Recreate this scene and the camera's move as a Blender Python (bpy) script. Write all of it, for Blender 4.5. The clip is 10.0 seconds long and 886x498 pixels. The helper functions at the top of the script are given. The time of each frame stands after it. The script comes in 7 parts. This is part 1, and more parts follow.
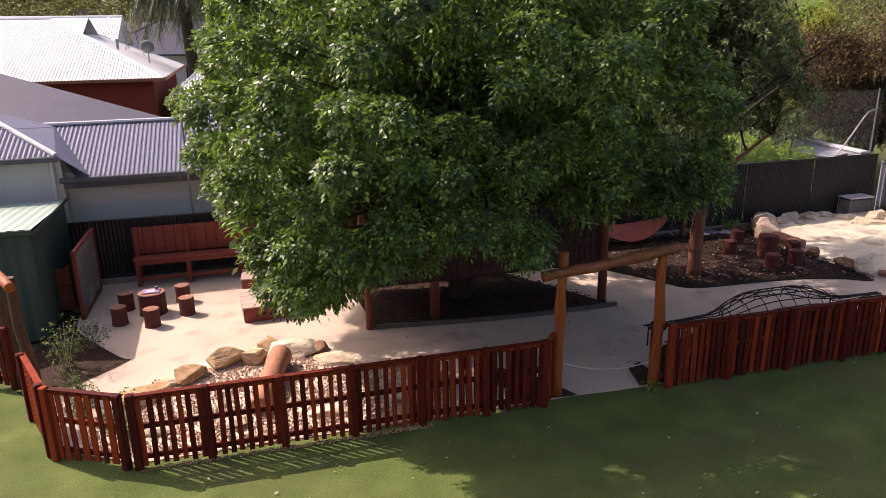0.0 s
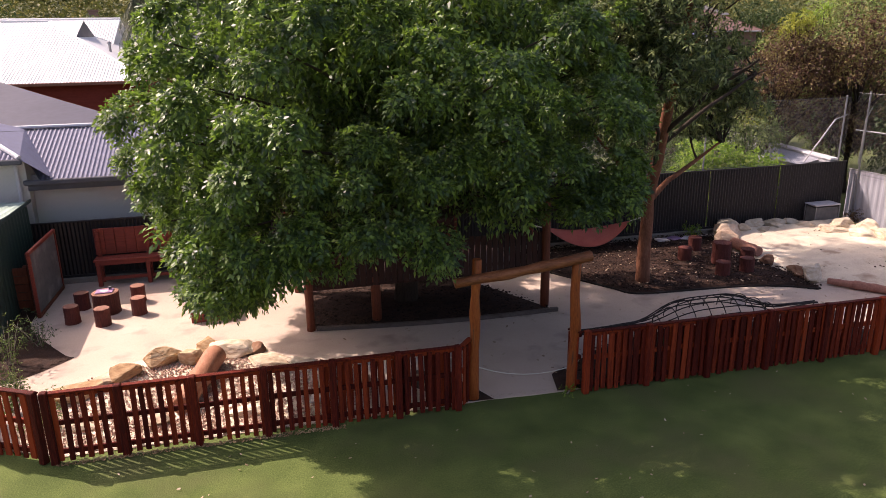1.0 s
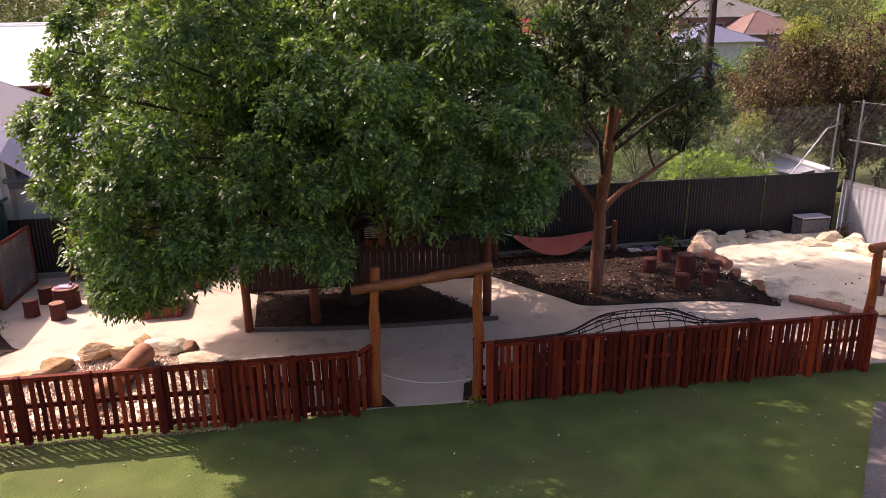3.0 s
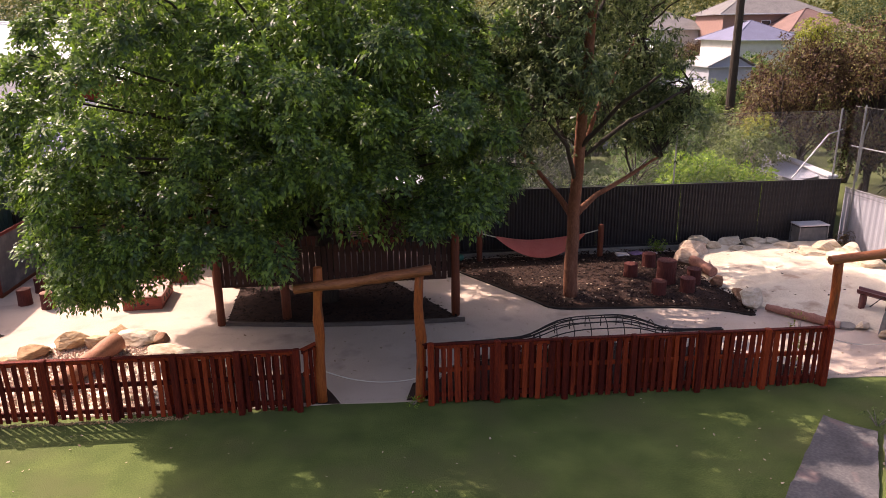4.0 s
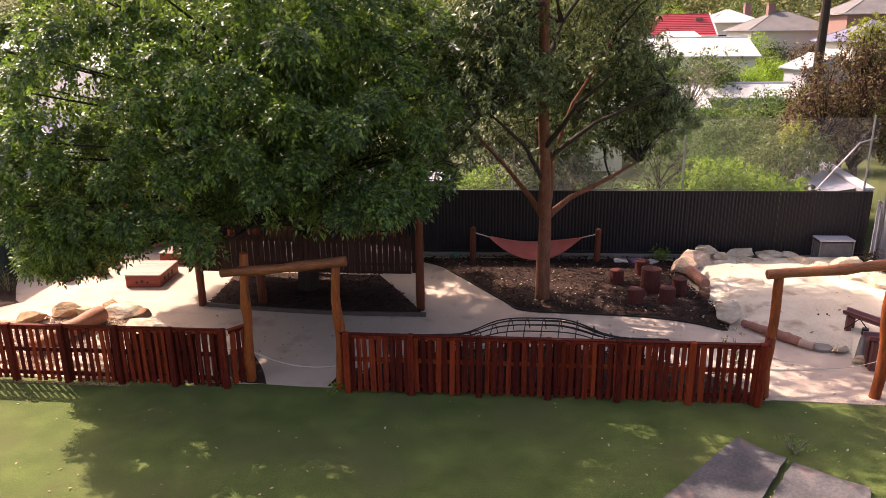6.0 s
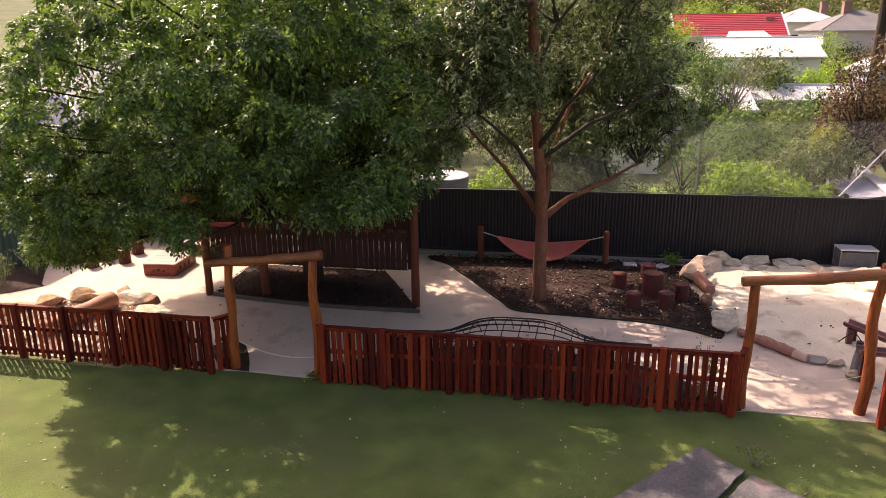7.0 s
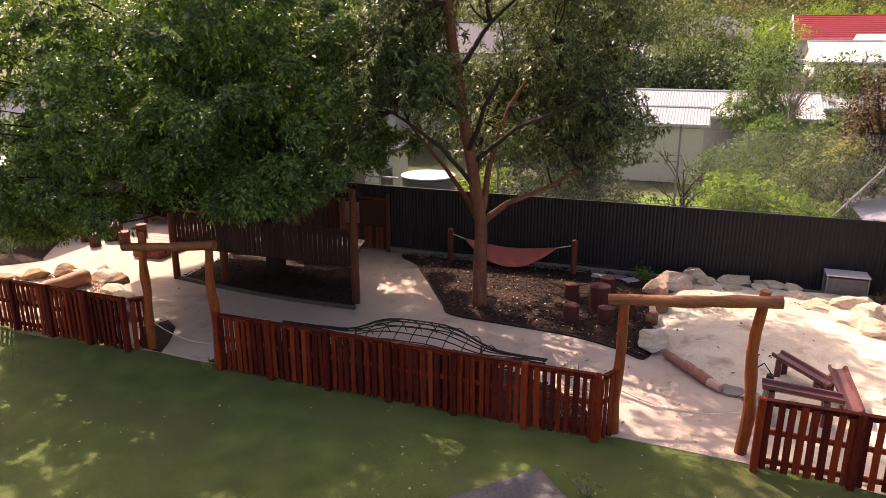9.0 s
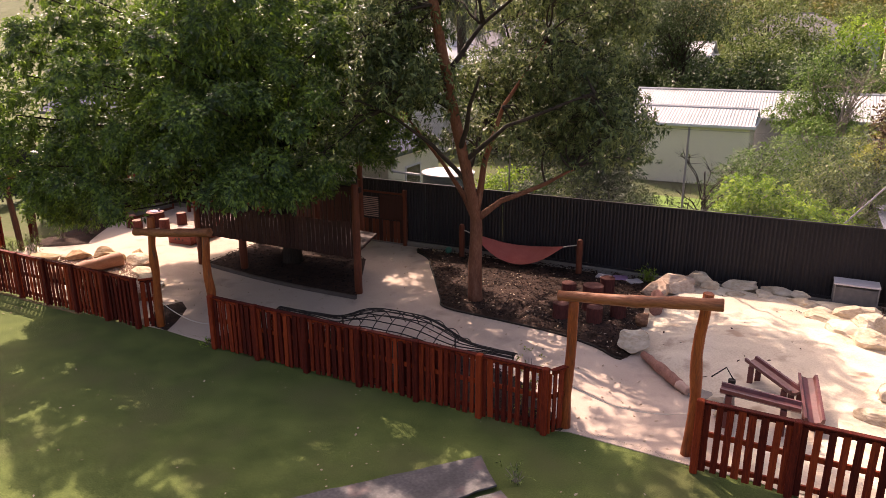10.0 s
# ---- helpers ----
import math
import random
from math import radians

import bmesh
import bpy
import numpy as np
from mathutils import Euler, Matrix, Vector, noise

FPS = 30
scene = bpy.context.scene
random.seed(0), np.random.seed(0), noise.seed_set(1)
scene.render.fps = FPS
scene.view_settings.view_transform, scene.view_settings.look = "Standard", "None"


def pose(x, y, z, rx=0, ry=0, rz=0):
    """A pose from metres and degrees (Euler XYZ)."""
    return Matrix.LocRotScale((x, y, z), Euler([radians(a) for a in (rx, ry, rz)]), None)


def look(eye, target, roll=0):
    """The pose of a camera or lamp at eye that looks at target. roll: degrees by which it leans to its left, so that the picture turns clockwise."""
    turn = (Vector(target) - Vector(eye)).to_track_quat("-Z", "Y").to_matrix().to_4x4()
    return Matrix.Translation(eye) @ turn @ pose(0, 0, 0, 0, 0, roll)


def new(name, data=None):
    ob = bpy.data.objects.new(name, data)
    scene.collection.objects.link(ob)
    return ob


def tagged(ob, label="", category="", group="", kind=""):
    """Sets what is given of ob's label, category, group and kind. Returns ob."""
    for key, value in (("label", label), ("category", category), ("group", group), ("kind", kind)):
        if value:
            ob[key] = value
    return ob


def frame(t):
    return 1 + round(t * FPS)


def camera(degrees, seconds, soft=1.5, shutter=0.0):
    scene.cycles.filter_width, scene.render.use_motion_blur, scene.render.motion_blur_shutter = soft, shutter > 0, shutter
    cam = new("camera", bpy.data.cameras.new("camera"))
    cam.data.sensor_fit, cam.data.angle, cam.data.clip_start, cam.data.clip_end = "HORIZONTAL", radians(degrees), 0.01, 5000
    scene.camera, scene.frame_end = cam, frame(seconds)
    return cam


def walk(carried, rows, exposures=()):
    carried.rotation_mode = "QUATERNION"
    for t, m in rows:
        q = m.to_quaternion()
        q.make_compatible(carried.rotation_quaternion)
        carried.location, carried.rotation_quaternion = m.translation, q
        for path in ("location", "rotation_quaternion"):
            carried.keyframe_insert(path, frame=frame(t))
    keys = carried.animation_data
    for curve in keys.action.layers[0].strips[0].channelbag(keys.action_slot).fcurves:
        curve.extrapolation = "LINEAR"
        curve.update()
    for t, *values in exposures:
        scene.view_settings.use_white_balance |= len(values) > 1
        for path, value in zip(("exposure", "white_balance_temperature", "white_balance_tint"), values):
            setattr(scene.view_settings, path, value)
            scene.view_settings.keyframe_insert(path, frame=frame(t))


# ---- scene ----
cam = camera(63.9, 10.0, 0.55)
METRES, EYE, TILT, LEAN, TURN = 16.0, 5.38, 0.0, 0.7, -16.2
ROWS = [
    (0.0, 0.0, 0.0, 0.0, -0.08, -16.87, 0.27),
    (0.5, 0.0532, -0.0048, 0.0033, 0.73, -16.94, 0.19),
    (1.0, 0.0961, -0.0135, 0.0116, 1.54, -16.94, 0.13),
    (1.5, 0.1281, -0.0147, 0.0117, 2.7, -16.98, 0.11),
    (2.0, 0.1587, -0.0155, 0.0204, 4.07, -16.92, 0.12),
    (2.5, 0.1968, -0.012, 0.0211, 4.99, -16.98, 0.02),
    (3.0, 0.2443, -0.0039, 0.0185, 6.34, -16.85, 0.1),
    (4.5, 0.3987, 0.0072, 0.0318, 12.72, -17.3, -0.06),
    (5.0, 0.4507, 0.0166, 0.0311, 15.01, -17.26, 0.01),
    (5.5, 0.4995, 0.0261, 0.0274, 17.52, -17.14, 0.01),
    (7.0, 0.6312, 0.0668, 0.028, 25.78, -17.16, -0.02),
    (7.5, 0.6816, 0.0921, 0.0262, 28.13, -17.16, -0.05),
    (8.0, 0.7268, 0.1193, 0.0284, 30.29, -17.14, -0.19),
    (8.5, 0.7769, 0.1532, 0.0279, 32.95, -17.17, -0.41),
    (9.0, 0.8333, 0.1932, 0.0283, 35.84, -17.21, -0.46),
    (9.5, 0.8884, 0.226, 0.0307, 39.09, -17.32, -0.38),
    (10.0, 0.9375, 0.2426, 0.0332, 42.58, -17.42, -0.33),
]
walk(cam, [(t, pose(0, 0, EYE, TILT, LEAN, TURN) @ pose(METRES * x, METRES * y, METRES * z, 90 + pitch, roll, yaw)) for t, x, y, z, yaw, pitch, roll in ROWS],
     [(0.0, 0.84, 7100.0, 26.0), (1.5, 0.99, 7200.0, 30.0), (3.0, 1.08, 7250.0, 31.0), (5.5, 1.29, 7600.0, 29.0), (7.5, 1.27, 7800.0, 28.5), (10.0, 1.15, 7950.0, 31.0)])

# ---- world, sun ----
SUN = Vector((-0.74, 0.65, 1.0)).normalized()
world = bpy.data.worlds.new("sky")
scene.world = world
world.use_nodes = True
wn = world.node_tree
sky = wn.nodes.new("ShaderNodeTexSky")
sky.sky_type, sky.sun_disc = "NISHITA", False
sky.sun_elevation, sky.sun_rotation = math.asin(SUN.z), math.atan2(SUN.x, SUN.y)
sky.air_density, sky.dust_density = 1.0, 4.0
wn.links.new(sky.outputs[0], wn.nodes["Background"].inputs[0])
wn.nodes["Background"].inputs[1].default_value = 0.13
sun = new("sun", bpy.data.lights.new("sun", "SUN"))
sun.data.energy, sun.data.angle, sun.data.color = 3.95, radians(0.55), (1.0, 0.93, 0.83)
sun.matrix_world = look((0, 0, 30), Vector((0, 0, 30)) - SUN)


# ---- materials ----
def material(name, ramp, scale=4.0, rough=0.8, bump=0.3, stretch=(1, 1, 1), fine=40.0, vary=0.0, metal=0.0, through_light=0.0,
             space="Object", spots=None, gloss=0.3, bump_size=0.02, island=0.0, glow=None):
    """ramp: two or three colours over a broad and a fine noise; vary: spread of brightness from object to object."""
    m = bpy.data.materials.new(name)
    m.use_nodes = True
    t = m.node_tree
    n, l = t.nodes, t.links
    b = n["Principled BSDF"]
    b.inputs["Roughness"].default_value, b.inputs["Metallic"].default_value = rough, metal
    b.inputs["Specular IOR Level"].default_value = gloss
    co = n.new("ShaderNodeTexCoord")
    mp = n.new("ShaderNodeMapping")
    mp.inputs["Scale"].default_value = stretch
    l.new(co.outputs[space], mp.inputs[0])
    info = n.new("ShaderNodeObjectInfo")
    shift = n.new("ShaderNodeVectorMath")
    shift.operation = "MULTIPLY_ADD"
    l.new(info.outputs["Random"], shift.inputs[0])
    shift.inputs[1].default_value = (37.0, 53.0, 71.0) if vary else (0, 0, 0)
    l.new(mp.outputs[0], shift.inputs[2])
    big = n.new("ShaderNodeTexNoise")
    big.inputs["Scale"].default_value, big.inputs["Detail"].default_value = scale, 6
    small = n.new("ShaderNodeTexNoise")
    small.inputs["Scale"].default_value, small.inputs["Detail"].default_value = fine, 5
    l.new(shift.outputs[0], big.inputs[0]), l.new(shift.outputs[0], small.inputs[0])
    mix = n.new("ShaderNodeMath")
    mix.operation = "MULTIPLY_ADD"
    l.new(small.outputs[0], mix.inputs[0])
    mix.inputs[1].default_value = 0.55
    half = n.new("ShaderNodeMath")
    half.operation = "MULTIPLY"
    l.new(big.outputs[0], half.inputs[0])
    half.inputs[1].default_value = 0.55
    l.new(half.outputs[0], mix.inputs[2])
    value = mix.outputs[0]
    if vary or island:
        add = n.new("ShaderNodeMath")
        add.operation = "MULTIPLY_ADD"
        if island:
            geo = n.new("ShaderNodeNewGeometry")
            l.new(geo.outputs["Random Per Island"], add.inputs[0])
        else:
            l.new(info.outputs["Random"], add.inputs[0])
        add.inputs[1].default_value = vary or island
        off = n.new("ShaderNodeMath")
        off.operation = "SUBTRACT"
        l.new(value, off.inputs[0])
        off.inputs[1].default_value = (vary or island) / 2
        l.new(off.outputs[0], add.inputs[2])
        value = add.outputs[0]
    cr = n.new("ShaderNodeValToRGB")
    e = cr.color_ramp.elements
    e[0].position, e[1].position = 0.3, 0.78
    e[0].color, e[1].color = (*ramp[0], 1), (*ramp[-1], 1)
    if len(ramp) == 3:
        k = e.new(0.54)
        k.color = (*ramp[1], 1)
    l.new(value, cr.inputs[0])
    colour = cr.outputs[0]
    if spots:
        shade, size, low, high = spots
        sp = n.new("ShaderNodeTexNoise")
        sp.inputs["Scale"].default_value, sp.inputs["Detail"].default_value = size, 4
        l.new(shift.outputs[0], sp.inputs[0])
        rg = n.new("ShaderNodeMapRange")
        rg.inputs[1].default_value, rg.inputs[2].default_value = low, high
        l.new(sp.outputs[0], rg.inputs[0])
        mx = n.new("ShaderNodeMix")
        mx.data_type = "RGBA"
        l.new(rg.outputs[0], mx.inputs[0])
        l.new(colour, mx.inputs[6])
        mx.inputs[7].default_value = (*shade, 1)
        colour = mx.outputs[2]
    l.new(colour, b.inputs["Base Color"])
    if bump:
        bp = n.new("ShaderNodeBump")
        bp.inputs["Strength"].default_value, bp.inputs["Distance"].default_value = bump, bump_size
        l.new(mix.outputs[0], bp.inputs["Height"])
        l.new(bp.outputs[0], b.inputs["Normal"])
    if through_light:
        tr = n.new("ShaderNodeBsdfTranslucent")
        if glow:
            tint = n.new("ShaderNodeMix")
            tint.data_type = "RGBA"
            tint.inputs[0].default_value = 0.7
            l.new(colour, tint.inputs[6])
            tint.inputs[7].default_value = (*glow, 1)
            l.new(tint.outputs[2], tr.inputs[0])
        else:
            l.new(colour, tr.inputs[0])
        ms = n.new("ShaderNodeMixShader")
        ms.inputs[0].default_value = through_light
        l.new(b.outputs[0], ms.inputs[1]), l.new(tr.outputs[0], ms.inputs[2])
        l.new(ms.outputs[0], n["Material Output"].inputs[0])
    return m


GRAIN = (9, 9, 0.7)
PICKET = material("red_brown_picket_wood", [(0.052, 0.007, 0.005), (0.13, 0.016, 0.008), (0.28, 0.042, 0.013)], 3, 0.7, 0.5, GRAIN, 14, vary=0.5, gloss=0.12)
LOG = material("oiled_log_wood", [(0.07, 0.018, 0.008), (0.27, 0.060, 0.014), (0.42, 0.115, 0.026)], 2.2, 0.55, 0.5, (6, 6, 0.8), 12, vary=0.15, spots=((0.075, 0.04, 0.025), 3.0, 0.58, 0.72))
LOG_OLD = material("weathered_dark_log", [(0.03, 0.015, 0.010), (0.09, 0.038, 0.022), (0.17, 0.075, 0.04)], 2.2, 0.7, 0.7, (6, 6, 0.8), 12, vary=0.15)
LOG_X = material("oiled_beam_wood", [(0.10, 0.032, 0.014), (0.26, 0.085, 0.034), (0.38, 0.145, 0.062)], 2.2, 0.55, 0.5, (0.8, 6, 6), 12, vary=0.1, spots=((0.09, 0.06, 0.04), 3.0, 0.6, 0.75))
RED_POST = material("dark_red_post_wood", [(0.085, 0.020, 0.010), (0.21, 0.058, 0.026)], 3, 0.6, 0.5, GRAIN, 14, vary=0.15)
CUBBY = material("dark_brown_board", [(0.028, 0.011, 0.008), (0.066, 0.023, 0.015)], 3, 0.7, 0.5, GRAIN, 14, vary=0.25)
STUMP = material("red_brown_stump_side", [(0.055, 0.014, 0.011), (0.135, 0.033, 0.025)], 5, 0.75, 0.7, (8, 8, 1), 10, vary=0.25)
STUMP_TOP = material("sawn_stump_top", [(0.20, 0.085, 0.055), (0.34, 0.16, 0.11)], 6, 0.7, 0.3, (1, 1, 1), 30, vary=0.2)
BENCH = material("red_stained_bench_wood", [(0.15, 0.028, 0.018), (0.31, 0.062, 0.04)], 3, 0.5, 0.3, (0.7, 9, 9), 14, vary=0.15)
BOX_TOP = material("weathered_pale_board", [(0.34, 0.23, 0.19), (0.50, 0.36, 0.31)], 3, 0.8, 0.3, (0.7, 9, 9), 14, vary=0.1)
PATH = material("pale_sandy_concrete", [(0.39, 0.30, 0.24), (0.485, 0.38, 0.305), (0.555, 0.45, 0.37)], 0.9, 0.9, 0.25, (1, 1, 1), 60, spots=((0.35, 0.27, 0.22), 1.6, 0.56, 0.72), bump_size=0.01)
SAND = material("pale_play_sand", [(0.47, 0.38, 0.285), (0.61, 0.52, 0.40), (0.70, 0.62, 0.49)], 1.6, 0.95, 0.6, (1, 1, 1), 30, spots=((0.36, 0.26, 0.19), 2.3, 0.56, 0.72), bump_size=0.03)
TURF = material("artificial_turf", [(0.037, 0.058, 0.016), (0.080, 0.110, 0.030), (0.140, 0.175, 0.052)], 1.5, 0.92, 0.9, (1, 1, 1), 46, gloss=0.13, spots=((0.089, 0.102, 0.037), 0.8, 0.47, 0.69), bump_size=0.02)
EARTH = material("garden_earth_and_grass", [(0.035, 0.045, 0.015), (0.07, 0.09, 0.025), (0.11, 0.10, 0.05)], 0.3, 0.95, 0.5, (1, 1, 1), 8)
MULCH = material("dark_bark_mulch", [(0.015, 0.008, 0.006), (0.037, 0.018, 0.012), (0.078, 0.038, 0.024)], 5, 0.95, 1.0, (1, 1, 1), 55, bump_size=0.04)
CHIP = material("bark_chip", [(0.012, 0.006, 0.005), (0.027, 0.014, 0.010), (0.064, 0.033, 0.021)], 5, 0.95, 0.3, island=0.6)
LITTER = material("dry_leaf_litter", [(0.22, 0.15, 0.10), (0.45, 0.36, 0.27)], 5, 0.9, 0.0, island=0.5)
PEBBLE = material("pink_river_pebble", [(0.27, 0.16, 0.12), (0.40, 0.26, 0.20), (0.54, 0.40, 0.32)], 5, 0.85, 0.3, island=0.35)
ROCK = material("sandstone_boulder", [(0.33, 0.23, 0.145), (0.54, 0.44, 0.32), (0.70, 0.62, 0.50)], 2.2, 0.9, 0.9, (1, 1, 2.2), 9, vary=0.15, bump_size=0.06)
ROCK_OCHRE = material("ochre_ledge_stone", [(0.20, 0.105, 0.05), (0.38, 0.24, 0.125), (0.58, 0.46, 0.30)], 2.2, 0.9, 0.9, (1, 1, 3.0), 9, vary=0.15, bump_size=0.06)
ROCK_TAN = material("tan_weathered_boulder", [(0.25, 0.155, 0.11), (0.42, 0.30, 0.22), (0.58, 0.47, 0.37)], 2.2, 0.9, 0.9, (1, 1, 2.2), 9, vary=0.15, bump_size=0.06)
ROCK_DARK = material("weathered_rust_boulder", [(0.13, 0.06, 0.035), (0.24, 0.12, 0.07), (0.36, 0.24, 0.16)], 2.2, 0.9, 0.9, (1, 1, 2.2), 9, vary=0.15, bump_size=0.06)
ROCK_GREY = material("grey_boulder", [(0.25, 0.23, 0.21), (0.42, 0.40, 0.37)], 2.2, 0.9, 0.9, (1, 1, 2.2), 9, vary=0.15, bump_size=0.05)
FENCE = material("black_steel_sheet", [(0.015, 0.0132, 0.0145), (0.026, 0.023, 0.0245)], 1.5, 0.5, 0.05, (1, 1, 0.3), 20, gloss=0.35)
KERB = material("grey_concrete_plinth", [(0.16, 0.14, 0.12), (0.28, 0.25, 0.22)], 3, 0.9, 0.4)
EDGING = material("weathered_dark_timber_edging", [(0.06, 0.045, 0.04), (0.15, 0.12, 0.10)], 3, 0.85, 0.5)
SLATE = material("grey_chalkboard", [(0.10, 0.10, 0.105), (0.20, 0.19, 0.185)], 2, 0.8, 0.1, (1, 1, 1), 9, spots=((0.28, 0.27, 0.26), 2.0, 0.55, 0.75))
GREEN = material("dark_green_steel", [(0.030, 0.055, 0.045), (0.045, 0.08, 0.065)], 1.2, 0.5, 0.05, gloss=0.4)
PALE_GREEN = material("pale_green_roof_steel", [(0.26, 0.36, 0.31), (0.36, 0.46, 0.40)], 1.2, 0.45, 0.05, gloss=0.4)
ZINC = material("zincalume_roof", [(0.42, 0.41, 0.44), (0.56, 0.55, 0.58)], 1.0, 0.45, 0.05, (1, 1, 1), 8, gloss=0.5)
GREY_ROOF = material("lavender_grey_roof_steel", [(0.11, 0.115, 0.175), (0.155, 0.16, 0.235)], 0.7, 0.65, 0.05, (1, 1, 1), 6, gloss=0.2)
PURPLE_ROOF = material("dusky_purple_grey_roof_steel", [(0.036, 0.037, 0.062), (0.055, 0.056, 0.088)], 0.7, 0.7, 0.05, (1, 1, 1), 6, gloss=0.2)
WHITE_ROOF = material("white_roof_steel", [(0.62, 0.63, 0.64), (0.74, 0.74, 0.735)], 0.6, 0.55, 0.05, (1, 1, 1), 6, gloss=0.4)
PALE_ROOF = material("weathered_pale_roof_steel", [(0.36, 0.37, 0.375), (0.48, 0.48, 0.475)], 0.6, 0.6, 0.05, (1, 1, 1), 6, gloss=0.3, spots=((0.30, 0.28, 0.26), 0.9, 0.55, 0.75))
RED_ROOF = material("red_roof_steel", [(0.36, 0.04, 0.05), (0.46, 0.06, 0.075)], 0.6, 0.5, 0.1, (1, 1, 1), 6)
TILE_ROOF = material("grey_brown_tile_roof", [(0.095, 0.09, 0.09), (0.185, 0.175, 0.17)], 0.8, 0.8, 0.5, (1, 1, 1), 6)
RED_TILE = material("terracotta_tile_roof", [(0.12, 0.072, 0.064), (0.20, 0.12, 0.105)], 0.8, 0.8, 0.5, (1, 1, 1), 6)
WALL = material("off_white_render", [(0.52, 0.50, 0.48), (0.66, 0.64, 0.61)], 0.8, 0.85, 0.15, (1, 1, 1), 12, spots=((0.42, 0.39, 0.36), 0.7, 0.6, 0.75))
CREAM = material("cream_wall_paint", [(0.62, 0.59, 0.47), (0.74, 0.71, 0.58)], 0.8, 0.8, 0.1, (1, 1, 1), 12)
BRICK = material("dark_red_wall", [(0.17, 0.022, 0.016), (0.28, 0.045, 0.03)], 2, 0.8, 0.3, (1, 1, 6), 10)
BRICK_FAR = material("far_brick", [(0.20, 0.115, 0.10), (0.29, 0.175, 0.15)], 2, 0.8, 0.3, (1, 1, 4), 10)
TRIM = material("timber_fascia_paint", [(0.22, 0.09, 0.06), (0.30, 0.13, 0.09)], 2, 0.6, 0.1)
TRIM_LIGHT = material("pale_grey_gutter_paint", [(0.50, 0.50, 0.55), (0.62, 0.62, 0.66)], 2, 0.5, 0.05)
TRIM_GREEN = material("dark_green_gutter_paint", [(0.035, 0.06, 0.045), (0.06, 0.09, 0.07)], 2, 0.5, 0.05)
TRIM_DARK = material("charcoal_gutter_paint", [(0.06, 0.06, 0.075), (0.10, 0.10, 0.12)], 2, 0.5, 0.05)
GLASS = material("dark_house_glass", [(0.02, 0.022, 0.025), (0.035, 0.038, 0.042)], 1, 0.08, 0.0, gloss=0.6)
STEEL = material("galvanised_steel", [(0.22, 0.22, 0.23), (0.33, 0.33, 0.34)], 3, 0.55, 0.05, (1, 1, 1), 20, metal=0.8)
WIRE = material("dull_mesh_wire", [(0.10, 0.10, 0.105), (0.16, 0.16, 0.165)], 3, 0.5, 0.0, metal=0.3)
ROD = material("dark_woven_rod", [(0.012, 0.010, 0.009), (0.035, 0.026, 0.02)], 5, 0.7, 0.2)
PALE_SHEET = material("grey_white_sheet", [(0.29, 0.295, 0.34), (0.40, 0.405, 0.455)], 1.2, 0.6, 0.05)
# canvas red lightened to stand in for sun on the hammock
CANVAS = material("sunlit_red_canvas", [(0.66, 0.17, 0.14), (0.78, 0.26, 0.22)], 4, 0.85, 0.2, (1, 1, 1), 60, through_light=0.45)
ROPE = material("pale_rope", [(0.45, 0.42, 0.36), (0.62, 0.58, 0.50)], 30, 0.9, 0.3)
MAT = material("grey_rubber_mat", [(0.045, 0.042, 0.043), (0.085, 0.08, 0.081), (0.15, 0.138, 0.135)], 1.8, 0.7, 0.25, (1, 1, 1), 22, spots=((0.20, 0.13, 0.12), 2.2, 0.56, 0.74))
TEAL = material("green_plastic", [(0.03, 0.14, 0.10), (0.04, 0.18, 0.13)], 3, 0.4, 0.0)
PURPLE = material("mauve_plastic", [(0.25, 0.14, 0.26), (0.36, 0.22, 0.36)], 3, 0.5, 0.0)
PALE_STONE = material("pale_paving_stone", [(0.45, 0.40, 0.40), (0.60, 0.54, 0.54)], 4, 0.85, 0.3)
TROUGH = material("oiled_trough_wood", [(0.075, 0.018, 0.018), (0.17, 0.05, 0.045)], 3, 0.35, 0.3, (1, 1, 1), 20, vary=0.1, gloss=0.5)
BARK = material("smooth_reddish_bark", [(0.09, 0.034, 0.018), (0.18, 0.068, 0.037), (0.28, 0.13, 0.078)], 3, 0.85, 0.7, (3, 3, 0.8), 16, bump_size=0.03)
BARK_DARK = material("dark_rough_bark", [(0.022, 0.016, 0.012), (0.06, 0.043, 0.032)], 4, 0.9, 0.8, (4, 4, 0.8), 16, bump_size=0.03)
BARK_GREY = material("grey_bare_bark", [(0.16, 0.13, 0.11), (0.30, 0.26, 0.22)], 4, 0.9, 0.5, (4, 4, 0.8), 16)
ASH = material("ash_leaf", [(0.014, 0.032, 0.020), (0.044, 0.092, 0.037), (0.175, 0.270, 0.055)], 0.7, 0.45, 0.0, (1, 1, 1), 3, through_light=0.30, island=0.68, gloss=0.38, glow=(0.25, 0.43, 0.045))
WATTLE = material("olive_narrow_leaf", [(0.036, 0.062, 0.022), (0.105, 0.150, 0.052), (0.24, 0.29, 0.105)], 0.7, 0.45, 0.0, (1, 1, 1), 3, through_light=0.33, island=0.6, gloss=0.4)
FRESH = material("fresh_green_leaf", [(0.04, 0.085, 0.018), (0.09, 0.17, 0.034), (0.18, 0.28, 0.07)], 0.7, 0.55, 0.0, (1, 1, 1), 3, through_light=0.4, island=0.5)
LIME = material("lime_green_leaf", [(0.10, 0.20, 0.018), (0.21, 0.36, 0.035), (0.34, 0.47, 0.07)], 0.7, 0.55, 0.0, (1, 1, 1), 3, through_light=0.5, island=0.5)
OLIVE = material("grey_green_leaf", [(0.055, 0.088, 0.026), (0.12, 0.175, 0.045), (0.23, 0.29, 0.09)], 0.7, 0.6, 0.0, (1, 1, 1), 3, through_light=0.3, island=0.5)
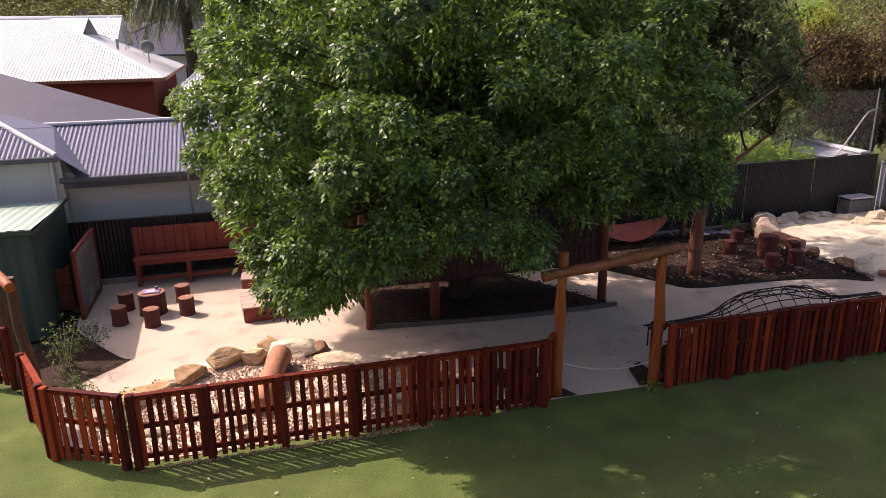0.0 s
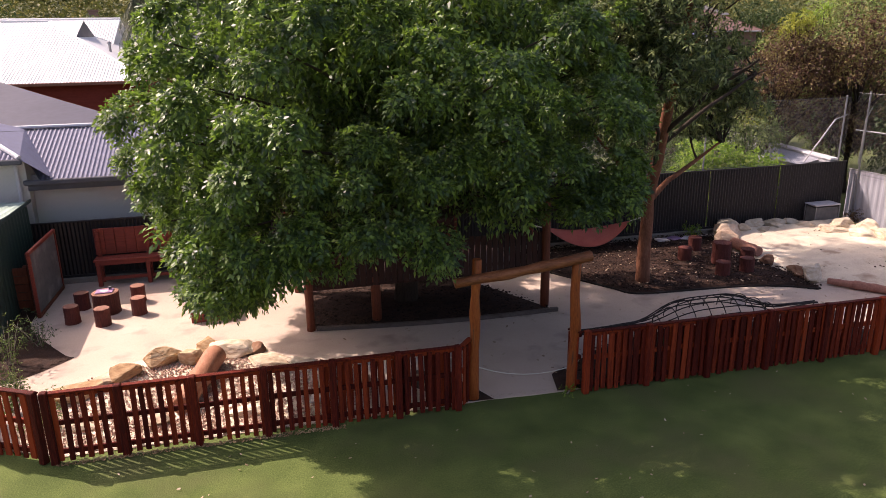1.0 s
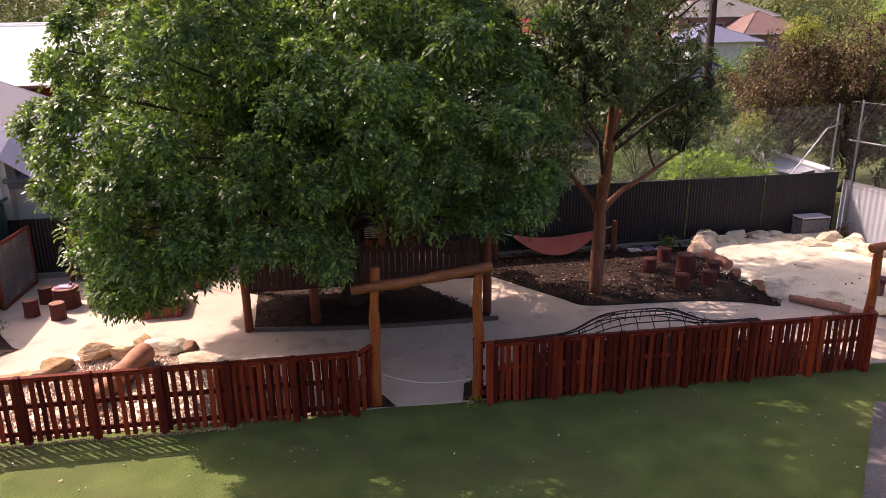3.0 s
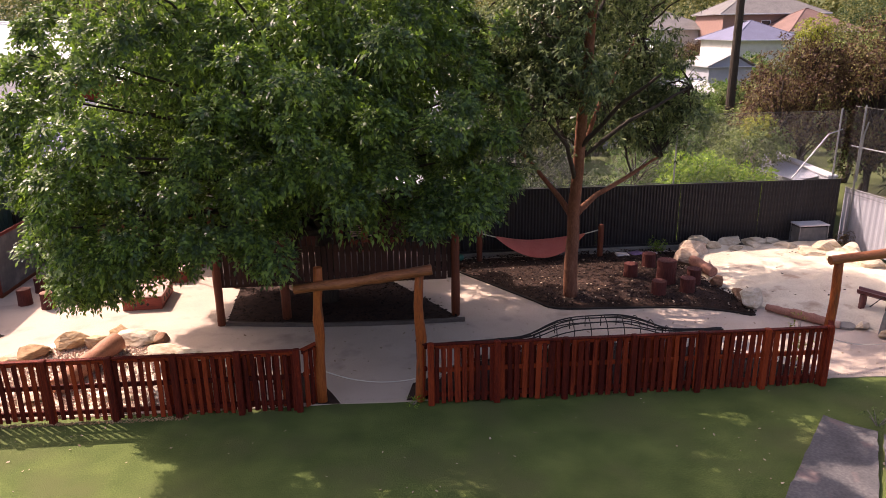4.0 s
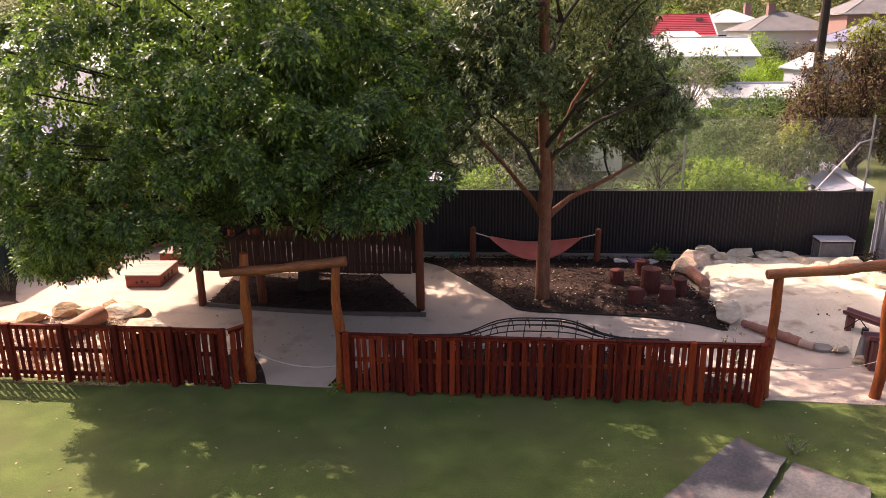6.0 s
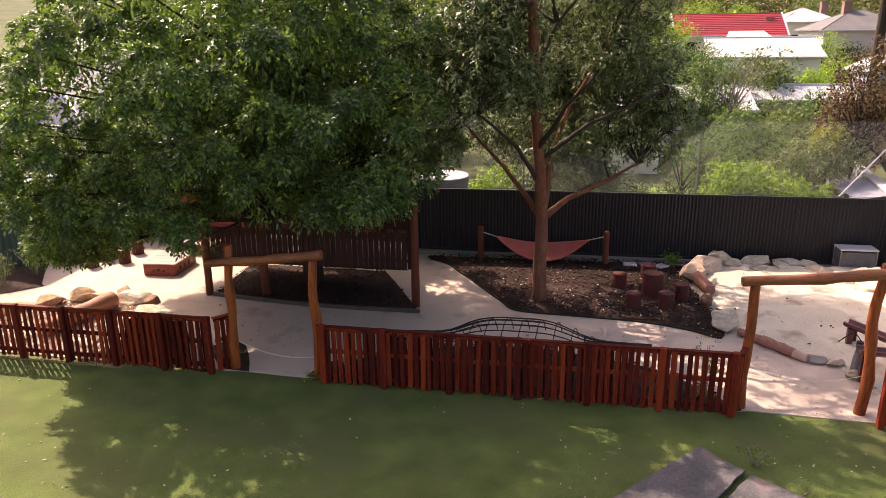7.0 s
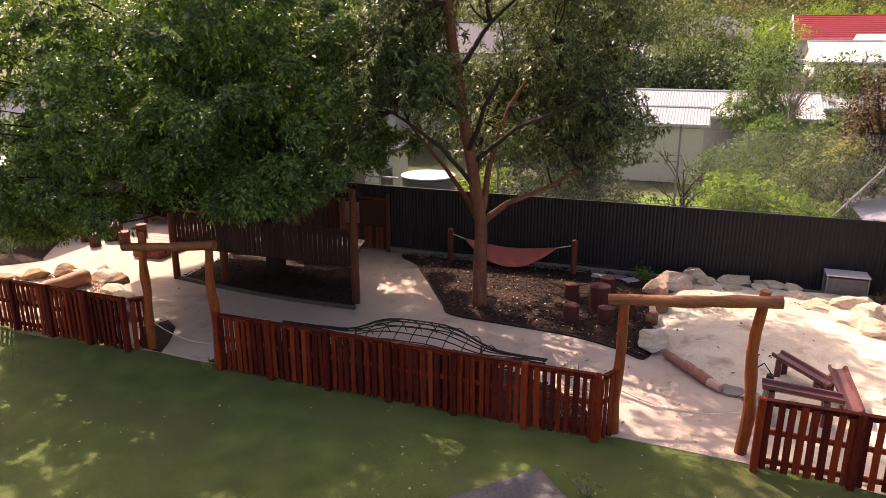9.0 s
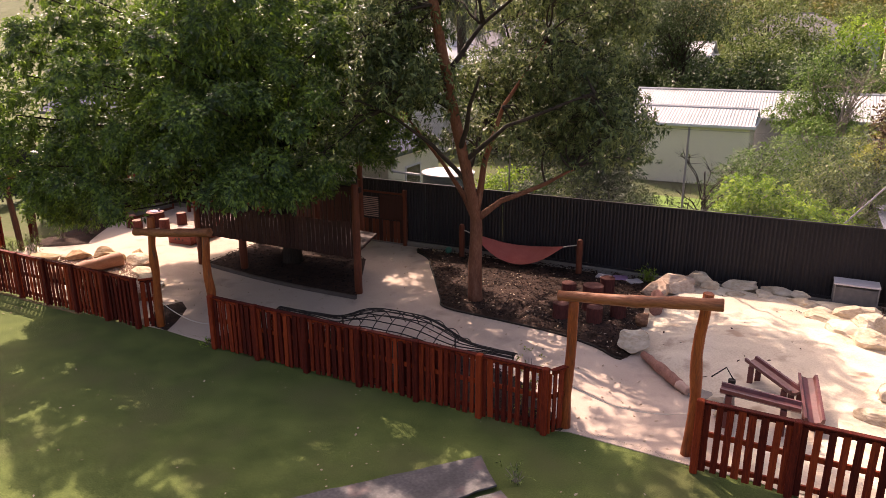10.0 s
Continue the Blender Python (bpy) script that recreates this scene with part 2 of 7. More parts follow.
RUST = material("copper_red_leaf", [(0.032, 0.016, 0.013), (0.100, 0.048, 0.032), (0.20, 0.17, 0.06)], 0.7, 0.6, 0.0, (1, 1, 1), 3, through_light=0.3, island=0.5)
YELLOW = material("yellow_green_leaf", [(0.13, 0.16, 0.02), (0.25, 0.28, 0.035), (0.38, 0.40, 0.07)], 0.7, 0.6, 0.0, (1, 1, 1), 3, through_light=0.4, island=0.5)
DARK_LEAF = material("dark_green_leaf", [(0.02, 0.04, 0.012), (0.045, 0.08, 0.022), (0.08, 0.12, 0.04)], 0.7, 0.5, 0.0, (1, 1, 1), 3, through_light=0.25, island=0.5)
FAR_LEAF = material("far_mixed_leaf", [(0.045, 0.065, 0.018), (0.11, 0.125, 0.035), (0.24, 0.21, 0.07)], 0.08, 0.7, 0.0, (1, 1, 1), 0.4, through_light=0.25, island=0.3)


# ---- builders ----
class Mesh:
    """Collects corners and faces for one mesh."""

    def __init__(self):
        self.v, self.f = [], []

    def add(self, verts, faces):
        k = len(self.v)
        self.v += [tuple(p) for p in verts]
        self.f += [tuple(i + k for i in q) for q in faces]
        return self

    def box(self, x0, y0, z0, x1, y1, z1, m=None):
        ps = [Vector((x, y, z)) for z in (z0, z1) for y in (y0, y1) for x in (x0, x1)]
        return self.add([m @ p for p in ps] if m else ps, [(0, 2, 3, 1), (4, 5, 7, 6), (0, 1, 5, 4), (2, 6, 7, 3), (0, 4, 6, 2), (1, 3, 7, 5)])

    def plank(self, x0, y0, z0, x1, y1, z1, e=0.006, m=None):
        """A box with all its long edges eased."""
        k, out = len(self.v), []
        for z, s in ((z0, e), (z0 + e, 0), (z1 - e, 0), (z1, e)):
            a, b, c, d = x0 + s, x1 - s, y0 + s, y1 - s
            out += [(a + e, c, z), (b - e, c, z), (b, c + e, z), (b, d - e, z), (b - e, d, z), (a + e, d, z), (a, d - e, z), (a, c + e, z)]
        ps = [Vector(p) for p in out]
        self.v += [tuple(m @ p if m else p) for p in ps]
        self.f += [tuple(k + i for i in range(7, -1, -1)), tuple(k + 24 + i for i in range(8))]
        self.f += [(k + 8 * r + i, k + 8 * r + (i + 1) % 8, k + 8 * r + 8 + (i + 1) % 8, k + 8 * r + 8 + i) for r in range(3) for i in range(8)]
        return self

    def tube(self, path, radii, n=8, closed=True):
        k, path = len(self.v), [Vector(p) for p in path]
        side = None
        for i, p in enumerate(path):
            along = (path[min(i + 1, len(path) - 1)] - path[max(i - 1, 0)]).normalized()
            if side is None:
                side = along.orthogonal().normalized()
            side = (side - along * side.dot(along)).normalized()
            up = along.cross(side)
            r = radii[i] if isinstance(radii, (list, tuple)) else radii
            self.v += [tuple(p + r * (math.cos(2 * math.pi * j / n) * side + math.sin(2 * math.pi * j / n) * up)) for j in range(n)]
        for i in range(len(path) - 1):
            self.f += [(k + i * n + j, k + i * n + (j + 1) % n, k + (i + 1) * n + (j + 1) % n, k + (i + 1) * n + j) for j in range(n)]
        if closed:
            self.f += [tuple(k + j for j in range(n - 1, -1, -1)), tuple(k + (len(path) - 1) * n + j for j in range(n))]
        return self

    def prism(self, outline, z0, z1):
        n = len(outline)
        ps = [(x, y, z0) for x, y in outline] + [(x, y, z1) for x, y in outline]
        return self.add(ps, [tuple(range(n - 1, -1, -1)), tuple(range(n, 2 * n))] + [(i, (i + 1) % n, n + (i + 1) % n, n + i) for i in range(n)])

    def sheet(self, origin, u, v, outline, wave=0.076, depth=0.018, steps=4):
        """A corrugated sheet over a convex outline in the plane of u (across the ribs) and v (along them)."""
        origin, u, v = Vector(origin), Vector(u).normalized(), Vector(v).normalized()
        up, k = u.cross(v), len(self.v)
        lo, hi = min(p[0] for p in outline), max(p[0] for p in outline)
        count = max(2, int((hi - lo) / wave * steps))
        for i in range(count + 1):
            a = lo + (hi - lo) * (0.0005 + 0.999 * i / count)
            cuts = [p[1] + (q[1] - p[1]) * (a - p[0]) / (q[0] - p[0]) for p, q in zip(outline, outline[1:] + outline[:1]) if (p[0] - a) * (q[0] - a) < 0]
            lift = depth / 2 * math.sin(2 * math.pi * a / wave)
            self.v += [tuple(origin + a * u + b * v + lift * up) for b in (min(cuts), max(cuts))]
        self.f += [(k + 2 * i, k + 2 * i + 2, k + 2 * i + 3, k + 2 * i + 1) for i in range(count)]
        return self

    def data(self, name, mat, smooth=False):
        me = bpy.data.meshes.new(name)
        me.from_pydata(self.v, [], self.f)
        if smooth:
            me.polygons.foreach_set("use_smooth", [True] * len(me.polygons))
        me.materials.append(mat)
        me.update()
        return me


def part(name, shape, mat, parent=None, label="", m=None, smooth=False):
    """One mesh object, from a Mesh or from mesh data, under a thing or a part (or on its own)."""
    ob = new(name, shape.data(name, mat, smooth) if isinstance(shape, Mesh) else shape)
    ob.parent = parent
    if m is not None:
        ob.matrix_basis = m
    return tagged(ob, label)


def thing(name, label, category, at=(0, 0, 0), turn=0.0, group="", kind=""):
    ob = new(name)
    ob.empty_display_size = 0.2
    ob.matrix_basis = pose(*at, 0, 0, turn)
    return tagged(ob, label, category, group, kind)


def ball(radius, squash=(1, 1, 1), rough=0.0, seed=0.0, level=2, size=1.0, flat=None):
    """A lumpy ball of corners and faces."""
    bm = bmesh.new()
    bmesh.ops.create_icosphere(bm, subdivisions=level, radius=1)
    out = Mesh()
    for v in bm.verts:
        p = v.co.copy()
        d = 1 + rough * noise.noise(p * 1.3 / size + Vector((seed, seed * 1.7, 3.1))) + 0.45 * rough * noise.noise(p * 3.1 / size + Vector((seed * 2.3, 1.1, seed)))
        p = Vector((p.x * squash[0], p.y * squash[1], p.z * squash[2])) * d * radius
        if flat is not None:
            p.z = max(p.z, -flat)
        out.v.append(tuple(p))
    out.f = [tuple(v.index for v in f.verts) for f in bm.faces]
    bm.free()
    return out


def inside(x, y, outline):
    hit = False
    for (a, b), (c, d) in zip(outline, outline[1:] + outline[:1]):
        if (b > y) != (d > y) and x < (c - a) * (y - b) / (d - b) + a:
            hit = not hit
    return hit


def rounded(points, steps=5):
    """A closed smooth outline through a few corners."""
    n, out = len(points), []
    for i in range(n):
        a, b, c, d = (Vector(points[(i + k) % n]) for k in (-1, 0, 1, 2))
        for s in range(steps):
            t = s / steps
            out.append(tuple(0.5 * ((2 * b) + (c - a) * t + (2 * a - 5 * b + 4 * c - d) * t * t + (3 * b - a - 3 * c + d) * t ** 3)))
    return out


# ---- ground ----
g = Mesh()
rows_y = [-60, -20, 0, 20, 60, 90, 110, 130, 150, 180, 220, 270, 330, 420]
rise = [0, 0, 0, 0, 0, 0, 0.5, 2.5, 6, 13, 24, 38, 50, 58]
cols_x = [-420, -250, -120, -60, -20, 0, 20, 60, 120, 250, 420]
for y, h in zip(rows_y, rise):
    for x in cols_x:
        g.v.append((x, y, h * (1 + 0.25 * math.sin(x * 0.02 + 1)) - 0.06))
nx = len(cols_x)
g.f = [(i * nx + j, i * nx + j + 1, (i + 1) * nx + j + 1, (i + 1) * nx + j) for i in range(len(rows_y) - 1) for j in range(nx - 1)]
tagged(part("ground", g, EARTH), "earth and rough grass that reach the far hillside", "ground", kind="structure")

LAWN_EDGE = [(-60, 8.9), (-3.9, 11.8), (-3.45, 11.1), (-2.8, 9.45), (-1.7, 8.86), (4.1, 8.74), (4.55, 8.86), (5.2, 8.8), (5.95, 8.78), (6.1, 8.68), (12.72, 8.54), (13.0, 8.72), (14.0, 8.66), (14.75, 8.52), (24, 8.3), (60, 8.3)]
lawn = Mesh()
for a, b in zip(LAWN_EDGE, LAWN_EDGE[1:]):
    lawn.add([(a[0], -30, 0), (b[0], -30, 0), (b[0], b[1] + 0.16, 0), (a[0], a[1] + 0.16, 0)], [(0, 1, 2, 3)])
tagged(part("lawn", lawn, TURF), "mown green artificial turf in patchy sun and shade", "lawn", kind="structure")

PAVED = [(-3.7, 11.75), (-3.4, 11.0), (-2.7, 9.62), (-1.64, 9.0), (4.1, 8.88), (4.55, 8.9), (5.3, 8.84), (5.95, 8.82), (6.1, 8.83), (12.72, 8.69), (13.0, 8.76), (14.0, 8.7), (14.75, 8.66), (18.0, 8.62), (18.0, 16.3), (-3.9, 17.1)]
paved = Mesh()
paved.prism(PAVED, -0.05, 0.012)
tagged(part("play_yard_paving", paved, PATH), "pale sandy concrete paving of the play yard, stained", "paving", kind="structure")


def heap(name, outline, z, mat, lift, label, category, cell=0.12, seed=1.0):
    """A gently uneven bed over an outline, highest inside and down to the paving at its edge."""
    xs, ys = [p[0] for p in outline], [p[1] for p in outline]
    out, at = Mesh(), {}
    nx, ny = int((max(xs) - min(xs)) / cell) + 2, int((max(ys) - min(ys)) / cell) + 2

    def depth_in(x, y):
        best = 9.0
        for (a, b), (c, d) in zip(outline, outline[1:] + outline[:1]):
            t = max(0, min(1, ((x - a) * (c - a) + (y - b) * (d - b)) / ((c - a) ** 2 + (d - b) ** 2 + 1e-9)))
            best = min(best, math.hypot(x - a - t * (c - a), y - b - t * (d - b)))
        return best

    for i in range(nx):
        for j in range(ny):
            x, y = min(xs) + i * cell, min(ys) + j * cell
            if inside(x, y, outline):
                d = depth_in(x, y)
                e = min(1, d / 0.5)
                at[i, j] = len(out.v)
                out.v.append((x, y, z + e * lift(x, y) + 0.02 * e * noise.noise(Vector((x * 2.5, y * 2.5, seed)))))
    for i, j in list(at):
        q = [at.get(k) for k in ((i, j), (i + 1, j), (i + 1, j + 1), (i, j + 1))]
        if None not in q:
            out.f.append(tuple(q))
    rim = [(x, y, z - 0.002) for x, y in outline]
    k = len(out.v)
    out.add(rim, [tuple(range(len(rim)))])
    return tagged(part(name, out, mat, smooth=True), label, category, kind="structure")


# ---- beds, sand, kerbs ----
MULCH_BED = rounded([(6.95, 16.05), (7.25, 15.3), (7.95, 14.2), (8.75, 12.95), (9.15, 12.42), (10.4, 12.28), (11.7, 12.15), (12.6, 11.85), (13.15, 11.55), (13.3, 12.4), (13.1, 13.6), (13.0, 15.0), (13.2, 16.05)], 4)
heap("mulch_bed", MULCH_BED, 0.02, MULCH, lambda x, y: 0.07, "dark bark mulch bed with scattered dry leaves", "mulch bed", seed=2.0)
CUBBY_BED = [(2.2 + 4.9 * k / 17, 12.42 - 0.39 * k / 17 - 0.14 * math.sin(math.pi * k / 17)) for k in range(18)] + [(6.65, 12.9), (6.2, 13.75), (5.72, 14.62), (4.0, 14.7), (2.1, 14.75), (2.14, 13.6)]
heap("shaded_bed", CUBBY_BED, 0.02, MULCH, lambda x, y: 0.05, "dark shaded bark bed under the cubby deck", "mulch bed", seed=3.0)
DOME_BED = rounded([(6.15, 8.8), (9.0, 8.74), (12.6, 8.66), (12.7, 9.0), (12.3, 9.5), (11.5, 10.1), (9.6, 10.55), (7.8, 10.35), (6.7, 9.9), (6.2, 9.3)], 4)
heap("planted_bed", DOME_BED, 0.02, MULCH, lambda x, y: 0.10, "dark soil bed behind the picket fence", "garden bed", seed=4.0)
GATE_BED = [(3.7, 10.2), (3.45, 9.7), (4.05, 8.98), (4.3, 8.9), (4.66, 8.87), (4.5, 9.25), (4.32, 9.6), (4.1, 9.95)]
heap("gate_bed", GATE_BED, 0.02, MULCH, lambda x, y: 0.05, "small dark soil bed beside the gate post", "garden bed", seed=5.0)
heap("gate_bed", [(5.72, 8.85), (6.0, 8.83), (6.18, 9.0), (6.16, 9.6), (5.86, 9.42)], 0.02, MULCH, lambda x, y: 0.04, "small dark soil wedge behind the gate post", "garden bed", seed=7.0)
SIDE_BED = rounded([(-3.75, 12.1), (-3.1, 11.6), (-2.2, 12.35), (-2.35, 12.6), (-3.0, 13.6), (-3.38, 14.5), (-3.42, 16.6), (-3.9, 16.7), (-3.88, 14.0)], 4)
heap("side_bed", SIDE_BED, 0.02, MULCH, lambda x, y: 0.06, "dark soil bed with young shrubs by the side gate", "garden bed", seed=6.0)
PIT = rounded([(-2.3, 10.6), (-1.5, 11.6), (-0.6, 12.1), (0.5, 12.2), (1.35, 11.4), (2.2, 11.0), (2.9, 10.2), (2.6, 9.2), (0.5, 8.98), (-1.5, 9.1), (-2.4, 9.7)], 4)
heap("pebble_bed", PIT, 0.02, SAND, lambda x, y: 0.0, "pale sandy base under the pebbles", "sand", seed=7.0)
SANDPIT = rounded([(13.5, 11.9), (14.3, 10.9), (14.9, 10.6), (15.2, 9.4), (15.4, 8.7), (17.9, 8.65), (17.95, 12.0), (17.9, 14.6), (17.7, 16.1), (15.5, 16.15), (13.5, 16.1), (13.15, 15.0), (13.2, 13.4)], 4)
def sand_lift(x, y):
    bumps = 0.05 * noise.noise(Vector((x * 1.7, y * 1.7, 9))) + 0.03 * noise.noise(Vector((x * 4.5, y * 4.5, 4)))
    return 0.08 + 0.15 * math.exp(-((x - 16.3) ** 2 + (y - 13.0) ** 2) / 5) + 0.12 * max(0, min(1, (y - 14.2) / 1.5)) + bumps


heap("sandpit", SANDPIT, 0.02, SAND,
     sand_lift,
     "pale dug-over sand of a play sandpit", "sandpit", cell=0.1, seed=8.0)


def scatter(name, outline, count, mat, label, category, size, z, flatness=0.35, long=1.8, seed=1, keep=None):
    """Many loose bits over an outline, joined into one object."""
    rnd, out = random.Random(seed), Mesh()
    xs, ys = [p[0] for p in outline], [p[1] for p in outline]
    while count:
        x, y = rnd.uniform(min(xs), max(xs)), rnd.uniform(min(ys), max(ys))
        if not inside(x, y, outline) or (keep and not keep(x, y)):
            continue
        count -= 1
        s = size * rnd.uniform(0.5, 1.4)
        m = pose(x, y, (z(x, y) if callable(z) else z) + rnd.uniform(0, 0.02), rnd.uniform(-25, 25), rnd.uniform(-25, 25), rnd.uniform(0, 360))
        a, b, c = s * long / 2, s / 2, s * flatness / 2
        ps = [(-a, 0, 0), (-a * 0.5, -b, 0), (a * 0.5, -b, 0), (a, 0, 0), (a * 0.5, b, 0), (-a * 0.5, b, 0), (0, 0, c * 2), (0, 0, -c)]
        out.add([m @ Vector(p) for p in ps], [(i, (i + 1) % 6, 6) for i in range(6)] + [((i + 1) % 6, i, 7) for i in range(6)])
    return tagged(part(name, out, mat), label, category, kind="stuff")


scatter("bark_chips", MULCH_BED, 5200, CHIP, "loose brown bark chips on the mulch", "bark chips", 0.035, 0.085, seed=11)
scatter("bark_chips", CUBBY_BED, 1500, CHIP, "loose dark bark chips under the deck", "bark chips", 0.035, 0.065, seed=12)
scatter("bark_chips", DOME_BED, 1500, CHIP, "loose dark bark chips behind the fence", "bark chips", 0.035, 0.11, seed=13)
scatter("leaf_litter", MULCH_BED, 500, LITTER, "dry pale fallen leaves on the mulch", "fallen leaves", 0.022, 0.10, 0.05, 2.2, seed=14)
scatter("leaf_litter", [(2.0, 9.2), (4.5, 9.0), (6.0, 9.2), (7.5, 10.7), (12.5, 10.6), (13.0, 8.9), (14.5, 8.9), (14.5, 10.5), (12.5, 12.0), (8.8, 12.3), (6.5, 16), (5.6, 16), (6.5, 13.5), (7.2, 12), (2, 12)], 260, LITTER, "dry fallen leaves blown over the paving", "fallen leaves", 0.03, 0.018, 0.05, 2.0, seed=15)
scatter("leaf_litter", [(-4, 3), (18, 3), (18, 8.4), (-1, 8.6)], 300, LITTER, "tiny dry leaves on the turf", "fallen leaves", 0.022, 0.006, 0.05, 2.0, seed=16)
scatter("river_pebbles", PIT, 7000, PEBBLE, "pink and brown river pebbles in the dry creek bed", "pebbles", 0.032, 0.026, 0.7, 1.3, seed=17, keep=lambda x, y: y < 11.9 - 0.25 * abs(x))
scatter("sand_crumbs", [(13.6, 12.2), (14.6, 11.2), (15.6, 11.5), (17.0, 13.0), (16.5, 15.0), (14, 15.4), (13.6, 14)], 40, CHIP, "bark crumbs and twigs strewn on the sand", "bark chips", 0.03, lambda x, y: 0.015 + sand_lift(x, y), 0.3, 2.5, seed=18, keep=lambda x, y: noise.noise(Vector((x, y, 2))) > -0.1)
scatter("gravel_strip", [(-1.6, 8.86), (2.3, 8.76), (2.3, 8.66), (-1.6, 8.76)], 900, ROCK_OCHRE, "pale gravel strip under the picket fence", "gravel", 0.017, 0.006, 0.8, 1.3, seed=19)


def border(name, points, width, height, mat, label):
    """A low kerb along a line."""
    out = Mesh()
    for a, b in zip(points, points[1:]):
        a, b = Vector((*a, 0)), Vector((*b, 0))
        n = Vector((a.y - b.y, b.x - a.x, 0)).normalized() * width / 2
        out.add([a - n, b - n, b + n, a + n, a - n + Vector((0, 0, height)), b - n + Vector((0, 0, height)), b + n + Vector((0, 0, height)), a + n + Vector((0, 0, height))],
                [(0, 1, 5, 4), (1, 2, 6, 5), (2, 3, 7, 6), (3, 0, 4, 7), (4, 5, 6, 7)])
    return tagged(part(name, out, mat), label, "edging", kind="structure")


border("bed_edging", CUBBY_BED[:18], 0.07, 0.09, EDGING, "weathered dark timber edging round the shaded bed")
border("bed_edging", MULCH_BED[:33], 0.03, 0.05, ROD, "dark steel edging of the mulch bed")

fringe, rg = Mesh(), random.Random(31)
for (ax_, ay_), (bx_, by_) in zip(LAWN_EDGE[2:-2], LAWN_EDGE[3:-1]):
    for k in range(int(170 * math.hypot(bx_ - ax_, by_ - ay_))):
        t = rg.random()
        x, y = ax_ + (bx_ - ax_) * t, ay_ + (by_ - ay_) * t + 0.16 + rg.uniform(-0.05, 0.012)
        a, h = rg.uniform(0, 6.283), rg.uniform(0.012, 0.034)
        fringe.add([(x - 0.004 * math.cos(a), y - 0.004 * math.sin(a), 0), (x + 0.004 * math.cos(a), y + 0.004 * math.sin(a), 0), (x + rg.uniform(-0.012, 0.012), y + rg.uniform(-0.012, 0.012), h)], [(0, 1, 2)])
tagged(part("turf_fringe", fringe, TURF), "frayed blades along the edge of the turf", "grass", kind="stuff")

# ---- boundary fences ----
def steel_fence(name, a, b, height, label, plinth=True, mat=FENCE):
    a, b = Vector((*a, 0)), Vector((*b, 0))
    along, long = (b - a).normalized(), (b - a).length
    ob = thing(name, label, "fence", a, math.degrees(math.atan2(along.y, along.x)), kind="structure")
    n = max(1, round(long / 2.4))
    for i in range(n):
        x0, x1 = long * i / n, long * (i + 1) / n
        s = Mesh().sheet((x0, 0, 0.18), (1, 0, 0), (0, 0, 1), [(0.01, 0), (x1 - x0 - 0.01, 0), (x1 - x0 - 0.01, height - 0.2), (0.01, height - 0.2)], 0.085, 0.028, 4)
        part("panel", s, mat, ob)
    part("top_rail", Mesh().plank(0, -0.025, height - 0.035, long, 0.025, height), mat, ob)
    part("bottom_rail", Mesh().plank(0, -0.022, 0.14, long, 0.022, 0.2), mat, ob)
    for i in range(n + 1):
        part("post", Mesh().plank(long * i / n - 0.025, 0.03, 0, long * i / n + 0.025, 0.08, height - 0.02), mat, ob)
    if plinth:
        part("plinth", Mesh().plank(0, -0.09, 0, long, 0.03, 0.135, 0.012), KERB, ob, "grey concrete plinth")
    return ob


steel_fence("fence_north", (4.4, 16.28), (17.95, 16.28), 1.82, "black ribbed steel boundary fence on a concrete plinth")
steel_fence("fence_northwest", (-4.0, 16.98), (4.4, 16.9), 1.5, "black ribbed steel boundary fence behind the bench")
steel_fence("fence_west", (-3.98, 17.0), (-6.5, 17.0), 1.5, "black ribbed steel boundary fence behind the shed", False)
steel_fence("fence_far_west", (-9.5, 12.4), (-9.5, 17.0), 1.8, "black ribbed steel boundary fence past the shed", False)


def mesh_fence(name, a, b, z0, z1, posts, label, size=0.068, thick=0.0019):
    """Chain-link wire between pipe posts along a line."""
    a, b = Vector((*a, 0)), Vector((*b, 0))
    along, long = (b - a).normalized(), (b - a).length
    ob = thing(name, label, "fence", a, math.degrees(math.atan2(along.y, along.x)), kind="structure")
    w, high, r = Mesh(), z1 - z0, thick
    n = int((long + high) / size)
    for i in range(n):
        for sign in (1, -1):
            x = i * size - high
            p, q = (x, z0), (x + high, z1)
            if p[0] < 0:
                p = (0, z0 - x)
            if q[0] > long:
                q = (long, z0 + long - x)
            if p[1] >= z1 or q[1] <= z0 or p[0] >= long:
                continue
            if sign < 0:
                p, q = (long - p[0], p[1]), (long - q[0], q[1])
            w.tube([(p[0], 0, p[1]), (q[0], 0, q[1])], r, 3, False)
    part("wire_mesh", w, WIRE, ob)
    for z in (z0 + 0.02, z1):
        part("line_wire", Mesh().tube([(0, 0, z), (long, 0, z)], 0.005, 5), WIRE, ob)
    for x in posts:
        part("pipe_post", Mesh().tube([(x, 0.03, 0), (x, 0.03, z1 + 0.06)], 0.024, 8), STEEL, ob)
    return ob


mesh_fence("mesh_north", (4.4, 16.42), (17.95, 16.42), 1.8, 3.62, [0.1, 4.6, 8.9, 13.4], "grey chain-link netting on pipe posts above the fence")
mesh_fence("mesh_northwest", (-9.0, 17.12), (4.4, 17.04), 1.45, 3.6, [2.6, 7.85, 12.3], "grey chain-link netting on pipe posts above the fence", 0.095, 0.0013)
mesh_fence("mesh_east", (18.05, 16.3), (18.6, 9.0), 1.45, 3.75, [0.35, 3.0, 5.6], "chain-link netting with pipe frame along the side boundary")
side = thing("fence_east", "pale grey sheet panels on pipe rails along the side boundary", "fence", (18.1, 16.3, 0), -85.7, kind="structure")
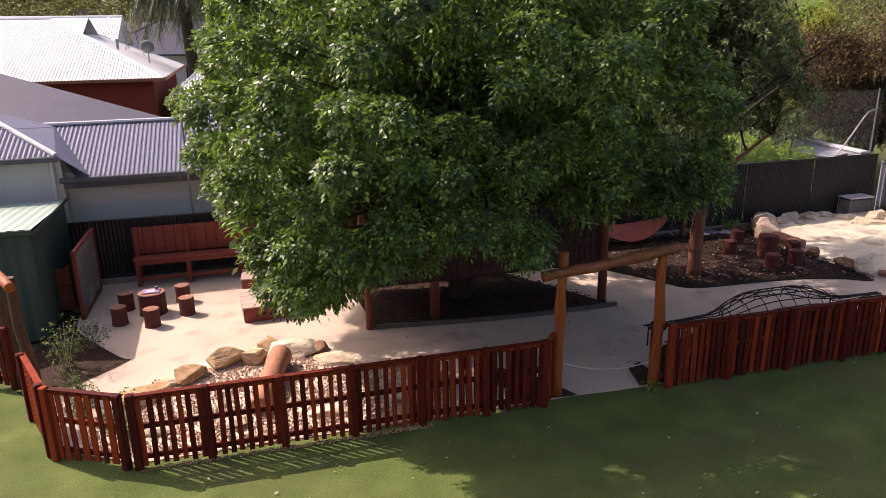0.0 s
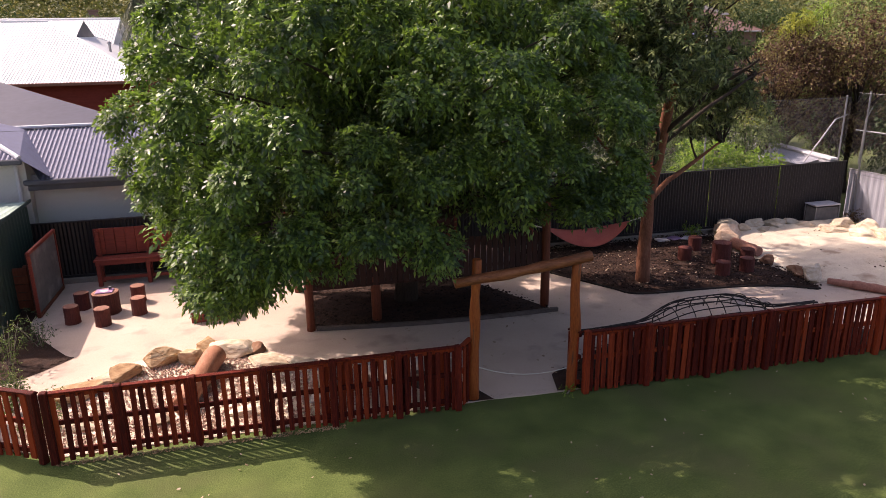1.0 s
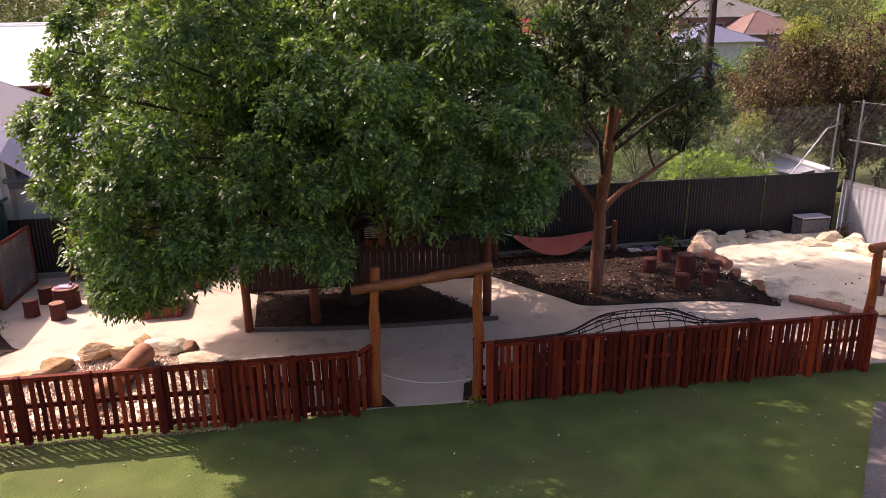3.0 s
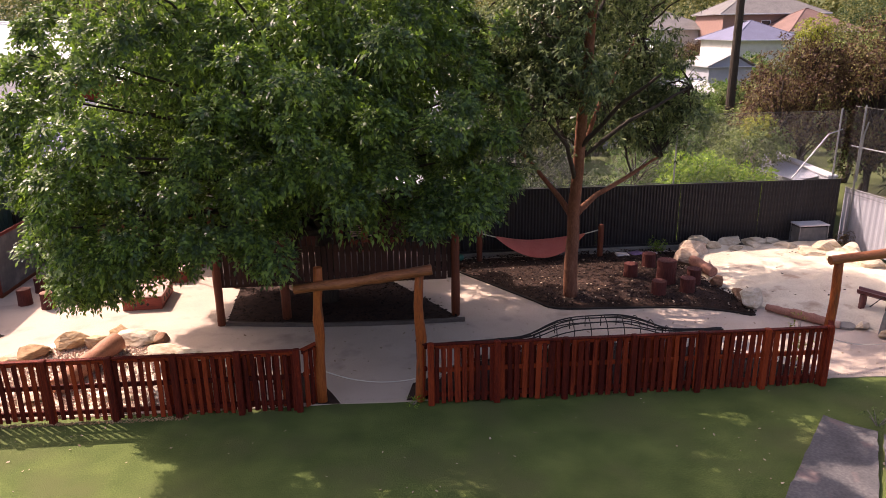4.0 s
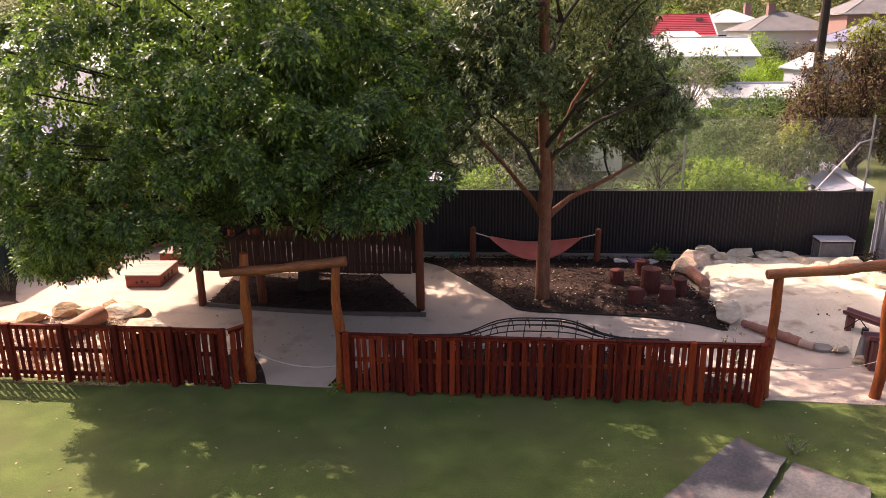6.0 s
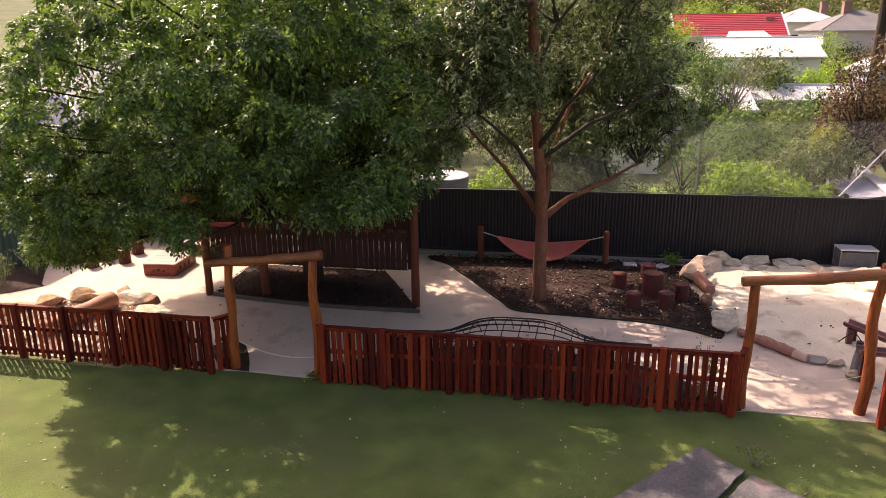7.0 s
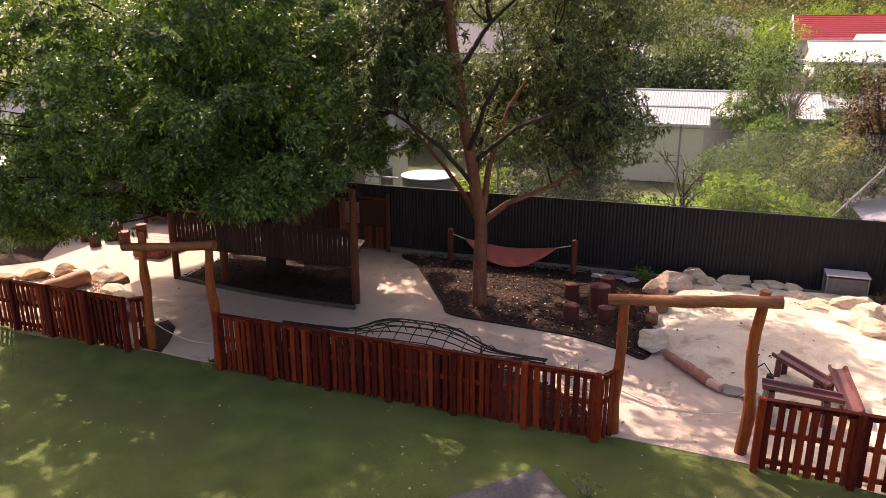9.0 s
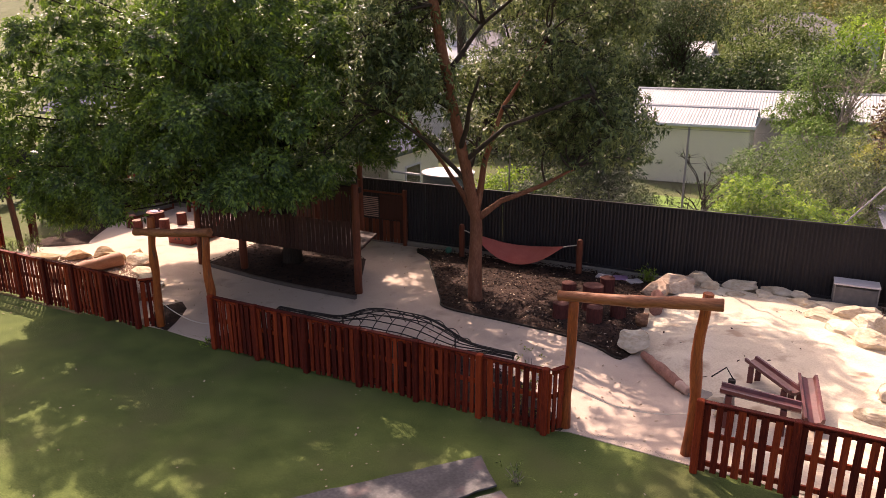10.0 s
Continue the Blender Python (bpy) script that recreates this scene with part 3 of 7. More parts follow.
for i in range(4):
    part("panel", Mesh().sheet((0.03 + 1.83 * i, 0, 0.05), (1, 0, 0), (0, 0, 1), [(0, 0), (1.8, 0), (1.8, 1.5), (0, 1.5)], 0.19, 0.02, 4), PALE_SHEET, side)
part("rail", Mesh().tube([(0, 0.03, 1.57), (7.4, 0.03, 1.57)], 0.02, 8), STEEL, side)
part("rail", Mesh().tube([(0, 0.03, 2.7), (7.4, 0.03, 2.7)], 0.02, 8), STEEL, side)
part("brace", Mesh().tube([(0.02, 0.3, 1.7), (0.05, 0.3, 3.0), (0.35, 0.12, 3.35)], 0.02, 8), STEEL, side)
brace = thing("corner_brace", "slanting galvanised pipe brace of the netting corner post", "fence brace", (0, 0, 0))
part("pipe", Mesh().tube([(16.65, 16.5, 1.8), (17.55, 16.5, 3.0), (17.93, 16.5, 3.12)], 0.018, 8), STEEL, brace)

# ---- picket fences ----
rnd = random.Random(5)
BOARDS = []
for k in range(14):
    wd, th, tip = (0.064, 0.068, 0.072, 0.076, 0.084, 0.090, 0.096)[k % 7], 0.022, rnd.uniform(-0.02, 0.02)
    bend = rnd.uniform(-0.006, 0.006)
    b = Mesh()
    ring = []
    for z, s in ((0, 0.0), (0.5, bend), (1.0, 0.0)):
        e = 0.004
        x0, x1 = -wd / 2 + s, wd / 2 + s
        ring.append([(x0 + e, -th, z), (x1 - e, -th, z), (x1, -th + e, z), (x1, 0, z), (x0, 0, z), (x0, -th + e, z)])
    b.v = [(x, y, z + (tip * x / wd if i == 2 else 0)) for i, r in enumerate(ring) for x, y, z in r]
    b.f = [(6 * i + j, 6 * i + (j + 1) % 6, 6 * i + 6 + (j + 1) % 6, 6 * i + 6 + j) for i in range(2) for j in range(6)] + [tuple(range(12, 18)), tuple(range(5, -1, -1))]
    BOARDS.append((wd, b.data("picket", PICKET)))
WIDE_BOARDS, NARROW_BOARDS = [q for q in BOARDS if q[0] > 0.08], [q for q in BOARDS if q[0] < 0.074]


def picket_fence(name, a, b, height, label, gap=0.05, backing=None, post_every=1.7, ends=(True, True), seed=1, boards=None):
    """Uneven boards on three rails between square posts, seen from the lawn side (local -y)."""
    r = random.Random(seed)
    a, b = Vector((*a, 0)), Vector((*b, 0))
    along, long = (b - a).normalized(), (b - a).length
    ob = thing(name, label, "picket fence", a, math.degrees(math.atan2(along.y, along.x)), group="picket fences")
    for z in (0.12, 0.56, height - 0.075):
        part("rail", Mesh().plank(0.02, 0.002, z, long - 0.02, 0.042, z + 0.075), PICKET, ob)
    part("capping", Mesh().plank(0.0, -0.035, height - 0.002, long, 0.05, height + 0.022, 0.005), PICKET, ob)
    n = max(1, round(long / post_every))
    for i in range(n + 1):
        if (i == 0 and not ends[0]) or (i == n and not ends[1]):
            continue
        x = min(max(long * i / n, 0.05), long - 0.05)
        part("post", Mesh().plank(x - 0.05, -0.075, 0, x + 0.05, 0.03, height + 0.045, 0.012), PICKET, ob)
    x = 0.1 if ends[0] else 0.01
    while x < long - 0.05:
        wd, data = r.choice(boards or BOARDS)
        high = height - 0.012 - r.uniform(0.0, 0.012)
        m = pose(x + wd / 2, -0.002, r.uniform(0.02, 0.06), 0, r.gauss(0, 0.5), 0) @ Matrix.Diagonal((1, 1, high - 0.05, 1))
        part("picket", data, PICKET, ob, m=m)
        x += wd + max(0.015, gap + r.gauss(0, 0.008))
    if backing:
        for x0, x1 in backing:
            x = x0
            while x < x1:
                wd, data = r.choice(BOARDS)
                m = pose(x + wd / 2, 0.056, r.uniform(0.03, 0.09), 0, r.gauss(0, 0.6), 0) @ Matrix.Diagonal((1, 1, height - 0.10 - r.uniform(0, 0.05), 1))
                part("picket", data, PICKET, ob, m=m)
                x += wd + r.choice((0.012, 0.02, 0.028, 0.04))
    return ob


LBL = "red-brown stained timber picket fence along the turf"
picket_fence("picket_fence", (-1.68, 8.88), (4.08, 8.75), 1.04, LBL, 0.054, [(3.7, 5.6)], 1.0, seed=2, boards=NARROW_BOARDS)
picket_fence("picket_fence", (6.07, 8.70), (12.73, 8.56), 1.04, LBL, 0.040, [(0.45, 5.0)], 1.12, seed=3)
picket_fence("picket_fence", (14.76, 8.55), (19.6, 8.45), 1.06, LBL, 0.058, None, 1.25, seed=4, boards=WIDE_BOARDS)
picket_fence("picket_fence", (-2.76, 9.48), (-1.73, 8.91), 1.04, "short angled red-brown timber picket panel at the fence corner", 0.055, None, 1.2, seed=5)
picket_fence("picket_fence", (-3.3, 10.75), (-2.78, 9.52), 1.04, "red-brown timber picket panel leading to the side gate", 0.045, None, 1.3, seed=6)
picket_fence("picket_fence", (4.11, 8.79), (4.33, 9.05), 1.02, "short return of red-brown pickets at the gate post", 0.03, None, 1.0, (False, False), seed=7)
picket_fence("picket_fence", (5.92, 8.95), (6.05, 8.74), 1.02, "short return of red-brown pickets at the gate post", 0.03, None, 1.0, (False, False), seed=8)
picket_fence("picket_fence", (12.76, 8.6), (12.9, 8.85), 1.02, "short return of red-brown pickets at the gate post", 0.03, None, 1.0, (False, False), seed=9)
picket_fence("picket_fence", (-4.9, 12.6), (-3.75, 11.85), 1.04, "red-brown timber picket panel beyond the side gate", 0.045, None, 1.3, seed=10)

# ---- log arches ----
def crooked(a, b, r0, r1, name, mat, parent, seed, wobble=0.03, n=9, label=""):
    """A crooked log between two points."""
    a, b = Vector(a), Vector(b)
    path, radii = [], []
    for i in range(n):
        t = i / (n - 1)
        p = a.lerp(b, t)
        k = math.sin(math.pi * t) * wobble * 2
        path.append(p + Vector((noise.noise(Vector((seed, t * 2.2, 0))), noise.noise(Vector((seed, t * 2.2, 7))), 0.4 * noise.noise(Vector((seed, t * 2.2, 4))))) * k)
        radii.append((r0 + (r1 - r0) * t) * (1 + 0.26 * noise.noise(Vector((seed * 3, t * 7, 1)))))
    ends = (path[1] - path[0]).normalized() * r0 * 0.12, (path[-1] - path[-2]).normalized() * r1 * 0.12
    path = [path[0] - ends[0], path[0]] + path[1:-1] + [path[-1], path[-1] + ends[1]]
    radii = [radii[0] * 0.86] + radii + [radii[-1] * 0.86]
    ob = part(name, Mesh().tube(path, radii, 16), mat, parent, label, smooth=True)
    for q in ob.data.polygons:
        q.use_smooth = len(q.vertices) == 4
    return ob


def log_arch(label, left, right, beam, seed, r=0.078, wood=(LOG, LOG_X)):
    ob = thing("log_arch", label, "gate arch", (left[0], left[1], 0))
    o = Vector((left[0], left[1], 0))
    crooked(Vector((left[0], left[1], 0)) - o, Vector(left[3]) - o, r * 1.1, r * 0.9, "post", wood[0], ob, seed, 0.045)
    crooked(Vector((right[0], right[1], 0)) - o, Vector(right[3]) - o, r * 1.1, r * 0.9, "post", wood[0], ob, seed + 1.3, 0.045)
    crooked(Vector(beam[0]) - o, Vector(beam[1]) - o, r * 0.95, r * 1.1, "beam", wood[1], ob, seed + 2.7, 0.06)
    return ob


log_arch("rough oiled log gate arch with a sloping beam", (4.36, 9.0, 0, (4.42, 9.02, 2.3)), (5.95, 8.86, 0, (5.98, 8.86, 2.2)), ((4.05, 8.93, 1.99), (6.16, 8.78, 2.27)), 1.0)
log_arch("rough oiled log gate arch with a level beam", (12.9, 8.88, 0, (12.93, 8.93, 2.12)), (14.66, 8.92, 0, (14.72, 8.97, 2.42)), ((12.72, 8.86, 2.1), (14.92, 8.86, 2.33)), 4.0)
log_arch("weathered log gate arch at the side entrance", (-3.32, 11.2, 0, (-3.36, 11.1, 2.1)), (-3.72, 11.9, 0, (-3.9, 12.1, 2.05)), ((-3.30, 10.85, 2.03), (-3.95, 12.25, 2.0)), 7.0, 0.078, (LOG_OLD, LOG))

rope = thing("rope_barrier", "pale sagging rope slung between the gate posts", "rope", (4.42, 9.02, 0))
part("rope", Mesh().tube([(0.0 + 1.48 * t, -0.12 * t, 0.54 - 0.5 * (t - t * t) - 0.16 * t) for t in [i / 16 for i in range(17)]], 0.007, 6), ROPE, rope)
rope = thing("rope_barrier", "thin pale rope slung across the sandpit gateway", "rope", (12.97, 8.93, 0))
part("rope", Mesh().tube([(1.7 * t, 0.02 * t, 0.68 - 0.68 * (t - t * t) - 0.03 * t) for t in [i / 16 for i in range(17)]], 0.005, 6), ROPE, rope)

# ---- cubby deck on posts ----
cubby = thing("cubby_deck", "dark timber cubby deck on red posts with a plank balustrade", "cubby house", (2.1, 12.45, 0))
for x, y, top, r in ((0.0, 0.0, 2.5, 0.085), (1.32, 0.12, 2.5, 0.095), (4.85, -0.07, 2.55, 0.09), (-0.1, 2.3, 2.4, 0.08), (2.0, 2.35, 2.4, 0.08), (2.95, 3.05, 2.5, 0.085)):
    crooked((x, y, 0.02), (x, y, top), r, r * 0.92, "post", RED_POST, cubby, x + 3 * y, 0.01, 6)
part("deck", Mesh().prism([(-0.03, 0.06), (4.66, 0.02), (4.15, 1.9), (-0.08, 2.27)], 0.80, 0.86), CUBBY, cubby)
for z, y0, end in ((2.36, -0.05, 4.95), (2.28, 2.27, 2.1)):
    part("beam", Mesh().plank(-0.2, y0, z, end, y0 + 0.1, z + 0.12), CUBBY, cubby)
r5 = random.Random(9)
CUBBY_BOARD = Mesh().plank(-0.055, -0.011, 0, 0.055, 0.011, 1, 0.004).data("board", CUBBY)
for (xa, ya), (xb, yb), z0, z1 in (((0.02, 0.0), (4.8, -0.05), 0.84, 1.66),):
    n = int(math.hypot(xb - xa, yb - ya) / 0.121)
    turn = math.degrees(math.atan2(yb - ya, xb - xa))
    for i in range(n):
        t = (i + 0.5) / n
        lo, hi = z0 + r5.uniform(-0.03, 0.03), z1 + r5.uniform(-0.03, 0.02)
        part("board", CUBBY_BOARD, CUBBY, cubby, m=pose(xa + (xb - xa) * t, ya + (yb - ya) * t, lo, 0, 0, turn) @ Matrix.Diagonal((r5.uniform(0.88, 1.0), 1, hi - lo, 1)))
    for z in (z0 + 0.15, z1 - 0.15):
        part("rail", Mesh().plank(0, 0.012, z, math.hypot(xb - xa, yb - ya), 0.05, z + 0.07, m=pose(xa, ya, 0, 0, 0, turn)), CUBBY, cubby)

gate = thing("back_gate", "dark red paling gate with a slatted panel in the boundary fence", "gate", (4.55, 16.12, 0))
for i in range(13):
    part("paling", Mesh().plank(0.115 * i, 0, 0.08, 0.115 * i + 0.1, 0.022, 0.70 if i < 12 else 1.45), RED_POST if i % 3 else CUBBY, gate)
for i in range(11):
    part("slat", Mesh().plank(0.12, 0, 0.76 + 0.054 * i, 0.68, 0.018, 0.79 + 0.054 * i), BOX_TOP, gate, "pale thin slat")
part("panel", Mesh().plank(0.72, 0.005, 0.72, 1.42, 0.03, 1.42), CUBBY, gate)
part("rail", Mesh().plank(-0.1, 0.03, 1.44, 1.5, 0.075, 1.50), RED_POST, gate)
part("rail", Mesh().plank(-0.1, 0.03, 0.2, 1.5, 0.075, 0.28), RED_POST, gate)
for x in (-0.1, 1.5):
    part("post", Mesh().plank(x - 0.05, 0, 0, x + 0.05, 0.1, 1.6), RED_POST, gate)

palings = thing("paling_fence", "dark brown timber paling fence with narrow gaps behind the cubby", "fence", (2.55, 15.85, 0), 7.0, kind="structure")
r6 = random.Random(19)
for i in range(15):
    part("paling", CUBBY_BOARD, CUBBY, palings, m=pose(0.06 + 0.128 * i, 0, 0.05, 0, r6.gauss(0, 0.6), 0) @ Matrix.Diagonal((r6.uniform(0.88, 1.0), 1, 1.46 + r6.uniform(-0.03, 0.02), 1)))
for z in (0.25, 1.32):
    part("rail", Mesh().plank(0, 0.013, z, 1.95, 0.05, z + 0.08), CUBBY, palings)
for x in (0.03, 1.9):
    part("post", Mesh().plank(x - 0.045, 0.052, 0, x + 0.045, 0.14, 1.55), RED_POST, palings)
part("capping", Mesh().plank(-0.02, -0.03, 1.555, 1.97, 0.06, 1.58), RED_POST, palings)

lattice = thing("lattice_panel", "small red-framed lattice panel standing before the fence", "lattice panel", (1.85, 16.3, 0))
for x in (0.0, 0.55):
    part("upright", Mesh().plank(x, 0, 0, x + 0.05, 0.05, 1.52), BENCH, lattice)
for z in (0.92, 1.47):
    part("frame_rail", Mesh().plank(0.052, 0, z, 0.548, 0.05, z + 0.05), BENCH, lattice)
# added board: its pale colour stands in for the sunlit background in the holes
part("backing", Mesh().plank(0.052, 0.03, 0.972, 0.548, 0.045, 1.468), BOX_TOP, lattice, "pale board added for the sunlit background seen through the lattice")
for i in range(-4, 6):
    for sign in (1, -1):
        p, q = (0.1 * i, 0.972), (0.1 * i + 0.496, 1.468)
        if p[0] < 0:
            p = (0, 0.972 - 0.1 * i)
        if q[0] > 0.496:
            q = (0.496, 1.468 - 0.1 * i)
        if sign < 0:
            p, q = (0.496 - p[0], p[1]), (0.496 - q[0], q[1])
        part("strip", Mesh().tube([(0.052 + p[0], 0.012 + 0.004 * sign, p[1]), (0.052 + q[0], 0.012 + 0.004 * sign, q[1])], 0.011, 4), RED_POST, lattice)

# ---- stump tables and stools ----
def stump(name, label, category, at, r, h, seed, group="", top=STUMP_TOP):
    ob = thing(name, label, category, at, seed * 77 % 360, group)
    side = Mesh()
    n = 18
    k = [r * (1 + 0.05 * noise.noise(Vector((math.cos(6.28 * i / n) * 1.5, math.sin(6.28 * i / n) * 1.5, seed)))) for i in range(n)]
    for z, s in ((0, 1.04), (0.03, 1.01), (h * 0.5, 0.98), (h - 0.015, 1.0), (h, 0.985)):
        side.v += [(k[i] * s * math.cos(6.2832 * i / n), k[i] * s * math.sin(6.2832 * i / n), z) for i in range(n)]
    side.f = [(a * n + i, a * n + (i + 1) % n, a * n + n + (i + 1) % n, a * n + n + i) for a in range(4) for i in range(n)]
    part("trunk", side, STUMP, ob)
    cap = Mesh()
    cap.add([(k[i] * 0.985 * math.cos(6.2832 * i / n), k[i] * 0.985 * math.sin(6.2832 * i / n), h) for i in range(n)], [tuple(range(n))])
    cap.add([(k[i] * 0.9 * math.cos(6.2832 * i / n), k[i] * 0.9 * math.sin(6.2832 * i / n), h + 0.006) for i in range(n)], [tuple(range(n))])
    part("top", cap, top, ob, "sawn flat top")
    return ob


for i, (x, y) in enumerate([(-1.92, 13.95), (-1.30, 14.40), (-1.42, 15.2), (-2.52, 15.05), (-2.55, 14.25)]):
    stump("log_stool", "red-brown sawn log stool beside the log table", "stool", (x, y, 0.012), 0.15, 0.36, i + 1.0, "stools round the sunny log table")
table = stump("log_table", "broad red-brown log table with craft things on top", "table", (-1.97, 14.68, 0.012), 0.265, 0.45, 6.5)
tray = thing("craft_tray", "mauve craft tray with pale paper on the log table", "tray", (-1.97, 14.68, 0.472))
part("tray", Mesh().plank(-0.17, -0.13, 0, 0.17, 0.13, 0.02), PURPLE, tray)
part("paper", Mesh().box(-0.08, -0.09, 0.022, 0.07, 0.04, 0.026), PALE_STONE, tray)
part("pot", Mesh().tube([(0.1, 0.07, 0.02), (0.1, 0.07, 0.08)], 0.03, 10), SLATE, tray)
for i, (x, y, h) in enumerate([(11.38, 14.1, 0.32), (11.58, 12.86, 0.31), (12.27, 12.92, 0.32), (12.64, 13.42, 0.36), (12.08, 14.75, 0.34)]):
    stump("log_stool", "dark red-brown log stool on the mulch", "stool", (x, y, 0.085), 0.165, h, i + 11.0, "stools round the shaded log table", STUMP)
stump("log_table", "tall dark red-brown log table on the mulch", "table", (12.05, 13.6, 0.085), 0.22, 0.53, 21.5, "", STUMP)

# ---- wooden boxes ----
def play_box(at, turn, w, d, h, label):
    ob = thing("play_box", label, "wooden box", at, turn, "low play boxes")
    part("front", Mesh().plank(0, 0, 0, w, 0.04, h), BENCH, ob)
    part("back", Mesh().plank(0, d - 0.04, 0, w, d, h), BENCH, ob)
    part("side", Mesh().plank(0, 0.042, 0, 0.04, d - 0.042, h), BENCH, ob)
    part("side", Mesh().plank(w - 0.04, 0.042, 0, w, d - 0.042, h), BENCH, ob)
    for i in range(5):
        part("lid_board", Mesh().plank(-0.02, d * i / 5, h + 0.002, w + 0.02, d * (i + 1) / 5 - 0.008, h + 0.03), BOX_TOP, ob)
    # holes are not cut: dark discs on the boards paint the shade inside
    for i in range(3):
        hole = Mesh().tube([(w * (0.32 + 0.16 * i), -0.003, h * (0.45 + 0.1 * (i % 2))), (w * (0.32 + 0.16 * i), 0.0, h * (0.45 + 0.1 * (i % 2)))], 0.03 + 0.008 * (i == 1), 12)
        part("hole", hole, ROD, ob, "flat dark disc painted as the shade in a round hole")
        hole = Mesh().tube([(w + 0.003, d * (0.25 + 0.2 * i), h * 0.5), (w, d * (0.25 + 0.2 * i), h * 0.5)], 0.06, 12)
        part("hole", hole, ROD, ob, "flat dark disc painted as the shade in a round hole")
    return ob


play_box((-0.2, 13.5, 0.012), 3, 0.82, 1.15, 0.28, "low red wooden box with pale worn lid and round holes")
play_box((-0.2, 15.3, 0.012), -4, 0.95, 0.75, 0.28, "low red wooden box with pale worn lid in sunshine")

# ---- bench, board, shed ----
bench = thing("bench", "long red-stained timber bench against the black fence", "bench", (-2.5, 16.42, 0.012), -0.8)
for i in range(3):
    part("seat_board", Mesh().plank(0, 0.0 + 0.135 * i, 0.60, 3.4, 0.125 + 0.135 * i, 0.64), BENCH, bench)
part("apron", Mesh().plank(0.03, 0.03, 0.50, 3.37, 0.06, 0.597), BENCH, bench)
for i in range(15):
    part("back_board", Mesh().plank(0.227 * i, 0.42, 0.66, 0.227 * i + 0.221, 0.455, 1.29), BENCH, bench)
part("back_rail", Mesh().plank(0, 0.46, 1.14, 3.4, 0.5, 1.22), BENCH, bench)
for x in (0.04, 1.12, 2.25, 3.28):
    part("leg", Mesh().plank(x, 0.02, 0, x + 0.09, 0.1, 0.596), BENCH, bench)
    part("back_leg", Mesh().plank(x, 0.34, 0, x + 0.09, 0.41, 1.25), BENCH, bench)
part("stretcher", Mesh().plank(0.05, 0.11, 0.12, 3.35, 0.15, 0.2), BENCH, bench)

board = thing("chalkboard", "grey chalkboard in a red-brown timber frame standing on the paving", "chalkboard", (-3.27, 14.7, 0.012), 89)
part("slate", Mesh().plank(0.06, 0.0, 0.08, 1.84, 0.02, 1.36), SLATE, board)
part("frame_top", Mesh().plank(0, -0.02, 1.36, 1.9, 0.045, 1.43), BENCH, board)
part("frame_bottom", Mesh().plank(0, -0.02, 0.0, 1.9, 0.045, 0.08), RED_POST, board)
part("frame_side", Mesh().plank(0, -0.02, 0.082, 0.058, 0.045, 1.358), BENCH, board)
part("frame_side", Mesh().plank(1.842, -0.02, 0.082, 1.9, 0.045, 1.358), BENCH, board)
part("back_panel", Mesh().plank(0.02, 0.048, 0.02, 1.88, 0.075, 1.4), CUBBY, board)

screen = thing("timber_screen", "low dark red-brown timber screen between the shed and the chalkboard", "screen", (-3.98, 15.12, 0.02))
for i in range(5):
    part("board", Mesh().plank(0.0, -0.012, 0.1 + 0.18 * i, 0.5, 0.012, 0.27 + 0.18 * i), RED_POST, screen)
for x in (0.0, 0.42):
    part("post", Mesh().plank(x, 0.014, 0, x + 0.08, 0.09, 1.02), RED_POST, screen)

shed = thing("garden_shed", "dark green steel garden shed with a pale green roof", "shed", (-6.3, 13.9, 0))
part("front_wall", Mesh().sheet((0, 0, 0), (1, 0, 0), (0, 0, 1), [(0, 0), (2.55, 0), (2.55, 2.08), (0, 2.08)], 0.2, 0.02), GREEN, shed)
part("side_wall", Mesh().sheet((2.55, 0, 0), (0, 1, 0), (0, 0, 1), [(0, 0), (2.9, 0), (2.9, 1.95), (0, 2.05)], 0.2, 0.02), GREEN, shed)
part("side_wall", Mesh().sheet((0, 2.9, 0), (0, -1, 0), (0, 0, 1), [(0, 0), (2.9, 0), (2.9, 2.05), (0, 1.95)], 0.2, 0.02), GREEN, shed)
part("back_wall", Mesh().sheet((2.55, 2.9, 0), (-1, 0, 0), (0, 0, 1), [(0, 0), (2.55, 0), (2.55, 1.95), (0, 1.95)], 0.2, 0.02), GREEN, shed)
part("roof", Mesh().sheet((-0.06, -0.08, 2.16), (1, 0, 0), (0, 3.05, -0.12), [(0, 0), (2.68, 0), (2.68, 3.08), (0, 3.08)], 0.19, 0.02), PALE_GREEN, shed)
part("fascia", Mesh().plank(-0.07, -0.1, 2.06, 2.63, -0.07, 2.15), GREEN, shed)
part("fascia", Mesh().plank(2.6, -0.07, 2.02, 2.63, 3.0, 2.1), GREEN, shed)

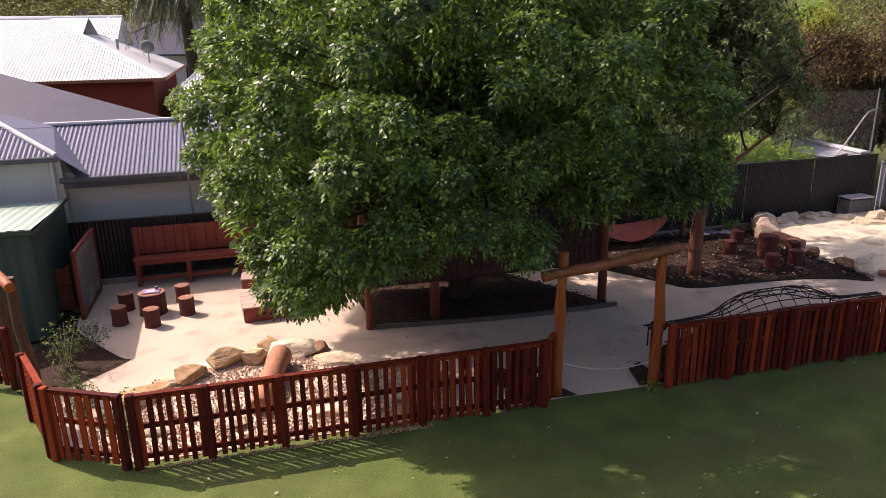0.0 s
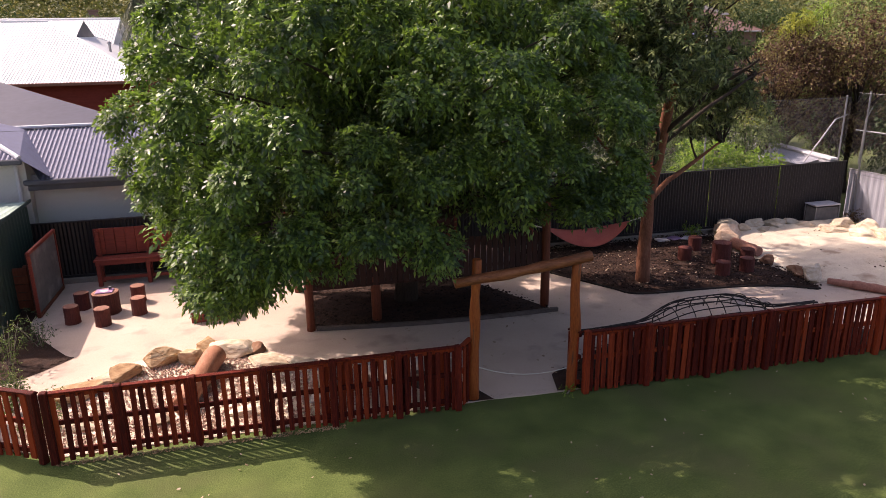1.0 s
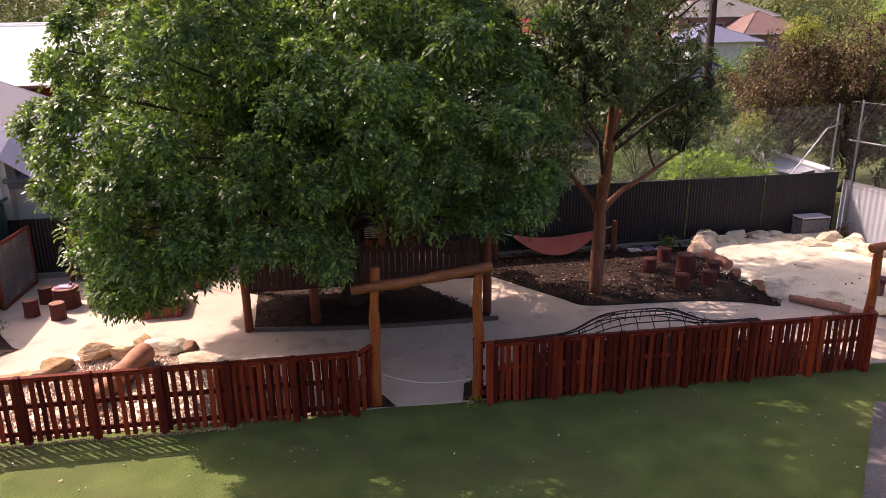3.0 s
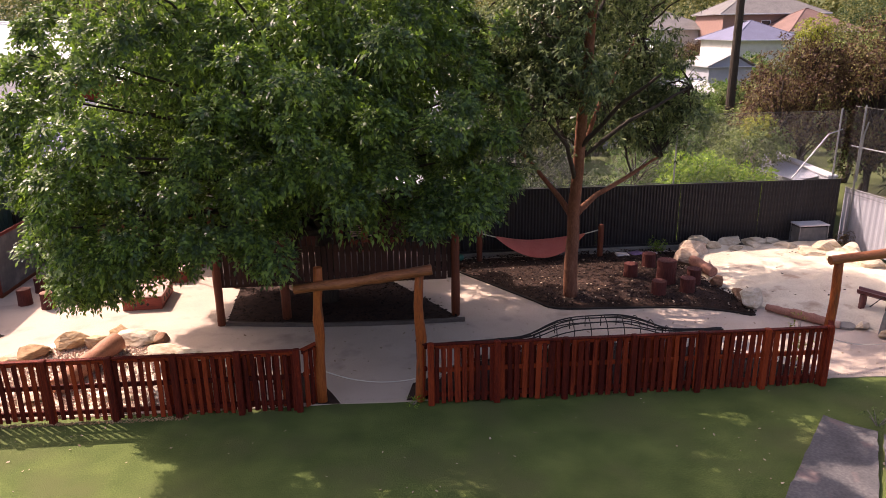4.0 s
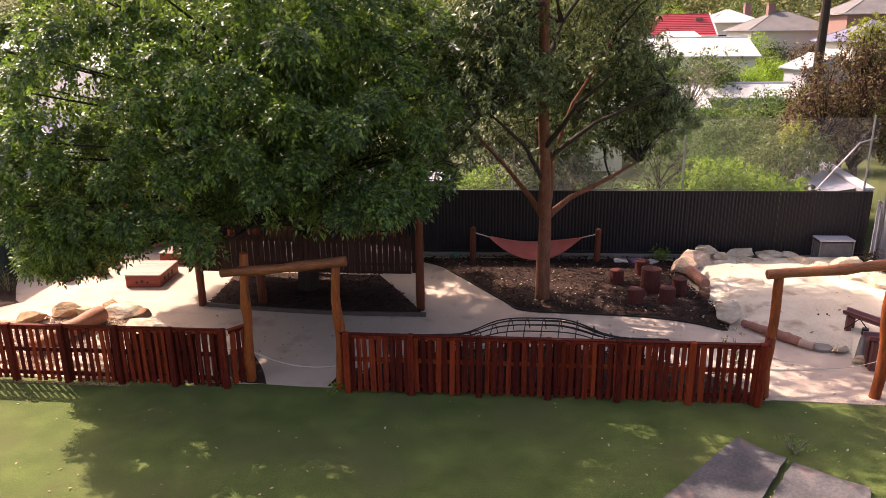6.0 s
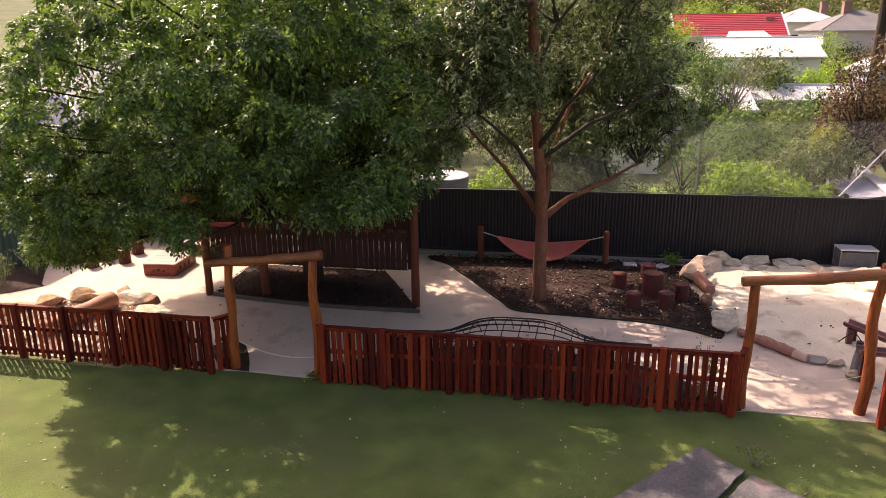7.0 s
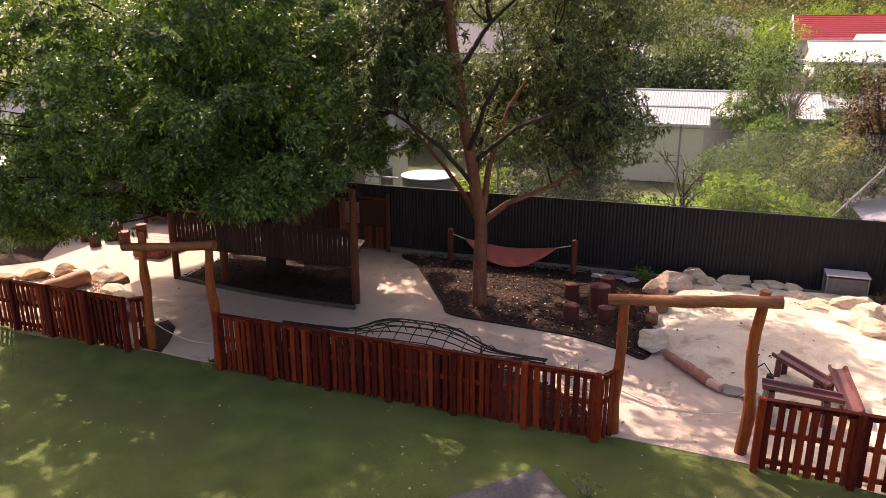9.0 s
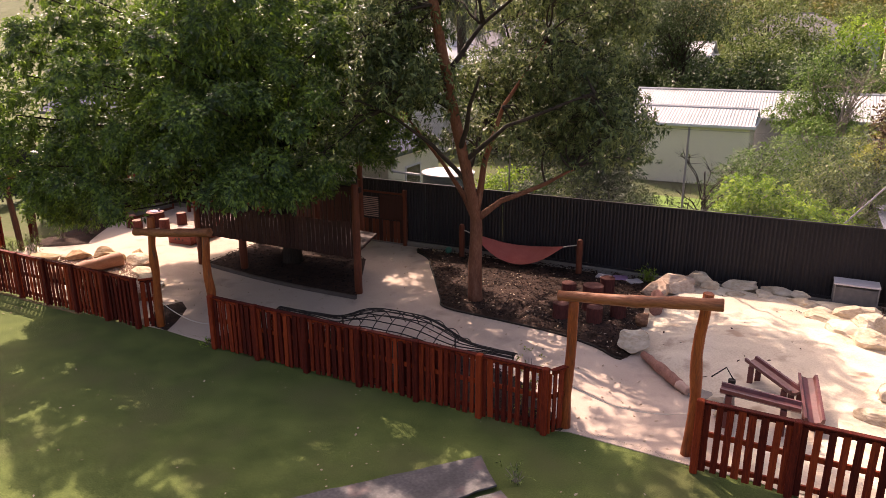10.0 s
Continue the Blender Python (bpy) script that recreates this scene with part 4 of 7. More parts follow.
# ---- rocks and logs ----
def boulder(at, size, mat, label, seed, turn=0.0, rough=0.4, group="boulders"):
    """A blocky stone with broken facets, sunk a little into the ground."""
    sx, sy, sz = size
    ob = ball(1.0, (1, 1, 1), rough * 0.7, seed, 3, 1.0)
    out, cut = [], random.Random(int(seed * 100))
    planes = [(Vector((cut.gauss(0, 1), cut.gauss(0, 1), cut.gauss(0.2, 0.8))).normalized(), cut.uniform(0.55, 0.82)) for k in range(13)]
    for x, y, z in ob.v:
        f = Vector([math.copysign(abs(c) ** 0.8, c) for c in (x, y, z)])
        for nrm, far in planes:
            over = f.dot(nrm) - far
            if over > 0:
                f -= nrm * over * 0.97
        layer = 0.04 * math.sin(f[2] * 9 + seed)
        out.append((f[0] * sx / 2 * (1 + layer), f[1] * sy / 2 * (1 + layer), max(f[2] * sz * 0.62 + sz * 0.35, -0.03)))
    ob.v = out
    o = part("boulder", ob, mat, None, m=pose(*at, 0, 0, turn))
    return tagged(o, label, "boulder", group)


S1 = "cream and ochre sandstone boulder edging the pebble bed"
for i, (x, y, sx, sy, sz, t, mt) in enumerate([(-1.35, 11.25, 0.75, 0.45, 0.22, 30, ROCK), (-1.08, 11.3, 0.72, 0.46, 0.40, 35, ROCK_OCHRE), (-0.55, 11.68, 0.75, 0.46, 0.56, 30, ROCK_OCHRE), (-0.06, 11.62, 0.5, 0.42, 0.42, 15, ROCK_OCHRE), (0.66, 11.8, 1.05, 0.62, 0.44, -16, ROCK), (0.24, 12.05, 0.55, 0.4, 0.36, -20, ROCK_OCHRE),
        (1.3, 11.25, 0.95, 0.65, 0.22, -40, ROCK), (1.85, 10.9, 0.7, 0.45, 0.18, -25, ROCK), (2.35, 10.75, 0.5, 0.4, 0.18, 10, ROCK_GREY), (-1.75, 10.75, 0.95, 0.6, 0.34, 40, ROCK_OCHRE), (1.05, 11.75, 0.45, 0.35, 0.26, 40, ROCK_DARK),
        (-0.4, 9.6, 0.6, 0.4, 0.2, 10, ROCK), (0.9, 9.5, 0.7, 0.4, 0.18, -8, ROCK), (2.0, 9.6, 0.5, 0.35, 0.16, 30, ROCK_GREY), (-1.5, 9.7, 0.5, 0.35, 0.18, 0, ROCK), (2.75, 9.9, 0.5, 0.4, 0.22, 60, ROCK_DARK)]):
    boulder((x, y, 0.015), (sx, sy, sz * 0.72), mt, S1, i + 0.37, t)
S2 = "pale weathered sandstone boulder on the sandpit edge"
INNER_STONES = [
    (13.25, 11.95, 0.62, 0.5, 0.44, 20, ROCK), (13.3, 12.5, 0.4, 0.6, 0.26, 10, ROCK_DARK), (13.15, 13.3, 0.4, 0.5, 0.26, -10, ROCK_DARK), (13.12, 14.95, 0.75, 0.8, 0.42, 25, ROCK_TAN), (13.4, 15.4, 0.95, 0.75, 0.5, 30, ROCK_TAN),
    (13.95, 15.9, 0.8, 0.55, 0.5, -5, ROCK), (14.75, 15.95, 0.95, 0.55, 0.36, 10, ROCK), (15.55, 16.0, 0.75, 0.45, 0.3, -10, ROCK), (16.05, 15.45, 0.85, 0.6, 0.3, -30, ROCK), (16.85, 15.1, 0.8, 0.6, 0.34, 20, ROCK),
    (17.2, 14.5, 1.0, 0.7, 0.44, 50, ROCK), (17.25, 13.75, 0.95, 0.7, 0.4, 10, ROCK), (17.25, 15.35, 0.7, 0.5, 0.38, -30, ROCK), (16.4, 14.75, 0.9, 0.6, 0.24, -45, ROCK)]
OUTER_STONES = [
    (16.72, 14.15, 0.85, 0.6, 0.26, -60, ROCK), (17.45, 11.7, 0.9, 0.6, 0.34, 15, ROCK), (17.2, 10.9, 1.1, 0.5, 0.3, 0, ROCK), (17.6, 12.6, 0.6, 0.7, 0.3, 0, ROCK), (14.88, 10.62, 0.34, 0.26, 0.16, 30, ROCK),
    (15.0, 10.15, 0.3, 0.24, 0.15, 0, ROCK), (14.7, 15.45, 0.6, 0.4, 0.24, 20, ROCK), (15.3, 15.6, 0.55, 0.4, 0.26, -15, ROCK), (16.0, 15.95, 0.5, 0.35, 0.28, 8, ROCK), (16.45, 15.1, 0.45, 0.4, 0.22, 60, ROCK),
    (14.2, 15.6, 0.45, 0.4, 0.3, 10, ROCK), (13.45, 14.5, 0.45, 0.4, 0.24, 10, ROCK), (17.5, 14.9, 0.6, 0.5, 0.3, 40, ROCK), (13.75, 16.02, 0.4, 0.3, 0.28, 0, ROCK_DARK)]
for i, (x, y, sx, sy, sz, t, mt) in enumerate(INNER_STONES + OUTER_STONES):
    boulder((x, y, sand_lift(x, y) - 0.06 if inside(x, y, SANDPIT) else 0.03), (sx, sy, sz * (0.72 if y > 15.3 and x > 13.6 else 1.0)), mt, S2, i + 20.4, t)

log = thing("fallen_log", "smooth reddish debarked log bridging the pebble bed", "log", (0.36, 11.4, 0.2))
crooked((0, 0, 0.0), (-0.42, -1.65, -0.04), 0.19, 0.16, "log", material("debarked_red_log", [(0.26, 0.10, 0.055), (0.42, 0.20, 0.12)], 3, 0.7, 0.4, (4, 1, 4), 12), log, 3.0, 0.03)
log = thing("edging_log", "red-brown log edging the sandpit", "log", (13.5, 11.75, 0.12))
EDGE_LOG = material("weathered_red_log", [(0.21, 0.085, 0.062), (0.40, 0.19, 0.14)], 3, 0.8, 0.5, (4, 1, 4), 12)
crooked((0, 0, -0.02), (0.36, -0.42, -0.02), 0.07, 0.085, "log", EDGE_LOG, log, 5.0, 0.035)
crooked((0.33, -0.40, -0.01), (0.76, -0.90, -0.02), 0.10, 0.09, "log", EDGE_LOG, log, 6.0, 0.02)
crooked((0.74, -0.875, -0.02), (0.93, -1.07, -0.03), 0.085, 0.07, "broken_end", material("pale_broken_wood", [(0.42, 0.25, 0.19), (0.58, 0.40, 0.32)], 4, 0.85, 0.6, (2, 1, 2), 14), log, 9.0, 0.03, label="pale split end of the log")
log = thing("edging_log", "round red-brown log lying on the sandpit edge", "log", (13.2, 14.3, 0.2))
crooked((0, 0.4, 0), (0.12, -0.45, -0.02), 0.14, 0.13, "log", EDGE_LOG, log, 8.0, 0.02)
disc = thing("stone_disc", "round flat grey stepping stone in the paving", "stepping stone", (14.6, 10.78, 0.012))
part("disc", Mesh().tube([(0, 0, 0), (0, 0, 0.05)], 0.2, 20), KERB, disc)
for i, (x, y, mt) in enumerate([(11.75, 15.75, PALE_STONE), (12.15, 15.8, PURPLE), (12.5, 15.7, PALE_STONE)]):
    pad = thing("stepping_stone", "flat pale painted stepping stone on the mulch", "stepping stone", (x, y, 0.08), 20 * i, "stepping stones by the fence")
    part("slab", Mesh().plank(-0.17, -0.14, 0, 0.17, 0.14, 0.04, 0.015), mt, pad)

# ---- hammock ----
for x, y in ((7.97, 15.78), (11.14, 15.72)):
    post = thing("hammock_post", "rounded dark red timber hammock post in the mulch", "post", (x, y, 0.06), 0, "hammock posts")
    part("post", Mesh().tube([(0, 0, 0), (0, 0, 0.83), (0, 0, 0.88), (0, 0, 0.90)], [0.075, 0.075, 0.06, 0.03], 14), RED_POST, post)
ham = thing("hammock", "red canvas hammock slung between two posts, sunshine put into its colour", "hammock", (7.97, 15.78, 0))
cloth = Mesh()
NU, NV = 28, 10
for i in range(NU + 1):
    u = i / NU
    wide = 0.05 + 0.38 * math.sin(math.pi * u) ** 0.7
    for j in range(NV + 1):
        v = 2 * j / NV - 1
        cloth.v.append((0.42 + 2.33 * u, -0.03 + wide * v * 0.6, 0.70 - (1.6 - 0.7 * v) * (u - u * u) + 0.12 * wide * v * v + 0.008 * math.sin(14 * v + 9 * u)))
cloth.f = [(i * (NV + 1) + j, (i + 1) * (NV + 1) + j, (i + 1) * (NV + 1) + j + 1, i * (NV + 1) + j + 1) for i in range(NU) for j in range(NV)]
cl = part("cloth", cloth, CANVAS, ham, smooth=True)
solid = cl.modifiers.new("thick", "SOLIDIFY")
solid.thickness = 0.006
part("cord", Mesh().tube([(0.06, 0, 0.80), (0.42, -0.03, 0.70)], 0.016, 6), ROPE, ham)
part("cord", Mesh().tube([(2.75, -0.03, 0.70), (3.12, -0.05, 0.80)], 0.016, 6), ROPE, ham)
toy = thing("ball", "small green plastic ball lying by the fence", "ball", (7.5, 15.95, 0.13))
part("ball", ball(0.095), TEAL, toy, smooth=True)

# ---- woven rod dome ----
dome = thing("woven_dome", "low dark woven rod tunnel arching over the bed", "plant frame", (9.3, 9.88, 0))


def crest(x):
    return 0.43 + 0.30 * math.exp(-(x / 1.05) ** 4) + 0.05 * math.exp(-(x / 1.9) ** 2)


for j in range(9):
    a = radians(20 + 140 * j / 8)
    pts = []
    for i in range(31):
        x = -2.75 + 5.1 * i / 30
        s = math.exp(-(x / 1.35) ** 4)
        half = 0.10 + 0.42 * s
        z = crest(x) - (0.06 + 0.40 * s) * (1 - math.sin(a)) + 0.012 * noise.noise(Vector((x * 2, j, 0)))
        pts.append((x, 0.18 - half * math.cos(a) + 0.02 * noise.noise(Vector((x * 2, j, 5))), z))
    part("rod", Mesh().tube(pts, 0.011, 5), ROD, dome)
for i in range(9):
    x = -1.2 + 0.3 * i
    s = math.exp(-(x / 1.35) ** 4)
    half = 0.10 + 0.42 * s
    pts = [(x + 0.02 * k, 0.18 - half * math.cos(radians(10 + 16 * k)), crest(x) - (0.06 + 0.40 * s) * (1 - math.sin(radians(10 + 16 * k)))) for k in range(11)]
    part("hoop", Mesh().tube(pts, 0.009, 5), ROD, dome)
for x in (-2.7, -1.2, 1.2, 2.3):
    part("stake", Mesh().tube([(x, 0.18, 0.05), (x, 0.18, crest(x))], 0.014, 6), ROD, dome)

# ---- water play ----
def trough(label, a, b, wide, legs):
    """A hollowed half log on legs from a down to b."""
    a, b = Vector(a), Vector(b)
    ob = thing("water_trough", label, "water trough", (a.x, a.y, 0), 0, "water troughs")
    along = (b - a)
    n = Vector((-along.y, along.x, 0)).normalized()
    o = Vector((a.x, a.y, 0))
    shape = Mesh()
    prof = [(-1.0, 1.0), (-0.72, 1.0), (-0.55, 0.45), (0, 0.25), (0.55, 0.45), (0.72, 1.0), (1.0, 1.0), (0.95, 0.35), (0.5, -0.15), (0, -0.25), (-0.5, -0.15), (-0.95, 0.35)]
    for p in (a, a.lerp(b, 0.33), a.lerp(b, 0.66), b):
        shape.v += [tuple(p - o + n * wide * s + Vector((0, 0, wide * 0.7 * (h - 1)))) for s, h in prof]
    k = len(prof)
    shape.f = [(r * k + i, r * k + (i + 1) % k, r * k + k + (i + 1) % k, r * k + k + i) for r in range(3) for i in range(k)] + [tuple(range(k - 1, -1, -1)), tuple(range(3 * k, 4 * k))]
    part("channel", shape, TROUGH, ob)
    for t in legs:
        p = a.lerp(b, t) - o
        for s in (-0.6, 0.6):
            q = p + n * wide * s
            part("leg", Mesh().plank(q.x - 0.045, q.y - 0.045, 0.02, q.x + 0.045, q.y + 0.045, max(0.08, p.z - wide * 0.75)), TROUGH, ob)
    return ob


trough("dark oiled timber water trough on short posts", (14.95, 9.98, 0.66), (16.05, 9.96, 0.60), 0.13, (0.12, 0.8))
trough("tilted reddish timber water trough draining down", (15.28, 11.45, 0.56), (15.98, 10.75, 0.46), 0.13, (0.12, 0.85))
trough("short reddish timber water trough resting on sand", (16.12, 11.05, 0.62), (16.25, 10.1, 0.36), 0.14, (0.1, 0.75))
pump = thing("hand_pump", "grey cast hand pump with a thin lever by the troughs", "hand pump", (15.08, 10.28, 0.02))
part("body", Mesh().tube([(0, 0, 0), (0, 0, 0.35), (0, 0, 0.5)], [0.10, 0.07, 0.045], 14), STEEL, pump)
part("cap", Mesh().tube([(0, 0, 0.5), (0, 0, 0.62)], 0.055, 12), ROD, pump)
part("lever", Mesh().tube([(0.05, 0, 0.58), (-0.1, 0.05, 0.78), (-0.3, 0.12, 0.55)], 0.012, 6), ROD, pump)
part("spout", Mesh().tube([(0, 0, 0.48), (0.08, -0.12, 0.48), (0.1, -0.16, 0.42)], 0.02, 8), STEEL, pump)

# ---- caged box by the fence ----
cage = thing("caged_unit", "grey steel mesh box with a pale frame by the fence", "equipment box", (16.6, 15.72, 0.06))
part("body", Mesh().plank(0.03, 0.03, -0.02, 0.80, 0.42, 0.55), SLATE, cage)
for x in (0, 0.80):
    for y in (0, 0.42):
        part("upright", Mesh().plank(x, y, -0.03, x + 0.03, y + 0.03, 0.6), STEEL, cage)
part("lid", Mesh().plank(-0.01, -0.01, 0.602, 0.84, 0.46, 0.635), ZINC, cage, "pale grey lid")
for i in range(11):
    part("bar", Mesh().tube([(0.07 + 0.07 * i, 0.012, 0.02), (0.07 + 0.07 * i, 0.012, 0.60)], 0.003, 5), SLATE, cage)
part("rail", Mesh().plank(0.03, 0.0, 0.0, 0.80, 0.025, 0.03), STEEL, cage)

# ---- mats on the turf ----
for label, pts, tilt in (("curling grey rubber mat dropped on the turf", [(12.08, 7.57), (12.56, 7.0), (11.35, 5.3), (9.75, 5.05)], 0.05), ("grey rubber mat with a raised corner on the turf", [(12.63, 6.97), (13.36, 6.38), (12.6, 4.6), (11.4, 5.2)], 0.04)):
    mat_ob = thing("rubber_mat", label, "mat", (pts[0][0], pts[0][1], 0.0), 0, "loose mats")
    mesh, N = Mesh(), 24
    A, B, C, D = (Vector(p) for p in pts)
    for i in range(N + 1):
        for j in range(N + 1):
            u, v = i / N, j / N
            p = (A * (1 - u) + B * u) * (1 - v) + (D * (1 - u) + C * u) * v
            z = 0.012 + tilt * max(0, u - 0.55) * 1.6 * (1 - v) + 0.02 * max(0, noise.noise(Vector((p.x * 1.5, p.y * 1.5, 3)))) + 0.008 * noise.noise(Vector((p.x * 6, p.y * 6, 1)))
            mesh.v.append((p.x - pts[0][0] + 0.02 * noise.noise(Vector((p.x * 4, p.y * 4, 8))), p.y - pts[0][1] + 0.02 * noise.noise(Vector((p.x * 4, p.y * 4, 2))), max(0.006, z)))
    mesh.f = [(i * (N + 1) + j, i * (N + 1) + j + 1, (i + 1) * (N + 1) + j + 1, (i + 1) * (N + 1) + j) for i in range(N) for j in range(N)]
    sheet_ob = part("sheet", mesh, MAT, mat_ob)
    sheet_ob.modifiers.new("thick", "SOLIDIFY").thickness = 0.025
    sheet_ob.modifiers["thick"].offset = 1
# ---- trees ----
def leaves(name, centres, radii, per_lobe, size, mat, parent, seed, droop=0.6, width=0.36, spray=6, squash=0.8, reach=0.13, label="", under=0.7, rosette=False, ragged=0.0):
    """Sprays of small folded leaves over many lobes: one mesh of real leaf blades."""
    r = np.random.default_rng(seed)
    allp, allax = [], []
    for c, rad in zip(centres, radii):
        n = int(per_lobe * rad * rad)
        d = r.normal(size=(n, 3))
        d[:, 2] = np.where(d[:, 2] < 0, d[:, 2] * under, d[:, 2])
        d /= np.linalg.norm(d, axis=1)[:, None]
        k = rad * (0.62 + 0.42 * r.random(n) ** 0.6)
        if ragged:
            waves = r.normal(size=(3, 3)) * 3.2
            bulge = np.sin(d @ waves.T + r.uniform(0, 6.28, 3))
            k *= 1 + ragged * (bulge[:, 0] + bulge[:, 1]) * 0.5
            full = bulge[:, 2] > -0.55 - 0.3 * r.random(n)
            d, k, n = d[full], k[full], int(full.sum())
        p = np.array(c) + d * k[:, None] * np.array([1, 1, squash])
        ax = d * 0.8 + r.normal(size=(n, 3)) * 0.45 + np.array([0, 0, -droop])
        allp.append(p), allax.append(ax / np.linalg.norm(ax, axis=1)[:, None])
    p, ax = np.concatenate(allp), np.concatenate(allax)
    n = len(p)
    side = np.cross(ax, r.normal(size=(n, 3)))
    side /= np.linalg.norm(side, axis=1)[:, None]
    verts = np.empty((n, spray, 4, 3))
    for s in range(spray):
        t = s / max(1, spray - 1)
        sign = 1 if s % 2 else -1
        base = p + ax * (t * reach) + np.array([0, 0, -1]) * (t * t * reach * 0.4)
        out = ax * 0.55 + side * sign * (0.85 if s < spray - 1 else 0.05) + r.normal(size=(n, 3)) * 0.22 + np.array([0, 0, -0.35 * droop])
        if rosette:
            turn = 2.4 * s
            other = np.cross(ax, side)
            tall = 0.15 + 0.12 * (s % 3)
            base = p + ax * (0.03 * (s % 3))
            out = ax * tall + side * math.cos(turn) + other * math.sin(turn) + r.normal(size=(n, 3)) * 0.2 + np.array([0, 0, -0.30])
        out /= np.linalg.norm(out, axis=1)[:, None]
        wide = np.cross(out, np.array([0, 0, 1.0]) + ax * 0.5 + r.normal(size=(n, 3)) * 0.55)
        wide /= np.linalg.norm(wide, axis=1)[:, None]
        nrm = np.cross(wide, out)
        ln = (size * (0.7 + 0.6 * r.random(n)))[:, None]
        verts[:, s, 0] = base
        verts[:, s, 1] = base + out * ln * 0.42 + wide * ln * width * 0.5 + nrm * ln * 0.06
        verts[:, s, 2] = base + out * ln + np.array([0, 0, -1]) * ln * 0.12
        verts[:, s, 3] = base + out * ln * 0.42 - wide * ln * width * 0.5 + nrm * ln * 0.06
    verts = verts.reshape(-1, 3)
    quads = len(verts) // 4
    me = bpy.data.meshes.new(name)
    me.vertices.add(len(verts)), me.loops.add(len(verts)), me.polygons.add(quads)
    me.vertices.foreach_set("co", verts.astype(np.float32).ravel())
    me.loops.foreach_set("vertex_index", np.arange(len(verts), dtype=np.int32))
    me.polygons.foreach_set("loop_start", np.arange(0, len(verts), 4, dtype=np.int32))
    me.update(calc_edges=True)
    me.materials.append(mat)
    return part(name, me, mat, parent, label)


def limb(path, r0, r1, n=8, wobble=0.0, seed=0.0, m=None):
    """A tapering limb along a bent line, added to a mesh."""
    path = [Vector(p) for p in path]
    pts = []
    for a, b in zip(path, path[1:]):
        for k in range(4):
            t = k / 4
            p = a.lerp(b, t)
            pts.append(p + wobble * Vector((noise.noise(p * 1.1 + Vector((seed, 0, 0))), noise.noise(p * 1.1 + Vector((0, seed, 3))), 0)))
    pts.append(path[-1])
    radii = [r0 + (r1 - r0) * (i / (len(pts) - 1)) ** 0.8 for i in range(len(pts))]
    return (m or Mesh()).tube(pts, radii, n)


def tree(name, label, at, height, spread, trunk_r, mat, bark, seed, lobes=30, per_lobe=260, size=0.12, clear=0.35, width=0.4, droop=0.4, lobe_r=(0.5, 0.9), spray=4, squash=0.8, sparse=0.5, group="", bare=0.0):
    """A tree with trunk, limbs to each clump and leaf clumps over an uneven crown."""
    r = random.Random(seed)
    ob = thing(name, label, "tree" if clear > 0.12 else "shrub", at, 0, group)
    cz, rz = height * (1 + clear) / 2, height * (1 - clear) / 2
    centres, radii = [], []
    while len(centres) < lobes:
        d = Vector((r.gauss(0, 1), r.gauss(0, 1), r.gauss(0, 1))).normalized() * r.uniform(0.35, 1.0) ** 0.6
        rad = r.uniform(*lobe_r)
        k = 1 - 0.5 * rad / max(spread, 0.1)
        centres.append((d.x * spread * k, d.y * spread * k, max(rad * 0.4, cz + d.z * rz * k)))
        radii.append(rad)
    wood = limb([(0, 0, -0.05), (0.05 * height * r.uniform(-1, 1), 0.05 * height * r.uniform(-1, 1), height * clear), (0, 0, cz + 0.3 * rz)], trunk_r, trunk_r * 0.35, 8, 0.06, seed)
    part("trunk", wood, bark, ob, smooth=True)
    br = Mesh()
    for c, rad in zip(centres, radii):
        z0 = max(height * clear * 0.7, min(c[2] * 0.6, cz))
        limb([(0, 0, z0), (c[0] * 0.5, c[1] * 0.5, (z0 + c[2]) / 2 + 0.1), c], trunk_r * 0.35, 0.012, 5, 0.1, seed, br)
        for k in range(int(6 * bare)):
            d = Vector((r.gauss(0, 1), r.gauss(0, 1), abs(r.gauss(0.3, 1)))).normalized() * rad * 1.2
            limb([c, tuple(Vector(c) + d * 0.5), tuple(Vector(c) + d)], 0.012, 0.004, 4, 0.1, k, br)
    tagged(part("branchwork", br, bark, ob, smooth=True), kind="stuff")
    if per_lobe:
        leaves("crown", centres, radii, per_lobe, size, mat, ob, seed, droop, width, spray, squash, reach=size * 1.1, ragged=0.35)
    return ob


